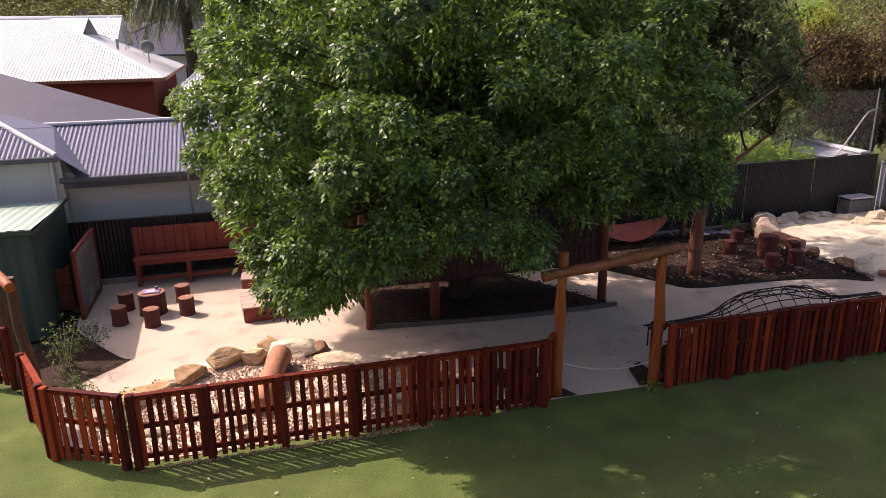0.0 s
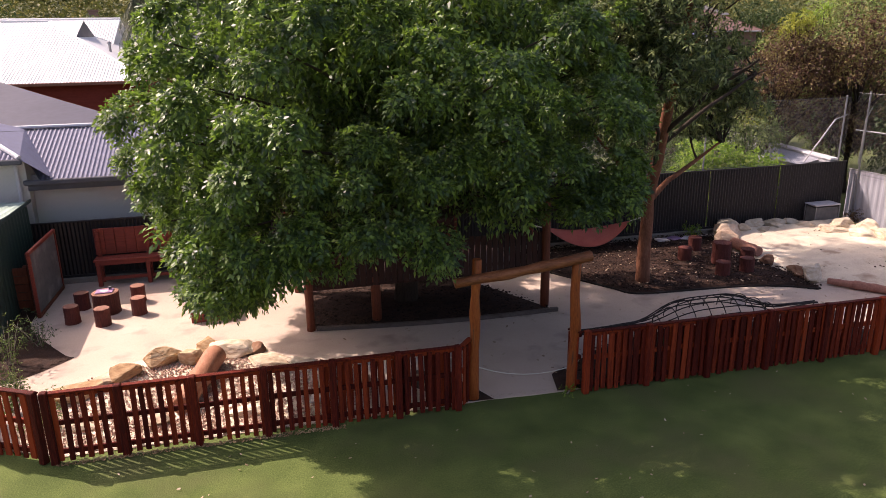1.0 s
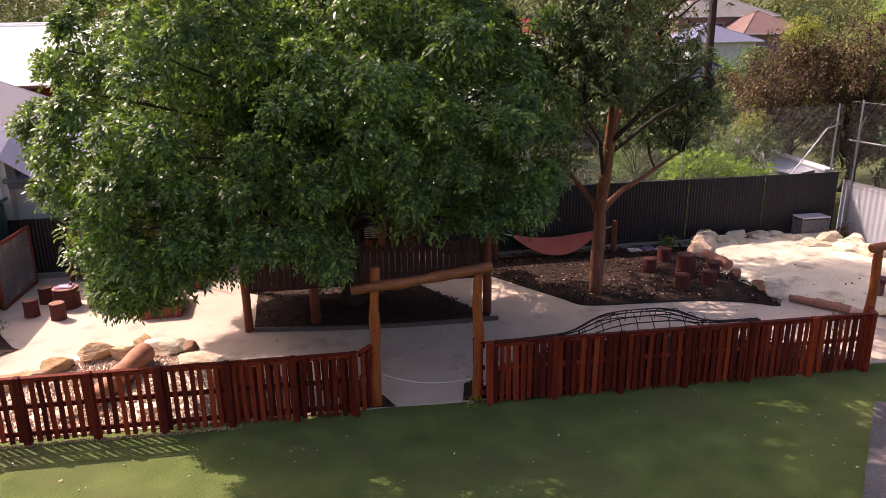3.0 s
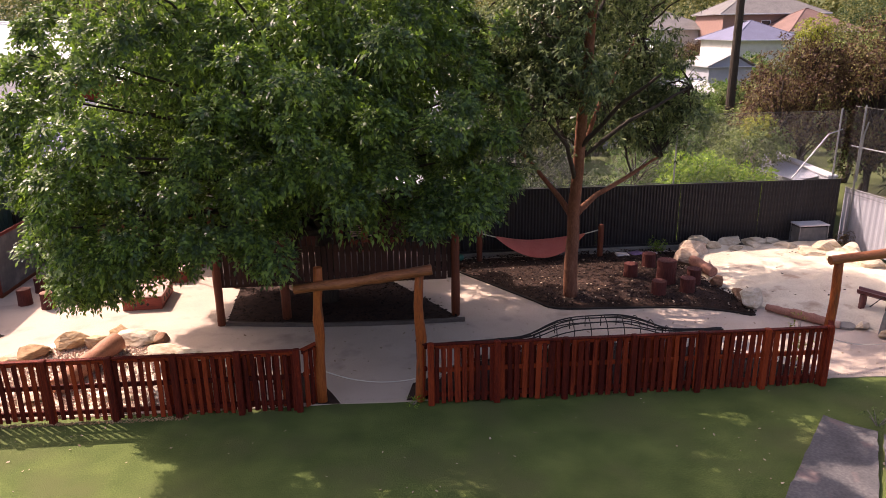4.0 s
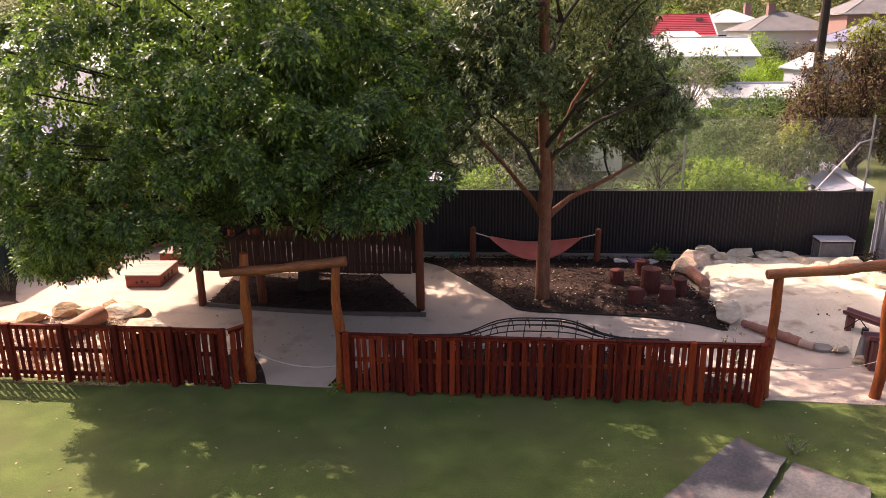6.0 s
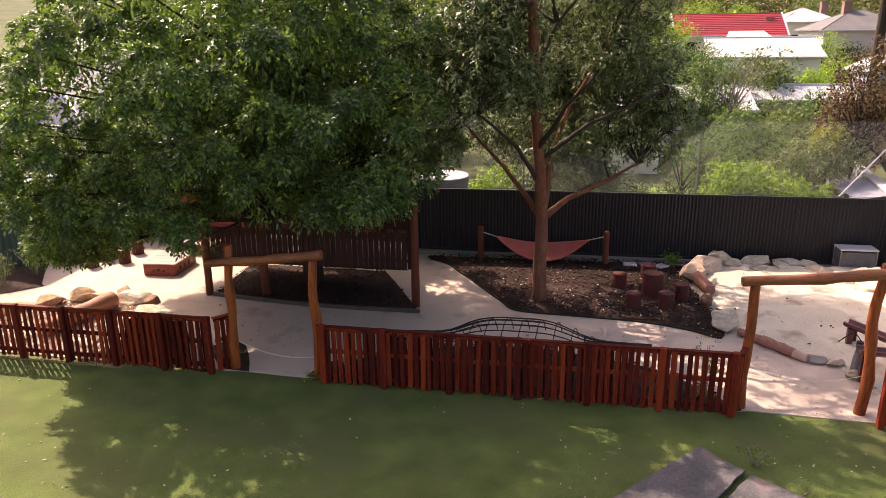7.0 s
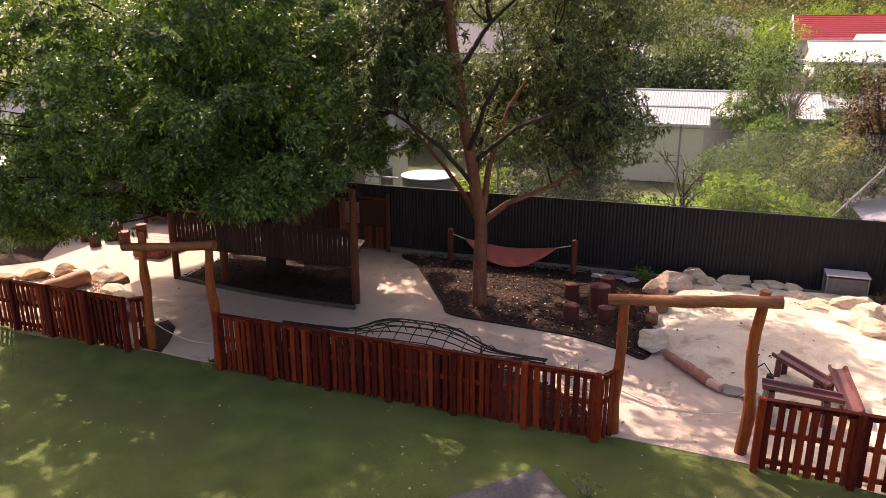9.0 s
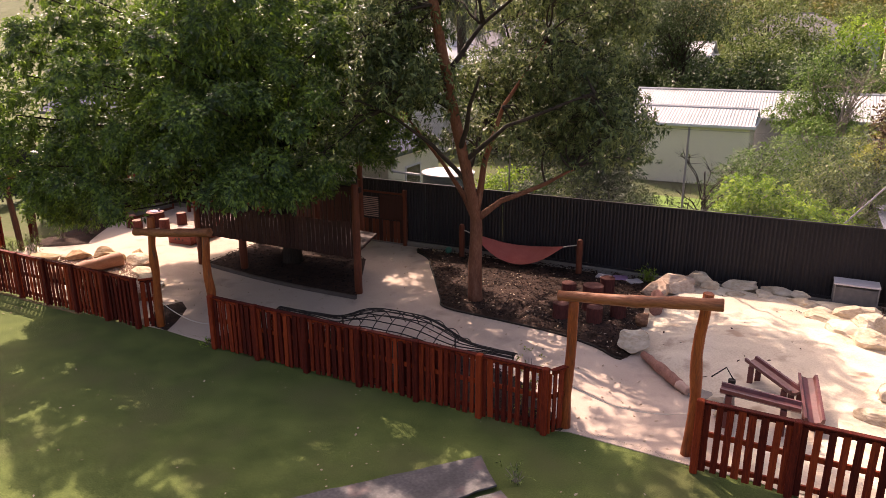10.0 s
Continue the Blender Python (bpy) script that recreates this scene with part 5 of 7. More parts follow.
def sprays(name, clumps, per, size, mat, parent, seed, centre, pairs=3, reach=0.24, hang=0.5, width=0.42, depth=0.72, deep=0.2, label=""):
    """Compound leaves hanging in shingles over the outer and upper side of each clump: one mesh of real leaf blades."""
    r = np.random.default_rng(seed)
    up = np.array([0, 0, 1.0])
    allp, alld = [], []
    for c, rad in clumps:
        n = int(per * rad * rad)
        face = np.array(c) - np.array(centre)
        face = face / (np.linalg.norm(face) + 1e-6) * 0.65 + up * 0.5
        d = r.normal(size=(n, 3))
        d /= np.linalg.norm(d, axis=1)[:, None]
        d = d + face * 1.05
        d /= np.linalg.norm(d, axis=1)[:, None]
        waves = r.normal(size=(2, 3)) * 3.0
        bulge = np.sin(d @ waves.T + r.uniform(0, 6.28, 2))
        k = rad * (0.72 + 0.16 * r.random(n)) * (1 + 0.14 * (bulge[:, 0] + bulge[:, 1]))
        k = np.where(r.random(n) < deep, k * r.uniform(0.55, 0.9, n), k)
        allp.append(np.array(c) + d * k[:, None] * np.array([1, 1, depth])), alld.append(d)
    p, d = np.concatenate(allp), np.concatenate(alld)
    n = len(p)
    nrm = d * 0.75 + up * 0.6 + r.normal(size=(n, 3)) * 0.4
    nrm /= np.linalg.norm(nrm, axis=1)[:, None]
    ax = d * 0.9 + r.normal(size=(n, 3)) * 0.5
    ax /= np.linalg.norm(ax, axis=1)[:, None]
    side = np.cross(nrm, ax)
    side /= np.linalg.norm(side, axis=1)[:, None] + 1e-6
    spray = 2 * pairs + 1
    verts = np.empty((n, spray, 4, 3))
    for q in range(spray):
        t = min(1.0, (q // 2 + 0.3) / pairs)
        sign = 0.0 if q == spray - 1 else (1.0 if q % 2 else -1.0)
        base = p + ax * (reach * t) - up * (reach * 0.55 * t * t)
        out = ax * 0.55 + side * (sign * 0.75) - up * (hang * (0.6 + 0.6 * t)) + r.normal(size=(n, 3)) * 0.2
        out /= np.linalg.norm(out, axis=1)[:, None]
        wide = np.cross(out, nrm + r.normal(size=(n, 3)) * 0.25)
        wide /= np.linalg.norm(wide, axis=1)[:, None] + 1e-6
        ln = (size * (0.7 + 0.55 * r.random(n)))[:, None]
        verts[:, q, 0] = base
        verts[:, q, 1] = base + out * ln * 0.45 + wide * ln * width * 0.5
        verts[:, q, 2] = base + out * ln - up * ln * 0.12
        verts[:, q, 3] = base + out * ln * 0.45 - wide * ln * width * 0.5
    verts = verts.reshape(-1, 3)
    me = bpy.data.meshes.new(name)
    me.vertices.add(len(verts)), me.loops.add(len(verts)), me.polygons.add(len(verts) // 4)
    me.vertices.foreach_set("co", verts.astype(np.float32).ravel())
    me.loops.foreach_set("vertex_index", np.arange(len(verts), dtype=np.int32))
    me.polygons.foreach_set("loop_start", np.arange(0, len(verts), 4, dtype=np.int32))
    me.update(calc_edges=True)
    me.materials.append(mat)
    return part(name, me, mat, parent, label)


# the great ash over the cubby
ash = thing("ash_tree", "large leafy green ash tree with drooping compound leaves", "tree", (4.2, 13.5, 0))
rt = random.Random(21)
ASH_C, ASH_R = Vector((-0.35, -1.4, 4.6)), Vector((4.4, 4.5, 3.4))


def ash_edge(y, z):
    """How far to the west the crown reaches at a depth and a height, from the trunk."""
    high, low = max(-5.28 - 0.06 * y, -5.98 - 0.34 * y), max(-4.68 - 0.02 * y, -5.23 - 0.29 * y)
    k = max(0.0, min(1.0, (z - 2.8) / 0.8))
    return low + (high - low) * k + 0.48 * max(0.0, z - 4.4) + 0.5 * max(0.0, z - 6.2)


def ash_skirt(x):
    """The lowest leaves at a distance east of the trunk."""
    return 1.5 + 0.5 * max(0.0, min(1.0, (x + 3.0) / 0.4)) + 0.22 * max(0.0, min(1.0, (x + 2.2) / 0.5)) + 0.15 * max(0.0, min(1.0, x)) + 0.25 * max(0.0, x - 1.8)


def ash_front(z):
    """How far the crown leans out towards the lawn at a height."""
    return -6.0 + 0.2 * max(0.0, z - 3.9)


# boughs, each a mound of its own with dark hollows between
# low hanging and sunny western boughs
boughs = [
    ((-2.65, -4.8, 2.55), 0.5), ((-2.35, -4.9, 2.8), 0.5), ((-2.95, -4.5, 2.35), 0.45), ((-3.35, -3.5, 1.85), 0.45), ((-1.2, -3.3, 2.7), 0.55), ((-0.3, -3.1, 2.75), 0.55), ((-1.9, -3.1, 2.5), 0.5), ((0.6, -3.0, 2.85), 0.5),
    ((-3.9, -3.5, 5.5), 0.75), ((-3.4, -4.1, 4.9), 0.7), ((-2.4, -4.6, 5.4), 0.75), ((-0.6, -4.9, 5.0), 0.75), ((-4.4, -3.1, 4.15), 0.65), ((-2.2, -3.3, 6.4), 0.8), ((-3.1, -2.7, 6.2), 0.8), ((-1.3, -4.0, 5.6), 0.8),
    ((-4.35, -0.3, 2.7), 0.55), ((-4.5, 0.5, 3.4), 0.6), ((-4.45, -1.2, 3.2), 0.6), ((-4.5, -0.2, 4.3), 0.65), ((-4.3, -2.4, 3.7), 0.65), ((-3.9, -3.0, 4.9), 0.75), ((-4.0, -2.0, 5.3), 0.8)]
# eastern and lower boughs
boughs += [
    ((-4.1, 0.6, 3.1), 0.6), ((-4.2, 1.5, 3.7), 0.7), ((-3.7, 0.2, 2.8), 0.5), ((-4.2, 1.1, 4.5), 0.7), ((2.7, -3.6, 2.9), 0.6), ((2.4, -4.0, 3.0), 0.6), ((3.0, -3.1, 3.2), 0.65), ((2.0, -4.2, 2.85), 0.55),
    ((2.7, -1.9, 3.5), 0.7), ((3.0, -1.0, 3.6), 0.7), ((-3.2, -3.6, 1.8), 0.5), ((-2.75, -3.3, 1.85), 0.5), ((-3.65, -3.3, 1.85), 0.5), ((-2.6, -2.8, 2.1), 0.55), ((-3.3, -2.4, 2.0), 0.6), ((-3.8, -4.2, 3.9), 0.8),
    ((-3.85, -3.8, 2.3), 0.55), ((-4.1, -3.2, 2.4), 0.5), ((-3.5, -4.0, 2.15), 0.55), ((-3.6, 1.2, 3.0), 0.8), ((-3.5, 2.0, 3.6), 0.8), ((-3.3, 1.4, 4.4), 0.8), ((-4.1, -0.5, 2.95), 0.55)]
# outer boughs all round
boughs += [
    ((-3.9, 0.7, 3.0), 0.6), ((-3.5, 2.0, 3.1), 0.65), ((-3.35, -2.6, 2.35), 0.75), ((-3.0, -3.5, 2.0), 0.6), ((-4.0, -1.6, 3.0), 0.8), ((-4.1, -3.5, 3.0), 0.7), ((-3.3, -4.6, 3.1), 0.75), ((-2.3, -4.0, 2.5), 0.75),
    ((-2.6, -5.0, 4.2), 0.8), ((0.2, -5.3, 4.9), 0.75), ((2.5, -3.9, 3.2), 0.8), ((3.2, -0.2, 4.6), 0.6), ((3.4, -1.0, 4.8), 0.7), ((2.3, -1.3, 3.3), 0.6), ((-0.1, 2.9, 3.2), 0.9), ((-0.7, 3.3, 3.6), 0.9),
    ((0.2, 3.4, 4.4), 0.9), ((1.2, 2.3, 4.2), 0.8), ((-1.7, 3.0, 3.6), 0.9), ((2.2, 1.9, 4.6), 0.9), ((2.6, 0.9, 4.9), 0.9)]
for small, large, space, most in ((1.0, 1.4, 0.76, 84), (0.55, 0.85, 0.82, 175)):
    for k in range(4000):
        if len(boughs) >= most:
            break
        d = Vector((rt.gauss(0, 1), rt.gauss(0, 1), rt.gauss(0, 1))).normalized()
        rad = rt.uniform(small, large)
        p = ASH_C + Vector((d.x * (ASH_R.x - rad), d.y * (ASH_R.y - rad), d.z * (ASH_R.z - rad * 0.8))) * rt.uniform(0.92, 1.1)
        if p.z < 4.0 and p.y < -2.2 and -2.3 < p.x < 2.0 and rt.random() < 0.65:
            continue
        if p.x - rad < ash_edge(p.y, p.z) or p.y - rad < ash_front(p.z) or p.z - 0.7 * rad < ash_skirt(p.x) - 0.4 or any((p - Vector(q)).length < space * (rad + o) for q, o in boughs):
            continue
        boughs.append((tuple(p), rad))
lc, lr = [], []
for c, big in boughs:
    c, mine = Vector(c), []
    face = (c - ASH_C).normalized() * 0.8 + Vector((0, 0, 0.45))
    for k in range(260):
        d = (Vector((rt.gauss(0, 1), rt.gauss(0, 1), rt.gauss(0, 1))).normalized() + face * 0.95).normalized()
        rad = rt.uniform(0.27, 0.46)
        p = c + Vector((d.x, d.y, d.z * 0.85)) * max(0.1, big - 0.25) * rt.uniform(0.85, 1.05)
        if p.z < ash_skirt(p.x) + 0.1 or p.x - rad < ash_edge(p.y, p.z) or any((p - q).length < 0.92 * (rad + o) for q, o in mine):
            continue
        mine.append((p, rad))
    lc += [tuple(p) for p, rad in mine]
    lr += [rad for p, rad in mine]
trunk = limb([(0, 0, -0.05), (0.05, -0.1, 1.6), (-0.1, -0.4, 3.4), (-0.3, -0.8, 6.6)], 0.27, 0.09, 12, 0.06, 2.0)
part("trunk", trunk, BARK_DARK, ash, smooth=True)
for c, rad in boughs:
    z0 = max(1.7, min(c[2] * 0.62, 4.6))
    br = Mesh()
    limb([(-0.05, -0.25, z0), (c[0] * 0.5, c[1] * 0.5 - 0.2, (z0 + c[2]) / 2 + 0.25), c], 0.06, 0.012, 6, 0.15, c[0], br)
    part("limb", br, BARK_DARK, ash, smooth=True)
sprays("crown", list(zip(lc, lr)), 980, 0.078, ASH, ash, 7, tuple(ASH_C), 3, 0.13, 0.2, 0.52)
leaves("inner_crown", [c for c, rad in boughs], [max(0.2, 0.6 * rad - 0.15) for c, rad in boughs], 200, 0.13, ASH, ash, 8, 0.4, 0.42, 5, 0.85, 0.15)

hearts = [tuple(ASH_C + Vector((rt.uniform(-0.62, 0.58) * ASH_R.x, rt.uniform(-0.5, 0.6) * ASH_R.y, rt.uniform(-0.4, 0.5) * ASH_R.z))) for k in range(50)]
leaves("heart_crown", hearts, [rt.uniform(0.9, 1.3) for c in hearts], 230, 0.12, ASH, ash, 18, 0.4, 0.42, 5, 0.85, 0.2)

# the reddish-trunked wattle beside the hammock
wat = thing("wattle_tree", "open olive-leaved tree with a smooth reddish trunk in the mulch", "tree", (9.6, 13.0, 0))
part("trunk", limb([(0, 0, 0.0), (-0.02, 0, 1.0), (0.0, 0.0, 1.95), (-0.07, -0.45, 3.2), (-0.16, -0.95, 4.6), (-0.25, -1.5, 6.4)], 0.165, 0.09, 14, 0.03, 4.0), BARK, wat, smooth=True)
RIBS = [[(0.0, 0.0, 1.85), (-0.35, 0.1, 2.35), (-0.85, 0.2, 3.0), (-1.7, 0.2, 3.9)], [(0.05, 0.0, 1.95), (0.5, 0.1, 2.35), (1.4, 0.35, 2.75), (2.0, 0.4, 3.1)], [(0.0, -0.05, 2.1), (0.15, 0.1, 3.2), (0.5, 0.2, 4.3), (1.3, 0.4, 5.6)],
        [(-0.07, -0.45, 3.2), (0.9, -0.6, 4.0), (2.3, -0.1, 4.6)], [(-0.14, -0.85, 4.3), (-1.5, -0.8, 5.0), (-2.4, -0.2, 5.6)], [(-0.18, -1.05, 5.0), (0.2, -0.2, 5.9), (1.0, 1.0, 6.9)], [(-0.06, -0.38, 3.0), (-0.2, 1.0, 3.9), (0.0, 2.3, 4.6)], [(-0.03, -0.2, 2.6), (-0.5, -1.0, 3.6), (-1.2, -1.7, 4.3)], [(-0.1, -0.55, 3.5), (0.4, -1.3, 4.4), (0.9, -2.0, 5.0)]]
for i, rib in enumerate(RIBS):
    part("limb", limb(rib, 0.085 if i < 3 else 0.06, 0.022, 9, 0.06, i), BARK if i < 3 else BARK_DARK, wat, smooth=True)
wc, wr = [], []
rw = random.Random(33)
while len(wc) < 74:
    d = Vector((rw.gauss(0, 1), rw.gauss(0, 1), rw.gauss(0, 1))).normalized() * rw.uniform(0.3, 1.0) ** 0.5
    p = Vector((d.x * 2.2 + d.y * 0.5, 0.2 + d.y * 2.8, 5.35 + d.z * 2.35))
    if p.z < 3.3 and p.y < 0.6 or p.x < -0.5 and p.z < 4.4 or p.y < -0.2 and p.x > -0.2:
        continue
    wc.append(tuple(p)), wr.append(rw.uniform(0.38, 0.8))
for c in ((-1.9, -2.3, 3.9), (-0.8, -2.0, 4.7), (-1.7, -2.5, 4.5), (-1.9, -1.8, 4.1), (-2.0, -2.6, 3.6)):
    wc.append(c), wr.append(rw.uniform(0.4, 0.6))
for k in range(9):
    wc.append((rw.uniform(1.2, 2.8), rw.uniform(1.4, 2.8), rw.uniform(2.9, 4.6))), wr.append(rw.uniform(0.5, 0.7))
for k in range(16):
    wc.append((rw.uniform(0.0, 2.3), rw.uniform(-1.9, 0.5), rw.uniform(6.5, 7.8))), wr.append(rw.uniform(0.5, 0.75))
for k in range(11):
    wc.append((rw.uniform(1.0, 2.4), rw.uniform(0.0, 0.9), rw.uniform(4.0, 5.3))), wr.append(rw.uniform(0.35, 0.6))
for k in range(9):
    wc.append((rw.uniform(0.9, 2.5), rw.uniform(0.1, 0.9), rw.uniform(3.2, 4.2))), wr.append(rw.uniform(0.35, 0.55))
for k in range(32):
    wc.append((rw.uniform(0.2, 2.4), rw.uniform(2.2, 4.0), rw.uniform(3.8, 6.8))), wr.append(rw.uniform(0.5, 0.8))
for k in range(26):
    high = rw.uniform(4.4, 6.2)
    wc.append((rw.uniform(-2.2, -1.55) if high < 4.6 else rw.uniform(-1.5, -0.4), rw.uniform(-2.3, -0.3), high)), wr.append(rw.uniform(0.4, 0.65))
for k in range(7):
    wc.append((rw.uniform(1.8, 2.9), rw.uniform(0.2, 1.5), rw.uniform(3.5, 5.3))), wr.append(rw.uniform(0.4, 0.6))
for k in range(12):
    wc.append((rw.uniform(-1.6, 0.7), rw.uniform(2.0, 3.5), rw.uniform(3.3, 5.2))), wr.append(rw.uniform(0.5, 0.8))
br = Mesh()
tips = [Vector(q) for rib in RIBS for q in rib[1:]] + [Vector((-0.16, -0.95, 4.6)), Vector((-0.25, -1.45, 6.2))]
for c, rad in zip(wc, wr):
    c = Vector(c)
    near = min(tips, key=lambda q: (q - c).length)
    limb([near, near.lerp(c, 0.5) + Vector((0, 0, 0.12)), c], 0.028, 0.008, 5, 0.2, c.x, br)
    for k in range(5):
        d = Vector((rw.gauss(0, 1), rw.gauss(0, 1), rw.gauss(0, 0.6))).normalized() * rad
        limb([c, c + d * 0.5, c + d], 0.009, 0.004, 4, 0.15, k, br)
tagged(part("twig_work", br, BARK_DARK, wat, smooth=True), kind="stuff")
leaves("crown", wc, wr, 195, 0.115, WATTLE, wat, 9, 0.0, 0.30, 8, 0.7, 0.22, under=0.4, rosette=True, ragged=0.35)

# ---- young plants by the paths ----
def small_plant(label, at, height, spread, mat, seed, blades=26):
    """Thin stems with leaves, or upright grassy blades."""
    ob = thing("small_plant", label, "plant", at)
    r = random.Random(seed)
    stems, cs, rs = Mesh(), [], []
    for i in range(7):
        x, y = r.uniform(-1, 1) * spread, r.uniform(-1, 1) * spread
        z = height * r.uniform(0.5, 1)
        stems.tube([(x * 0.15, y * 0.15, 0), (x * 0.6, y * 0.6, z * 0.6), (x, y, z)], [0.008, 0.006, 0.003], 5)
        for t in (0.45, 0.7, 0.95):
            cs.append((x * t, y * t, z * t)), rs.append(0.14 * height + 0.05)
    part("stems", stems, BARK_GREY, ob)
    leaves("foliage", cs, rs, blades * 45, 0.055, mat, ob, seed, 0.1, 0.35, 4, 0.9, 0.06)
    return ob


small_plant("young leafy shrub in the side bed", (-3.15, 12.3, 0.05), 0.95, 0.3, OLIVE, 41, 4)
small_plant("young leafy shrub in the side bed", (-2.85, 13.1, 0.05), 0.7, 0.35, DARK_LEAF, 42, 6)
small_plant("low grey-green plant at the fence corner", (-2.5, 10.4, 0.02), 0.55, 0.3, OLIVE, 43, 9)
small_plant("low grey-green plant at the fence corner", (-1.9, 9.9, 0.02), 0.5, 0.35, OLIVE, 44, 9)
small_plant("low grey-green plant at the fence corner", (-2.7, 11.2, 0.02), 0.5, 0.3, OLIVE, 45, 9)
small_plant("tuft of green blades by the stepping stones", (12.75, 15.9, 0.05), 0.35, 0.15, LIME, 46, 14)
small_plant("yellow-green seedling behind the fence", (12.35, 8.85, 0.05), 1.02, 0.05, YELLOW, 47, 3)
small_plant("scraggly weed at the mat's edge", (12.75, 7.25, 0.0), 0.3, 0.2, OLIVE, 48, 4)
small_plant("tuft of grass at the gate post", (5.84, 8.74, 0.0), 0.07, 0.09, LIME, 49, 12)
small_plant("low green plant in the bed under the dome", (8.3, 9.7, 0.08), 0.25, 0.3, DARK_LEAF, 50, 12)
small_plant("low dark plant by the caged box", (17.75, 15.6, 0.05), 0.4, 0.2, RUST, 51, 16)

# ---- neighbouring houses ----
def opening(parent, x0, x1, z0, z1, y, m=None):
    """A window with frame, sill and pane in a wall that faces local -y."""
    w = part("window", Mesh().plank(x0, y - 0.03, z0, x1, y + 0.03, z1, 0.01, m), TRIM_LIGHT, parent)
    part("pane", Mesh().box(x0 + 0.06, y - 0.036, z0 + 0.06, x1 - 0.06, y - 0.031, z1 - 0.06, m), GLASS, w, "dark window pane")
    part("sill", Mesh().plank(x0 - 0.05, y - 0.08, z0 - 0.06, x1 + 0.05, y + 0.0, z0 - 0.002, 0.008, m), TRIM_LIGHT, w)
    return w


def hip_house(name, label, at, turn, w, d, eave, rise_, wall, roof, trim=TRIM, ribs=0.0, windows=(), hip=True, over=0.4, chimney=None, group="neighbouring houses", run=0.9):
    """A house with four walls, windows on its front (local -y) and right side, a hipped or gabled roof, gutters and a ridge."""
    ob = thing(name, label, "house", at, turn, group)
    for nm, b in (("front_wall", (0, 0, 0, w, 0.2, eave)), ("back_wall", (0, d - 0.2, 0, w, d, eave)), ("side_wall", (0, 0.203, 0, 0.2, d - 0.203, eave)), ("side_wall", (w - 0.2, 0.203, 0, w, d - 0.203, eave))):
        part(nm, Mesh().box(*b), wall, ob)
    x0, x1, y0, y1, z = -over, w + over, -over, d + over, eave
    h = (y1 - y0) / 2
    zr = eave + rise_
    a, b = (x0 + h * run, x1 - h * run) if hip else (x0, x1)
    if b < a:
        a = b = (a + b) / 2
    ym = (y0 + y1) / 2
    slope = math.hypot(h, rise_)
    rf = Mesh()
    if ribs:
        rf.sheet((x0, y0, z), (1, 0, 0), (0, h, rise_), [(0, 0), (x1 - x0, 0), (b - x0, slope), (a - x0 - 0.01, slope)], ribs, ribs * 0.25)
        rf.sheet((x1, y1, z), (-1, 0, 0), (0, -h, rise_), [(0, 0), (x1 - x0, 0), (x1 - a, slope), (x1 - b - 0.01, slope)], ribs, ribs * 0.25)
        if hip:
            back = x1 - b
            sl = math.hypot(back, rise_)
            rf.sheet((x1, y0, z), (0, 1, 0), (-back, 0, rise_), [(0, 0), (2 * h, 0), (h + 0.01, sl), (h - 0.01, sl)], ribs, ribs * 0.25)
            rf.sheet((x0, y1, z), (0, -1, 0), (back, 0, rise_), [(0, 0), (2 * h, 0), (h + 0.01, sl), (h - 0.01, sl)], ribs, ribs * 0.25)
    else:
        rf.add([(x0, y0, z), (x1, y0, z), (x1, y1, z), (x0, y1, z), (a, ym, zr), (b, ym, zr)], [(0, 1, 5, 4), (2, 3, 4, 5)] + ([(1, 2, 5), (3, 0, 4)] if hip else []))
    part("roof", rf, roof, ob)
    part("ridge", Mesh().tube([(a, ym, zr + 0.01), (b, ym, zr + 0.01)], 0.07, 6), roof, ob)
    if hip:
        for p, q in (((x0, y0, z), (a, ym, zr)), ((x1, y0, z), (b, ym, zr)), ((x1, y1, z), (b, ym, zr)), ((x0, y1, z), (a, ym, zr))):
            part("hip_capping", Mesh().tube([p, q], 0.05, 6), roof, ob)
    else:
        for x in (0, w - 0.2):
            part("gable", Mesh().add([(x, 0, eave), (x, d, eave), (x, d / 2, eave + rise_ * 0.92), (x + 0.2, 0, eave), (x + 0.2, d, eave), (x + 0.2, d / 2, eave + rise_ * 0.92)], [(0, 2, 1), (3, 4, 5), (0, 3, 5, 2), (1, 2, 5, 4)]), wall, ob)
    part("eaves", Mesh().box(x0 + 0.03, y0 + 0.03, z - 0.06, x1 - 0.03, y1 - 0.03, z - 0.03), trim, ob)
    for bx in ((x0 - 0.05, y0 - 0.06, z - 0.12, x1 + 0.05, y0 + 0.03, z + 0.0), (x1 - 0.02, y0 + 0.035, z - 0.12, x1 + 0.06, y1, z + 0.0)):
        part("gutter", Mesh().plank(*bx, 0.015), trim, ob)
    for wx0, wx1, wz0, wz1 in windows:
        opening(ob, wx0, wx1, wz0, wz1, 0)
    if chimney:
        cx, cy, cw, ch = chimney
        part("chimney", Mesh().box(cx, cy, eave, cx + cw, cy + cw, zr + ch).box(cx - 0.06, cy - 0.06, zr + ch, cx + cw + 0.06, cy + cw + 0.06, zr + ch + 0.14), BRICK_FAR, ob)
    return ob


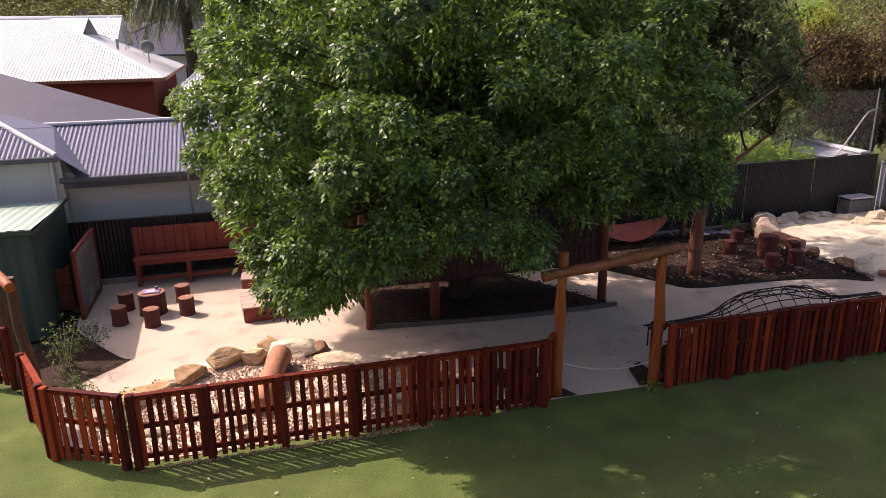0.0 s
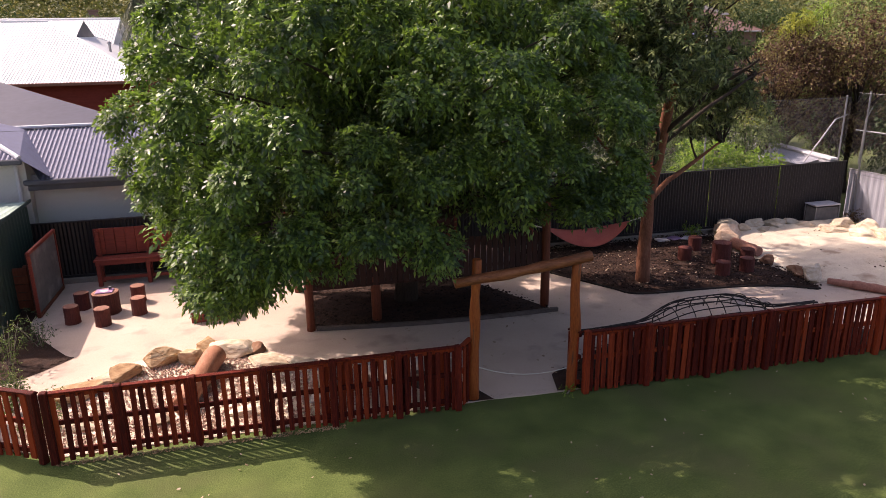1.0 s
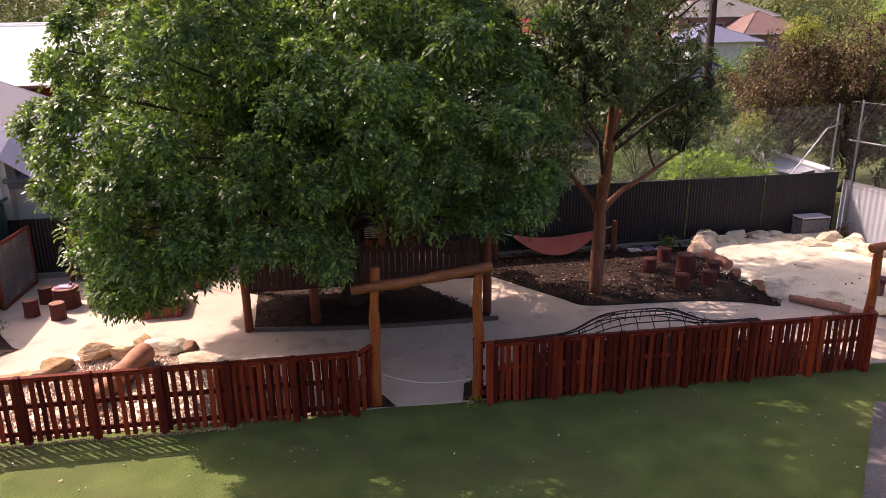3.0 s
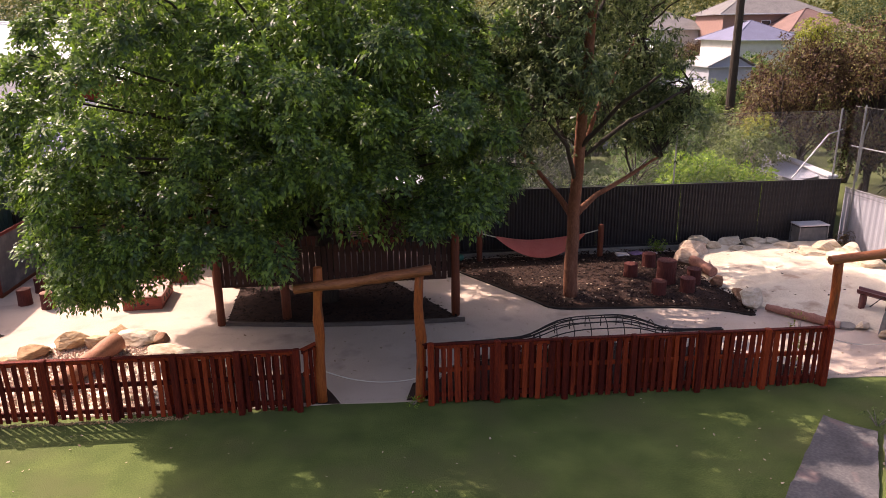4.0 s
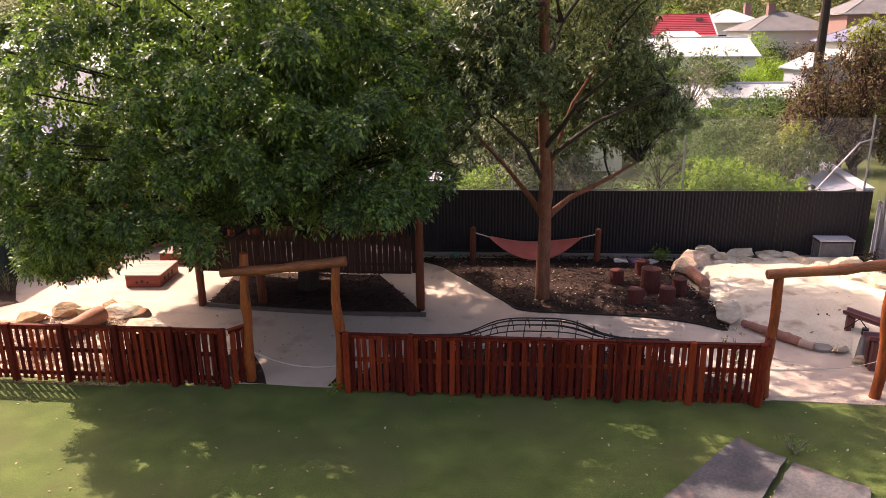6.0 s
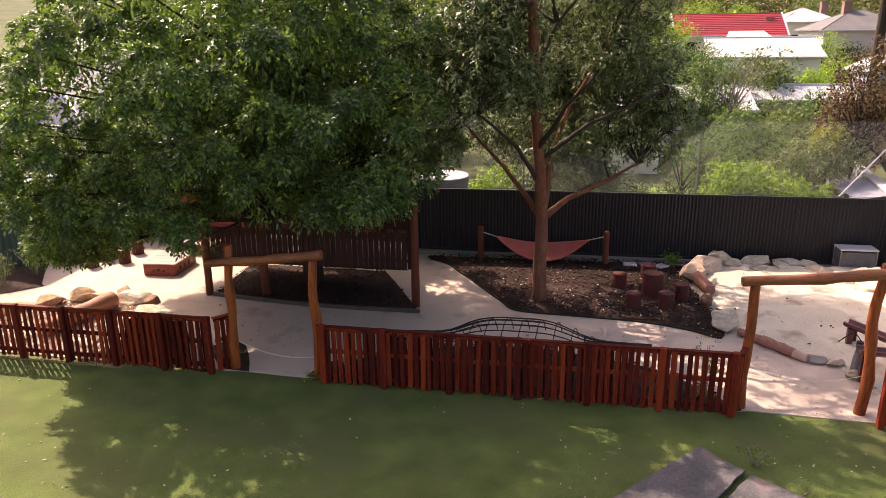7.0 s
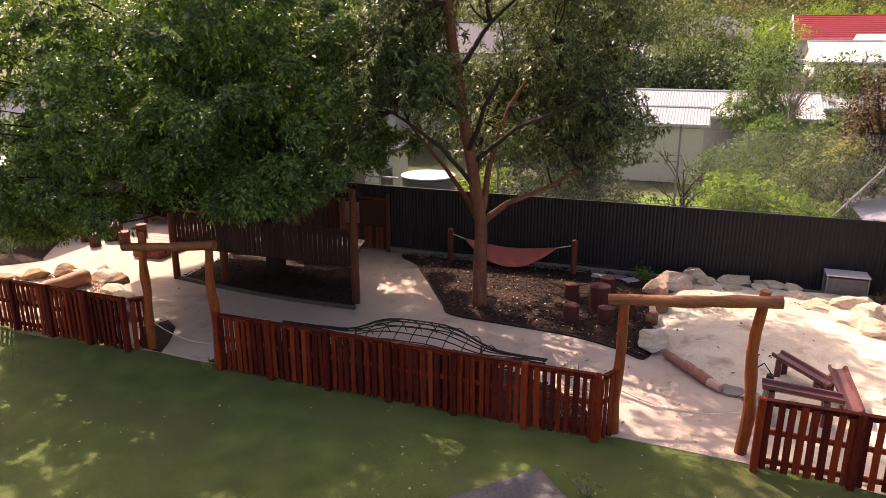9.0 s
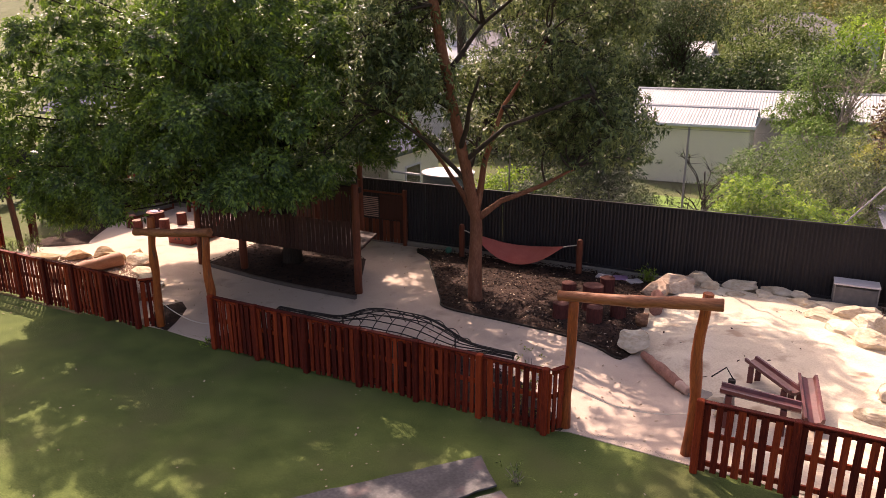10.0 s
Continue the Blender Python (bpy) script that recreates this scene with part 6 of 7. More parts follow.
# pale house with lavender-grey corrugated roofs right behind the north-west fence
grey = thing("grey_roofed_house", "white rendered house with lavender-grey corrugated iron roofs", "house", (-3.85, 17.55, 0), 0, "neighbouring houses")
part("wall", Mesh().box(0, 0.1, 0, 5.3, 0.3, 2.5), WALL, grey)
part("wall", Mesh().box(-6.0, -0.2, 0, 0.05, 0.05, 2.95), WALL, grey)
part("wall", Mesh().box(-0.15, 0.052, 0, 0.05, 3.0, 2.9), WALL, grey)
part("roof", Mesh().sheet((-0.02, -0.3, 2.46), (1, 0, 0), (0, 2.35, 0.92), [(0.35, 0), (5.6, 0), (5.6, 2.52), (-0.8, 2.52)], 0.1, 0.025), GREY_ROOF, grey, "grey corrugated iron wing roof")
part("roof", Mesh().sheet((-6.4, -0.5, 2.98), (1, 0, 0), (0, 2.2, 0.95), [(0, 0), (6.45, 0), (4.3, 2.4), (0, 2.4)], 0.1, 0.025), GREY_ROOF, grey, "grey corrugated iron hip roof")
part("roof", Mesh().add([(0.05, -0.5, 2.98), (0.62, -0.3, 2.47), (-0.45, 2.05, 3.38), (-2.1, 1.72, 3.93)], [(0, 1, 2, 3)]), GREY_ROOF, grey)
part("roof", Mesh().add([(-9, 1.9, 3.35), (2.35, 1.98, 3.38), (-5.5, 9.1, 5.15), (-9, 9.1, 5.15)], [(0, 1, 2, 3)]), PURPLE_ROOF, grey, "shallow dusky purple main roof")
part("roof", Mesh().add([(2.35, 1.99, 3.37), (4.6, 2.0, 3.3), (4.6, 9.0, 1.2), (-5.5, 9.1, 5.15)], [(0, 1, 2, 3)]), PURPLE_ROOF, grey)
part("ridge_capping", Mesh().tube([(-0.78, 2.06, 3.40), (5.6, 2.06, 3.40)], 0.055, 8), TRIM_LIGHT, grey)
part("hip_capping", Mesh().tube([(0.05, -0.5, 3.0), (-2.1, 1.72, 3.95)], 0.06, 8), TRIM_LIGHT, grey)
part("hip_capping", Mesh().tube([(0.33, -0.28, 2.5), (-0.78, 2.06, 3.40)], 0.03, 8), TRIM_DARK, grey)
part("gutter", Mesh().plank(-6.4, -0.58, 2.86, 0.1, -0.48, 2.98, 0.02), TRIM_DARK, grey)
part("gutter", Mesh().plank(0.0, -0.38, 2.34, 5.6, -0.27, 2.46, 0.02), TRIM_DARK, grey)
part("fascia", Mesh().plank(0.05, -0.25, 2.2, 5.5, -0.2, 2.38), TRIM_DARK, grey)
part("downpipe", Mesh().tube([(-0.12, -0.28, 2.9), (-0.12, -0.28, 0)], 0.045, 8), TRIM_LIGHT, grey, "pale downpipe")

white = hip_house("white_roofed_house", "dark red house under a broad white corrugated iron roof", (-17.5, 30.2, 0), 0, 14.6, 13.0, 3.95, 2.35, BRICK, WHITE_ROOF, TRIM, 0.12, ((2, 3.6, 0.9, 2.3), (8, 9.6, 0.9, 2.3)), True, 0.45, None, "neighbouring houses", 0.705)
part("gablet_roof", Mesh().add([(10.15, 6.5, 6.31), (11.62, 6.5, 6.33), (11.62, 4.41, 5.59), (11.62, 8.59, 5.59)], [(0, 2, 1), (0, 1, 3)]), WHITE_ROOF, white)
part("gablet", Mesh().add([(11.63, 6.5, 6.31), (11.63, 4.45, 5.6), (11.63, 8.55, 5.6)], [(0, 1, 2)]), TRIM_DARK, white, "dark vented gablet at the end of the ridge")
hip_house("white_roofed_annexe", "rear house part under a white iron gable roof", (-20.0, 38.7, 0), 0, 14.6, 6.6, 5.0, 1.5, WALL, WHITE_ROOF, TRIM_LIGHT, 0.12, (), False, 0.3)
hip_house("white_roofed_wing", "low wing with a white corrugated iron roof", (-2.2, 31.2, 0), 0, 2.0, 7.0, 2.95, 1.2, WALL, WHITE_ROOF, TRIM_LIGHT, 0.12, (), True, 0.4)
dish = thing("satellite_dish", "dark satellite dish on the white roof", "satellite dish", (-3.3, 34.0, 4.65))
part("mast", Mesh().tube([(0, 0, -0.6), (0, 0, 0.3)], 0.03, 8), STEEL, dish)
part("dish", ball(0.3, (1, 0.25, 1), 0, 0, 2), SLATE, dish, m=pose(0, -0.1, 0.4, -20, 0, 20), smooth=True)
for x, y, z in ((-4.55, 34.5, 5.0), (-14.2, 35.5, 5.9)):
    flue = thing("roof_flue", "small grey metal flue on the white roof", "flue", (x, y, z), 0, "roof flues")
    part("pipe", Mesh().tube([(0, 0, -0.5), (0, 0, 0.3)], 0.055, 10), STEEL, flue)
    part("cowl", Mesh().tube([(0, 0, 0.302), (0, 0, 0.4)], [0.1, 0.06], 10), STEEL, flue)
hip_house("slate_roofed_house", "pale house under a dark grey roof", (-7.6, 47, 0), 0, 10, 8, 4.5, 2.0, WALL, PURPLE_ROOF, TRIM_DARK, 0, ((5, 6.2, 2.6, 3.8), (8, 9.2, 2.6, 3.8)), True)
hip_house("far_house", "distant cream house with a low gable roof and chimney", (-16, 70, 0), 10, 12, 8, 4.6, 2.4, CREAM, TILE_ROOF, TRIM, 0, ((2, 3.2, 1.5, 2.8),), False, 0.4, (4, 3, 0.8, 0.9))

cream = hip_house("cream_house", "small cream house with a pale iron roof and green gutters", (2.1, 17.6, 0), 0, 2.6, 3.3, 2.28, 0.85, CREAM, ZINC, TRIM_GREEN, 0.1, (), True, 0.12, None, "neighbouring houses", 0.6)
opening(cream, 1.0, 2.0, 0.7, 1.75, 0, pose(2.6, 0, 0, 0, 0, 90))
part("downpipe", Mesh().tube([(2.68, 0.1, 2.25), (2.68, 0.1, 1.75), (3.6, 0.15, 1.72)], 0.035, 8), TRIM_LIGHT, cream, "pale pipe to the tank")
tank = thing("water_tank", "round corrugated green rainwater tank with a pale lid", "water tank", (6.62, 17.75, 0), 0)
body, n = Mesh(), 40
for i in range(49):
    z = 1.86 * i / 48
    rr = 0.75 + 0.012 * math.sin(z * 2 * math.pi / 0.076)
    body.v += [(rr * math.cos(6.2832 * j / n), rr * math.sin(6.2832 * j / n), z) for j in range(n)]
body.f = [(i * n + j, i * n + (j + 1) % n, i * n + n + (j + 1) % n, i * n + n + j) for i in range(48) for j in range(n)]
part("wall", body, material("tank_green_steel", [(0.10, 0.14, 0.13), (0.16, 0.20, 0.19)], 2, 0.5, 0.05), tank)
part("lid", Mesh().tube([(0, 0, 1.86), (0, 0, 1.89), (0, 0, 2.0)], [0.77, 0.77, 0.12], 40), ZINC, tank, "pale conical lid")

hip_house("cream_shed", "cream shed with a white iron roof beyond the gardens", (9.6, 28.6, 0), 0, 4.3, 3.4, 2.35, 0.45, CREAM, PALE_ROOF, TRIM_LIGHT, 0.12, (), False, 0.15, None, "garden sheds")
hip_house("long_shed", "long grey shed with a white iron roof", (8.5, 33.0, 0), 0, 10.0, 5.0, 2.25, 0.85, PALE_SHEET, PALE_ROOF, TRIM_LIGHT, 0.12, (), False, 0.2, None, "garden sheds")
hip_house("small_shed", "small grey garden shed with a pale roof", (19.0, 36.5, 0), 0, 5.0, 3.0, 2.4, 0.6, PALE_SHEET, PALE_ROOF, TRIM_LIGHT, 0.12, (), False, 0.15, None, "garden sheds")
red = hip_house("red_roofed_house", "cream house under a bright red pressed-steel roof", (23.8, 97.0, 0), 0, 13.0, 8.0, 5.1, 2.7, CREAM, RED_ROOF, TRIM_LIGHT, 0, ((1, 2.4, 3, 4.4), (8, 9.4, 3, 4.4)), False, 0.4, (11.2, 2.6, 0.9, -0.6))
part("lean_to", Mesh().sheet((-4.2, -0.2, 3.9), (0, 1, 0), (3.8, 0, 1.0), [(0, 0), (8, 0), (8, 3.9), (0, 3.9)], 0.3, 0.06), TILE_ROOF, red, "brown lean-to roof beside the red one")
part("verandah_roof", Mesh().sheet((5.2, -2.6, 4.3), (1, 0, 0), (0, 2.4, 1.35), [(0, 0), (6.6, 0), (5.2, 2.75), (1.0, 2.75)], 0.3, 0.05), CREAM, red, "cream iron verandah roof")
for k in range(1, 12):
    part("tile_course", Mesh().tube([(-0.4, -0.4 + 4.4 * k / 12, 5.1 + 2.7 * k / 12 + 0.01), (13.4, -0.4 + 4.4 * k / 12, 5.1 + 2.7 * k / 12 + 0.01)], 0.045, 4), RED_ROOF, red)
for x in (-0.42, 13.36):
    part("bargeboard", Mesh().tube([(x, -0.45, 5.08), (x, 4.0, 7.86), (x, 8.45, 5.08)], 0.12, 4), TRIM_LIGHT, red, "white bargeboard")
hip_house("white_barn", "long pale building with a white iron roof", (21.0, 57.0, 0), 0, 7.7, 6.4, 3.8, 1.35, CREAM, PALE_ROOF, TRIM_LIGHT, 0.12, ((1, 2.2, 1, 2), (5, 6.2, 1, 2)), False, 0.3)
hip_house("tiled_house", "pale house under a grey-brown tiled hip roof", (37.2, 84, 0), 0, 9.2, 9, 5.65, 2.1, WALL, TILE_ROOF, TRIM_LIGHT, 0, ((1.5, 3, 2.4, 3.8), (6.5, 8, 2.4, 3.8)), True, 0.5, (3, 4, 0.8, 0.8))
hip_house("brick_house", "two-storey red brick house under a brown tiled roof", (44, 76.5, 0), -6, 11, 9, 7.2, 2.3, BRICK_FAR, TILE_ROOF, TRIM_LIGHT, 0, ((2.0, 3.0, 4.9, 6.5), (4.2, 5.2, 4.9, 6.5), (7.5, 8.5, 4.9, 6.5)), True, 0.5, (3, 4, 0.8, 0.8))
hip_house("white_gable_house", "small white gabled outbuilding", (30.9, 45.3, 0), 90, 3.6, 3.0, 3.3, 0.85, PALE_SHEET, PALE_ROOF, TRIM_LIGHT, 0.12, ((1.5, 2.7, 1.2, 2.4),), False, 0.3)
hip_house("tiled_house", "pale house under a whitish iron roof on the slope", (39.6, 110, 0.5), 0, 7.5, 8, 6.3, 1.9, CREAM, PALE_ROOF, TRIM_LIGHT, 0.12, ((1.5, 3, 3, 4.6), (5, 6, 3, 4.6)), True, 0.5, (6.0, 3, 0.9, 0.7))
hip_house("tiled_house", "pale house under a brown tiled roof on the slope", (8, 84, 0), 5, 12, 9, 5.0, 2.6, CREAM, TILE_ROOF, TRIM_LIGHT, 0, ((1.5, 3, 2.6, 4.0), (6.5, 8, 2.6, 4.0)), True, 0.5)

hip_house("slate_blue_house", "pale house under a slate-blue iron roof", (38.2, 62, 0), 0, 6.2, 7, 4.7, 1.7, WALL, GREY_ROOF, TRIM_LIGHT, 0, ((1.5, 2.7, 2, 3.4),), True, 0.5)
hip_house("terracotta_house", "brick house under a terracotta tiled roof", (48.2, 70, 0), 0, 7.5, 8, 5.3, 2.3, BRICK_FAR, RED_TILE, TRIM_LIGHT, 0, ((1.5, 2.7, 2.4, 4),), True, 0.5)
hip_house("grey_gable_house", "small grey house with a red tiled gable roof", (22.2, 90, 0), 90, 6, 2.7, 5.2, 1.4, PALE_SHEET, RED_TILE, TRIM_LIGHT, 0, (), False, 0.25)
hip_house("white_cottage", "pale cottage with a white iron roof behind the trees", (4.4, 55, 0), 0, 4.6, 5, 4.1, 0.9, WALL, PALE_ROOF, TRIM_LIGHT, 0.12, ((1, 2, 2, 3), (3, 4, 2, 3)), False, 0.3)
wall_ob = thing("garden_wall", "grey-white neighbour's wall running back from the fence", "wall", (18.3, 17.0, 0), 82, kind="structure")
part("wall", Mesh().box(0, 0, 0, 9.0, 0.2, 1.7), PALE_SHEET, wall_ob)
part("coping", Mesh().plank(-0.02, -0.04, 1.7, 9.02, 0.24, 1.76), TRIM_LIGHT, wall_ob)
leanto = thing("lean_to_roof", "pale corrugated lean-to roof beyond the corner", "lean-to", (17.5, 17.6, 0))
part("roof", Mesh().sheet((0, 0, 1.5), (0, 1, 0), (0.9, 0, 0.16), [(0, 0), (2.5, 0), (2.5, 0.9), (0, 0.9)], 0.1, 0.025), PALE_SHEET, leanto)
for x, y in ((0.05, 0.05), (0.8, 0.05), (0.05, 2.4), (0.8, 2.4)):
    part("post", Mesh().box(x, y, 0, x + 0.06, y + 0.06, 1.48), TRIM_LIGHT, leanto)

green_patch = Mesh().add([(9.5, 17.2, -0.03), (15, 17.2, -0.03), (15.5, 26, -0.03), (9.0, 26, -0.03)], [(0, 1, 2, 3)])
tagged(part("neighbour_lawn", green_patch, material("bright_lawn", [(0.08, 0.16, 0.02), (0.14, 0.24, 0.035)], 1, 0.9, 0.4, (1, 1, 1), 60)), "bright green neighbour's lawn behind the fence", "lawn", kind="structure")

pole = thing("utility_pole", "tall dark timber utility pole among the gardens", "utility pole", (23.5, 33.5, 0))
part("pole", Mesh().tube([(0, 0, 0), (0, 0, 9.5)], [0.24, 0.17], 12), BARK_DARK, pole)
part("cross_arm", Mesh().plank(-1.1, -0.06, 8.7, 1.1, 0.06, 8.85), BARK_DARK, pole)
for x in (-1.0, -0.4, 0.4, 1.0):
    part("insulator", Mesh().tube([(x, 0, 8.852), (x, 0, 9.0)], 0.04, 8), TRIM_LIGHT, pole)

# ---- garden trees and shrubs ----
tree("lime_shrub", "bright lime-green leafy shrub against the fence", (14.7, 18.0, 0), 2.3, 1.15, 0.06, LIME, BARK_GREY, 60, 20, 420, 0.13, 0.05, 0.5, 0.3, (0.35, 0.6), 4)
tree("lime_shrub", "bright lime-green leafy shrub against the fence", (16.2, 18.1, 0), 2.15, 1.1, 0.06, LIME, BARK_GREY, 76, 18, 420, 0.13, 0.05, 0.5, 0.3, (0.35, 0.55), 4)
tree("lime_shrub", "lime-green shrub beside the rainwater tank", (8.2, 18.6, 0), 2.3, 0.9, 0.05, LIME, BARK_GREY, 61, 14, 420, 0.11, 0.05, 0.5, 0.3, (0.3, 0.5), 4)
tree("olive_shrub", "grey-green leafy shrub behind the fence", (17.0, 19.6, 0), 3.2, 1.4, 0.06, OLIVE, BARK_GREY, 62, 26, 420, 0.11, 0.05, 0.4, 0.3, (0.35, 0.6), 4)
tree("dark_shrub", "dark green shrub behind the boundary fence", (12.0, 18.2, 0), 1.9, 1.0, 0.05, DARK_LEAF, BARK_DARK, 63, 14, 420, 0.10, 0.05, 0.4, 0.3, (0.35, 0.55), 4)
tree("dark_shrub", "dark green shrub behind the boundary fence", (10.2, 18.8, 0), 2.2, 1.2, 0.05, OLIVE, BARK_DARK, 64, 16, 420, 0.10, 0.05, 0.4, 0.3, (0.35, 0.55), 4)
tree("dark_shrub", "dark green shrub behind the boundary fence", (10.9, 19.3, 0), 2.3, 1.2, 0.05, DARK_LEAF, BARK_DARK, 163, 18, 420, 0.10, 0.05, 0.4, 0.3, (0.35, 0.6), 4)
tree("dark_shrub", "dark green shrub behind the boundary fence", (9.2, 18.0, 0), 2.0, 1.0, 0.05, DARK_LEAF, BARK_DARK, 164, 14, 420, 0.10, 0.05, 0.4, 0.3, (0.35, 0.55), 4)
tree("bare_shrub", "leafless twiggy shrub behind the fence", (13.4, 19.6, 0), 3.1, 1.1, 0.06, OLIVE, BARK_DARK, 65, 14, 30, 0.08, 0.1, 0.4, 0.3, (0.3, 0.5), 3, bare=1.0)
tree("dark_garden_tree", "dense dark green garden tree behind the fence", (9.6, 21.0, 0), 4.2, 2.0, 0.12, DARK_LEAF, BARK_DARK, 66, 36, 330, 0.12, 0.15, 0.4, 0.4, (0.6, 1.0), 4)
tree("olive_tree", "grey-green shrubby tree behind the fence", (14.6, 21.5, 0), 2.9, 1.5, 0.07, FRESH, BARK_GREY, 73, 24, 300, 0.11, 0.1, 0.4, 0.3, (0.4, 0.7), 4)
tree("lime_shrub", "bright yellow-green garden shrub", (25.25, 47.5, 0), 3.4, 1.7, 0.08, LIME, BARK_GREY, 74, 20, 220, 0.16, 0.1, 0.5, 0.3, (0.5, 0.8), 4)
tree("olive_tree", "olive-green garden tree before the sheds", (16.2, 24.0, 0), 3.2, 1.5, 0.08, FRESH, BARK_GREY, 75, 24, 260, 0.12, 0.15, 0.4, 0.3, (0.5, 0.8), 4)
tree("copper_tree", "slim copper-red leafed tree beside the netting corner", (18.1, 19.9, 0), 5.3, 1.15, 0.08, RUST, BARK_DARK, 172, 22, 420, 0.09, 0.4, 0.5, 0.3, (0.3, 0.6), 4, group="copper trees")
tree("copper_tree", "copper-red leafed tree beyond the boundary", (21.2, 19.6, 0), 6.4, 2.2, 0.13, RUST, BARK_DARK, 167, 34, 460, 0.09, 0.15, 0.5, 0.3, (0.4, 0.95), 4, group="copper trees")
tree("copper_tree", "copper-red leafed tree beyond the boundary", (19.5, 20.8, 0), 6.1, 2.0, 0.12, RUST, BARK_DARK, 67, 34, 460, 0.09, 0.12, 0.5, 0.3, (0.4, 0.9), 4, group="copper trees")
tree("olive_tree", "dark olive leafed tree among the copper ones", (22.3, 21.5, 0), 6.2, 2.2, 0.13, OLIVE, BARK_DARK, 68, 34, 280, 0.12, 0.1, 0.5, 0.3, (0.6, 0.9), 4)
tree("yellow_shrub", "yellow-green flowering shrub top above the copper trees", (19.4, 20.6, 0), 6.2, 0.5, 0.06, YELLOW, BARK_DARK, 69, 8, 420, 0.08, 0.82, 0.5, 0.3, (0.28, 0.42), 4)
tree("yellow_shrub", "small yellow-green shrub at the netting", (17.3, 19.6, 0), 3.4, 0.4, 0.04, YELLOW, BARK_DARK, 169, 7, 420, 0.08, 0.7, 0.5, 0.3, (0.25, 0.38), 4)
tree("olive_tree", "brown-green leafed tree behind the copper ones", (23.5, 24.0, 0), 7.0, 2.6, 0.15, FAR_LEAF, BARK_DARK, 170, 36, 300, 0.10, 0.1, 0.5, 0.3, (0.6, 1.0), 4)
tree("copper_tree", "dusky copper leafed tree beyond the boundary", (25.5, 21.0, 0), 6.6, 2.4, 0.14, RUST, BARK_DARK, 171, 34, 320, 0.10, 0.1, 0.5, 0.3, (0.6, 1.0), 4, group="copper trees")
tree("olive_tree", "grey-green garden tree among the sheds", (18.0, 24.5, 0), 2.9, 1.7, 0.1, OLIVE, BARK_GREY, 70, 34, 280, 0.13, 0.12, 0.4, 0.3, (0.5, 0.9), 4)
tree("garden_tree", "fresh green garden tree before the long shed", (16.0, 31.6, 0), 5.3, 1.5, 0.1, FRESH, BARK_GREY, 71, 28, 280, 0.12, 0.1, 0.4, 0.3, (0.5, 0.8), 4)
tree("bare_tree", "leafless grey garden tree beside the sheds", (17.0, 30.5, 0), 5.0, 1.6, 0.09, OLIVE, BARK_GREY, 72, 22, 40, 0.1, 0.3, 0.4, 0.3, (0.5, 0.8), 3, bare=1.2)
# where the neighbours' trees stand, how tall and how wide: the gardens next door, those behind, the slope
NEAR_GARDENS = [
    (13.5, 41, 5.0, 2.4, DARK_LEAF), (19.9, 39.0, 4.7, 2.1, OLIVE), (10.5, 40, 4.4, 2.3, DARK_LEAF), (16.2, 40.5, 4.0, 1.9, DARK_LEAF), (8.2, 47, 5.4, 2.2, DARK_LEAF), (4.6, 46, 5.6, 2.4, DARK_LEAF),
    (18.6, 40.2, 4.2, 1.7, FRESH), (12.5, 46, 6.6, 2.4, OLIVE), (16.8, 44, 5.2, 1.9, DARK_LEAF), (22.5, 44, 3.0, 1.5, DARK_LEAF), (37, 42, 5.2, 2.6, RUST), (42, 47, 5.8, 3.0, OLIVE),
    (18.5, 52, 4.6, 2.0, FRESH), (2, 33, 5.5, 2.8, OLIVE), (5, 28, 4.5, 2.2, DARK_LEAF), (-1, 27, 3.2, 1.5, OLIVE), (30, 30, 5.2, 2.8, RUST), (31.5, 56, 3.0, 1.6, LIME),
    (36, 55, 4.0, 2.0, FRESH), (6.6, 50, 4.0, 1.9, DARK_LEAF), (9.5, 51, 4.2, 1.8, DARK_LEAF)]
MID_GARDENS = [
    (41, 57, 4.4, 2.2, OLIVE), (21.8, 17.4, 3.6, 1.7, DARK_LEAF), (21.6, 14.2, 3.4, 1.6, DARK_LEAF), (23.5, 18.5, 4.6, 2.0, OLIVE), (33, 48, 3.4, 1.6, FRESH), (38.5, 78, 5.0, 1.9, DARK_LEAF),
    (43, 79, 4.8, 2.0, RUST), (46.5, 73, 5.0, 2.0, FRESH), (19.4, 34.0, 2.9, 1.5, OLIVE), (21.8, 34.2, 3.0, 1.5, FRESH), (24.0, 36, 3.0, 1.5, OLIVE), (-8, 56, 7.0, 4.0, OLIVE),
    (-17, 52, 9.0, 5.0, DARK_LEAF), (-26, 54, 9.0, 5.0, OLIVE), (2, 58, 9.0, 4.0, OLIVE), (19, 74, 8, 3.4, LIME), (28.5, 116, 10.5, 5, LIME), (36, 120, 10, 5, LIME),
    (47, 118, 11, 5, OLIVE), (22, 112, 10, 5, OLIVE), (35.5, 78, 6.0, 2.0, LIME)]
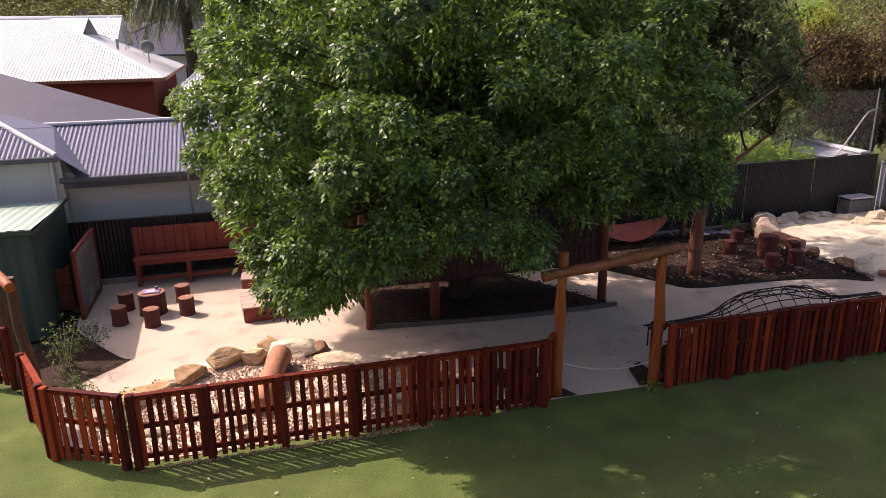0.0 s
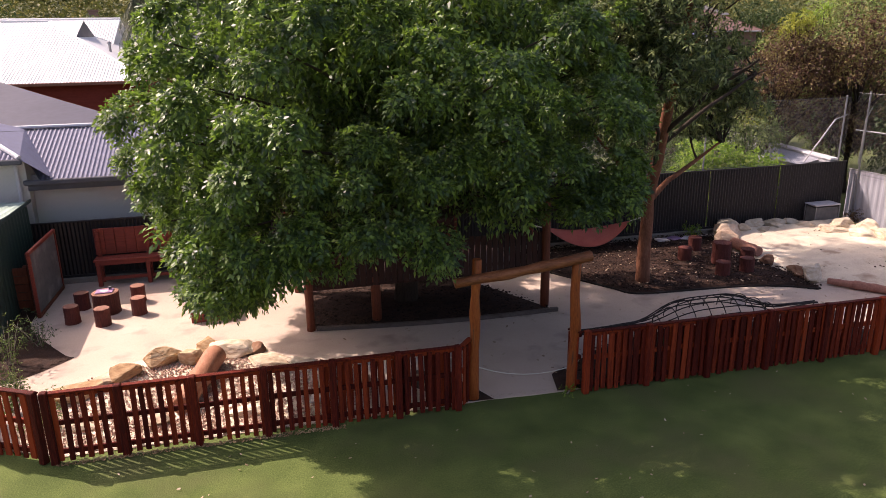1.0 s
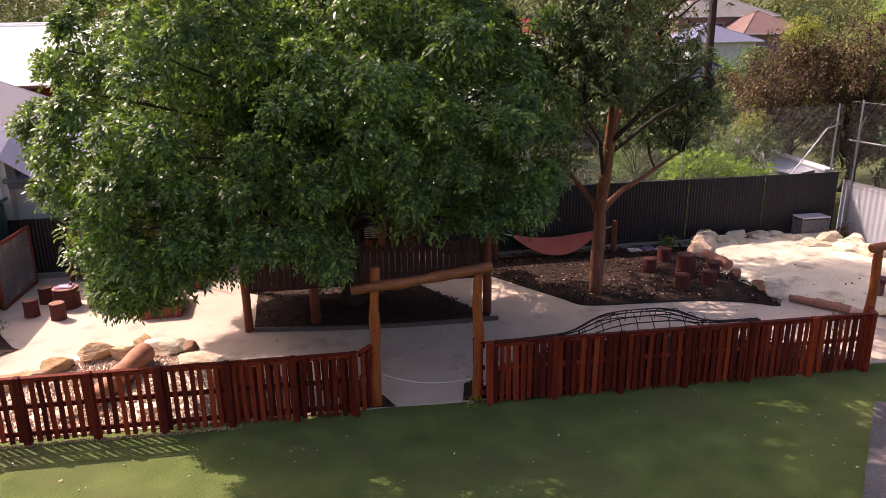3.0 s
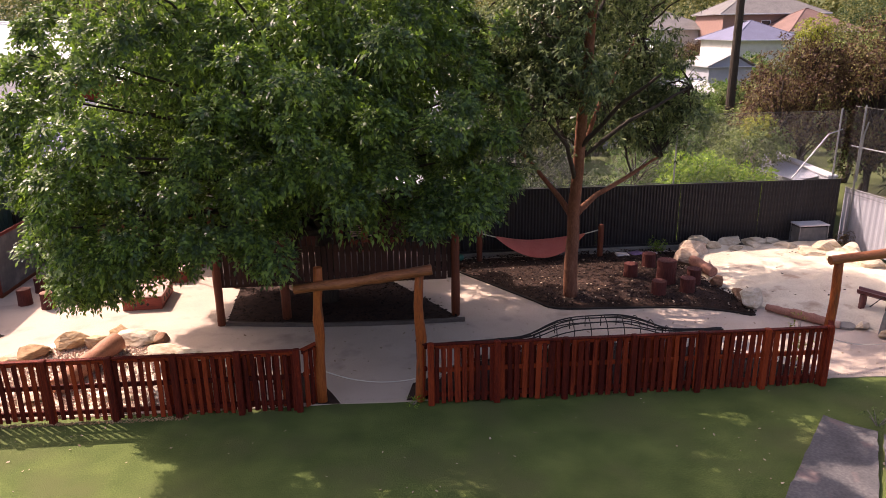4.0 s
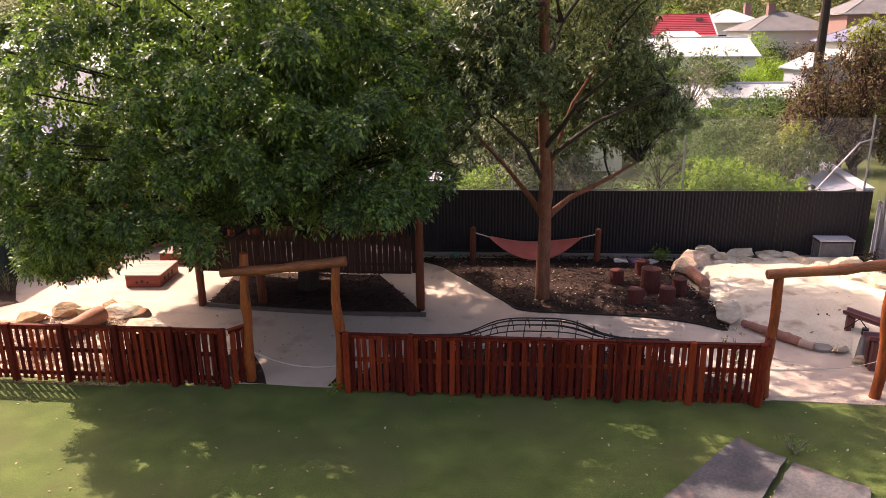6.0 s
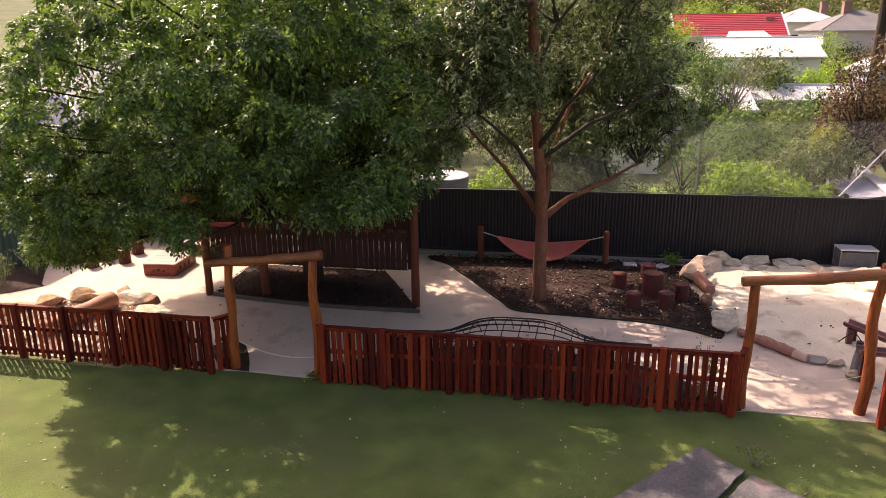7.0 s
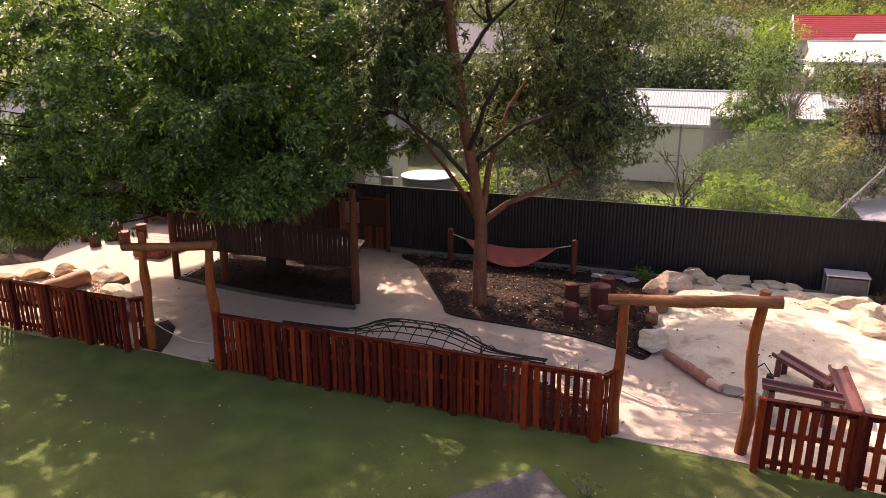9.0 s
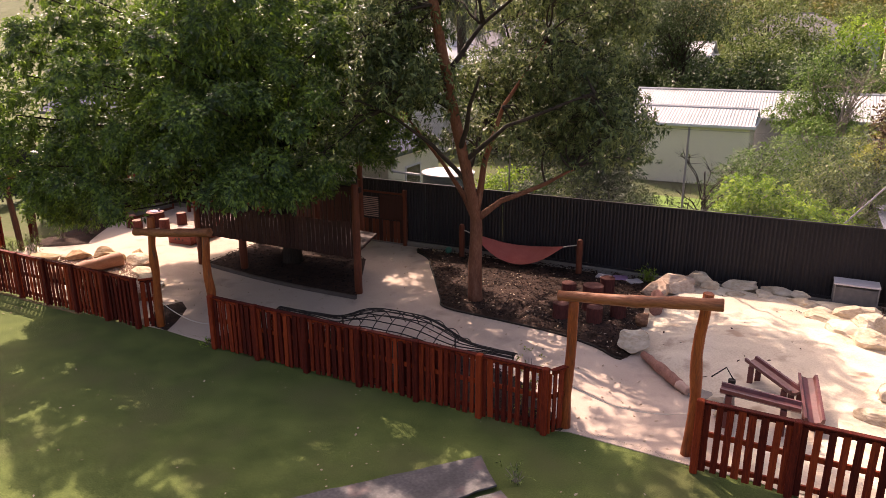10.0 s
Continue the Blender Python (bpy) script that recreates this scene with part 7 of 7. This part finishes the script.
SLOPE_GARDENS = [
    (30, 72, 4.6, 2.4, RUST), (33, 66, 3.4, 2.0, LIME), (12, 72, 9, 5, OLIVE), (52, 52, 7, 4, OLIVE), (56, 54, 9, 5, OLIVE), (63, 60, 10, 5, RUST),
    (72, 66, 10, 5, OLIVE), (60, 74, 10, 5, DARK_LEAF), (80, 78, 11, 6, OLIVE), (90, 94, 11, 6, LIME), (25.3, 37.5, 3.0, 1.5, FRESH), (35.5, 74, 4.2, 2.2, OLIVE),
    (40, 75, 4.4, 2.3, RUST), (44.5, 70, 4.8, 2.4, OLIVE), (33.5, 52, 3.4, 1.8, FRESH), (36.5, 56, 3.8, 2.0, OLIVE), (27.3, 40, 3.1, 1.6, OLIVE), (29.6, 41.5, 3.2, 1.6, RUST),
    (26, 31, 3.6, 1.7, RUST), (23.2, 29.5, 3.2, 1.5, OLIVE), (48, 44, 7, 3.5, OLIVE)]
for i, (x, y, h, s, mt) in enumerate(NEAR_GARDENS + MID_GARDENS + SLOPE_GARDENS):
    tree("garden_tree", "leafy tree among the neighbouring gardens", (x, y, 0), h, s, 0.16, mt, BARK_DARK, 80 + i, 26, (45 if s > 3 else 90) if y > 50 else 170, (0.26 if s > 3 else 0.2) if y > 36 else 0.14, 0.15, 0.5, 0.3, (s * 0.28, s * 0.42), 3, group="garden trees")

tree("spreading_tree", "spreading olive-yellow tree on several grey stems", (8.8, 44, 0), 8.5, 3.6, 0.2, DARK_LEAF, BARK_DARK, 140, 34, 300, 0.12, 0.45, 0.5, 0.3, (0.7, 1.2), 3, bare=0.5)

# palm above the white roofs
palm = thing("palm_tree", "tall palm with drooping grey-green fronds", "palm", (-1.75, 36.5, 0))
part("trunk", limb([(0, 0, 0), (0.1, 0, 4), (0, 0, 8.3)], 0.3, 0.25, 10, 0.05, 3), BARK_DARK, palm)
rp = random.Random(4)
PALM_LEAF = material("dusty_palm_leaf", [(0.035, 0.05, 0.025), (0.07, 0.085, 0.045), (0.13, 0.14, 0.08)], 0.7, 0.5, 0.0, (1, 1, 1), 3, through_light=0.2, island=0.5)
for k in range(80):
    a, el = rp.uniform(0, 6.283), rp.uniform(-0.6, 1.0)
    f = Mesh()
    pts = []
    for i in range(11):
        t = i / 10
        pts.append(Vector((math.cos(a) * 2.7 * t * (1 - 0.25 * t * max(0, el)), math.sin(a) * 2.7 * t, 8.3 + 2.4 * t * el * 0.6 - 2.5 * t * t)))
    f.tube(pts, [0.03 - 0.0025 * i for i in range(11)], 4)
    for i in range(1, 11):
        for s in (-1, 1):
            for q in (0.0, 0.25, 0.5, 0.75):
                p = pts[i - 1].lerp(pts[i], q)
                along = (pts[i] - pts[i - 1]).normalized()
                out = along.cross(Vector((0, 0, 1))).normalized() * s
                tip = p + out * rp.uniform(0.2, 0.32) + along * rp.uniform(0.25, 0.4) + Vector((0, 0, -rp.uniform(0.3, 0.5)))
                f.add([p - along * 0.045, p + along * 0.045, tip], [(0, 1, 2)])
    part("frond", f, PALM_LEAF, palm)

# woods on the far hillside
rf_ = random.Random(77)
fc, fr = [], []
for i in range(620):
    y = rf_.uniform(112, 185)
    x = rf_.uniform(-0.65 * y, 0.85 * y)
    h = np.interp(y, rows_y, rise) * (1 + 0.25 * math.sin(x * 0.02 + 1))
    fc.append((x, y, h + rf_.uniform(2.0, 5.5))), fr.append(rf_.uniform(1.8, 4.2))
woods = leaves("hillside_woods", fc, fr, 9, 0.65, FAR_LEAF, None, 5, 0.2, 0.7, 2, 0.8, 0.5)
tagged(woods, "mixed woods covering the far hillside", "woods", kind="stuff")
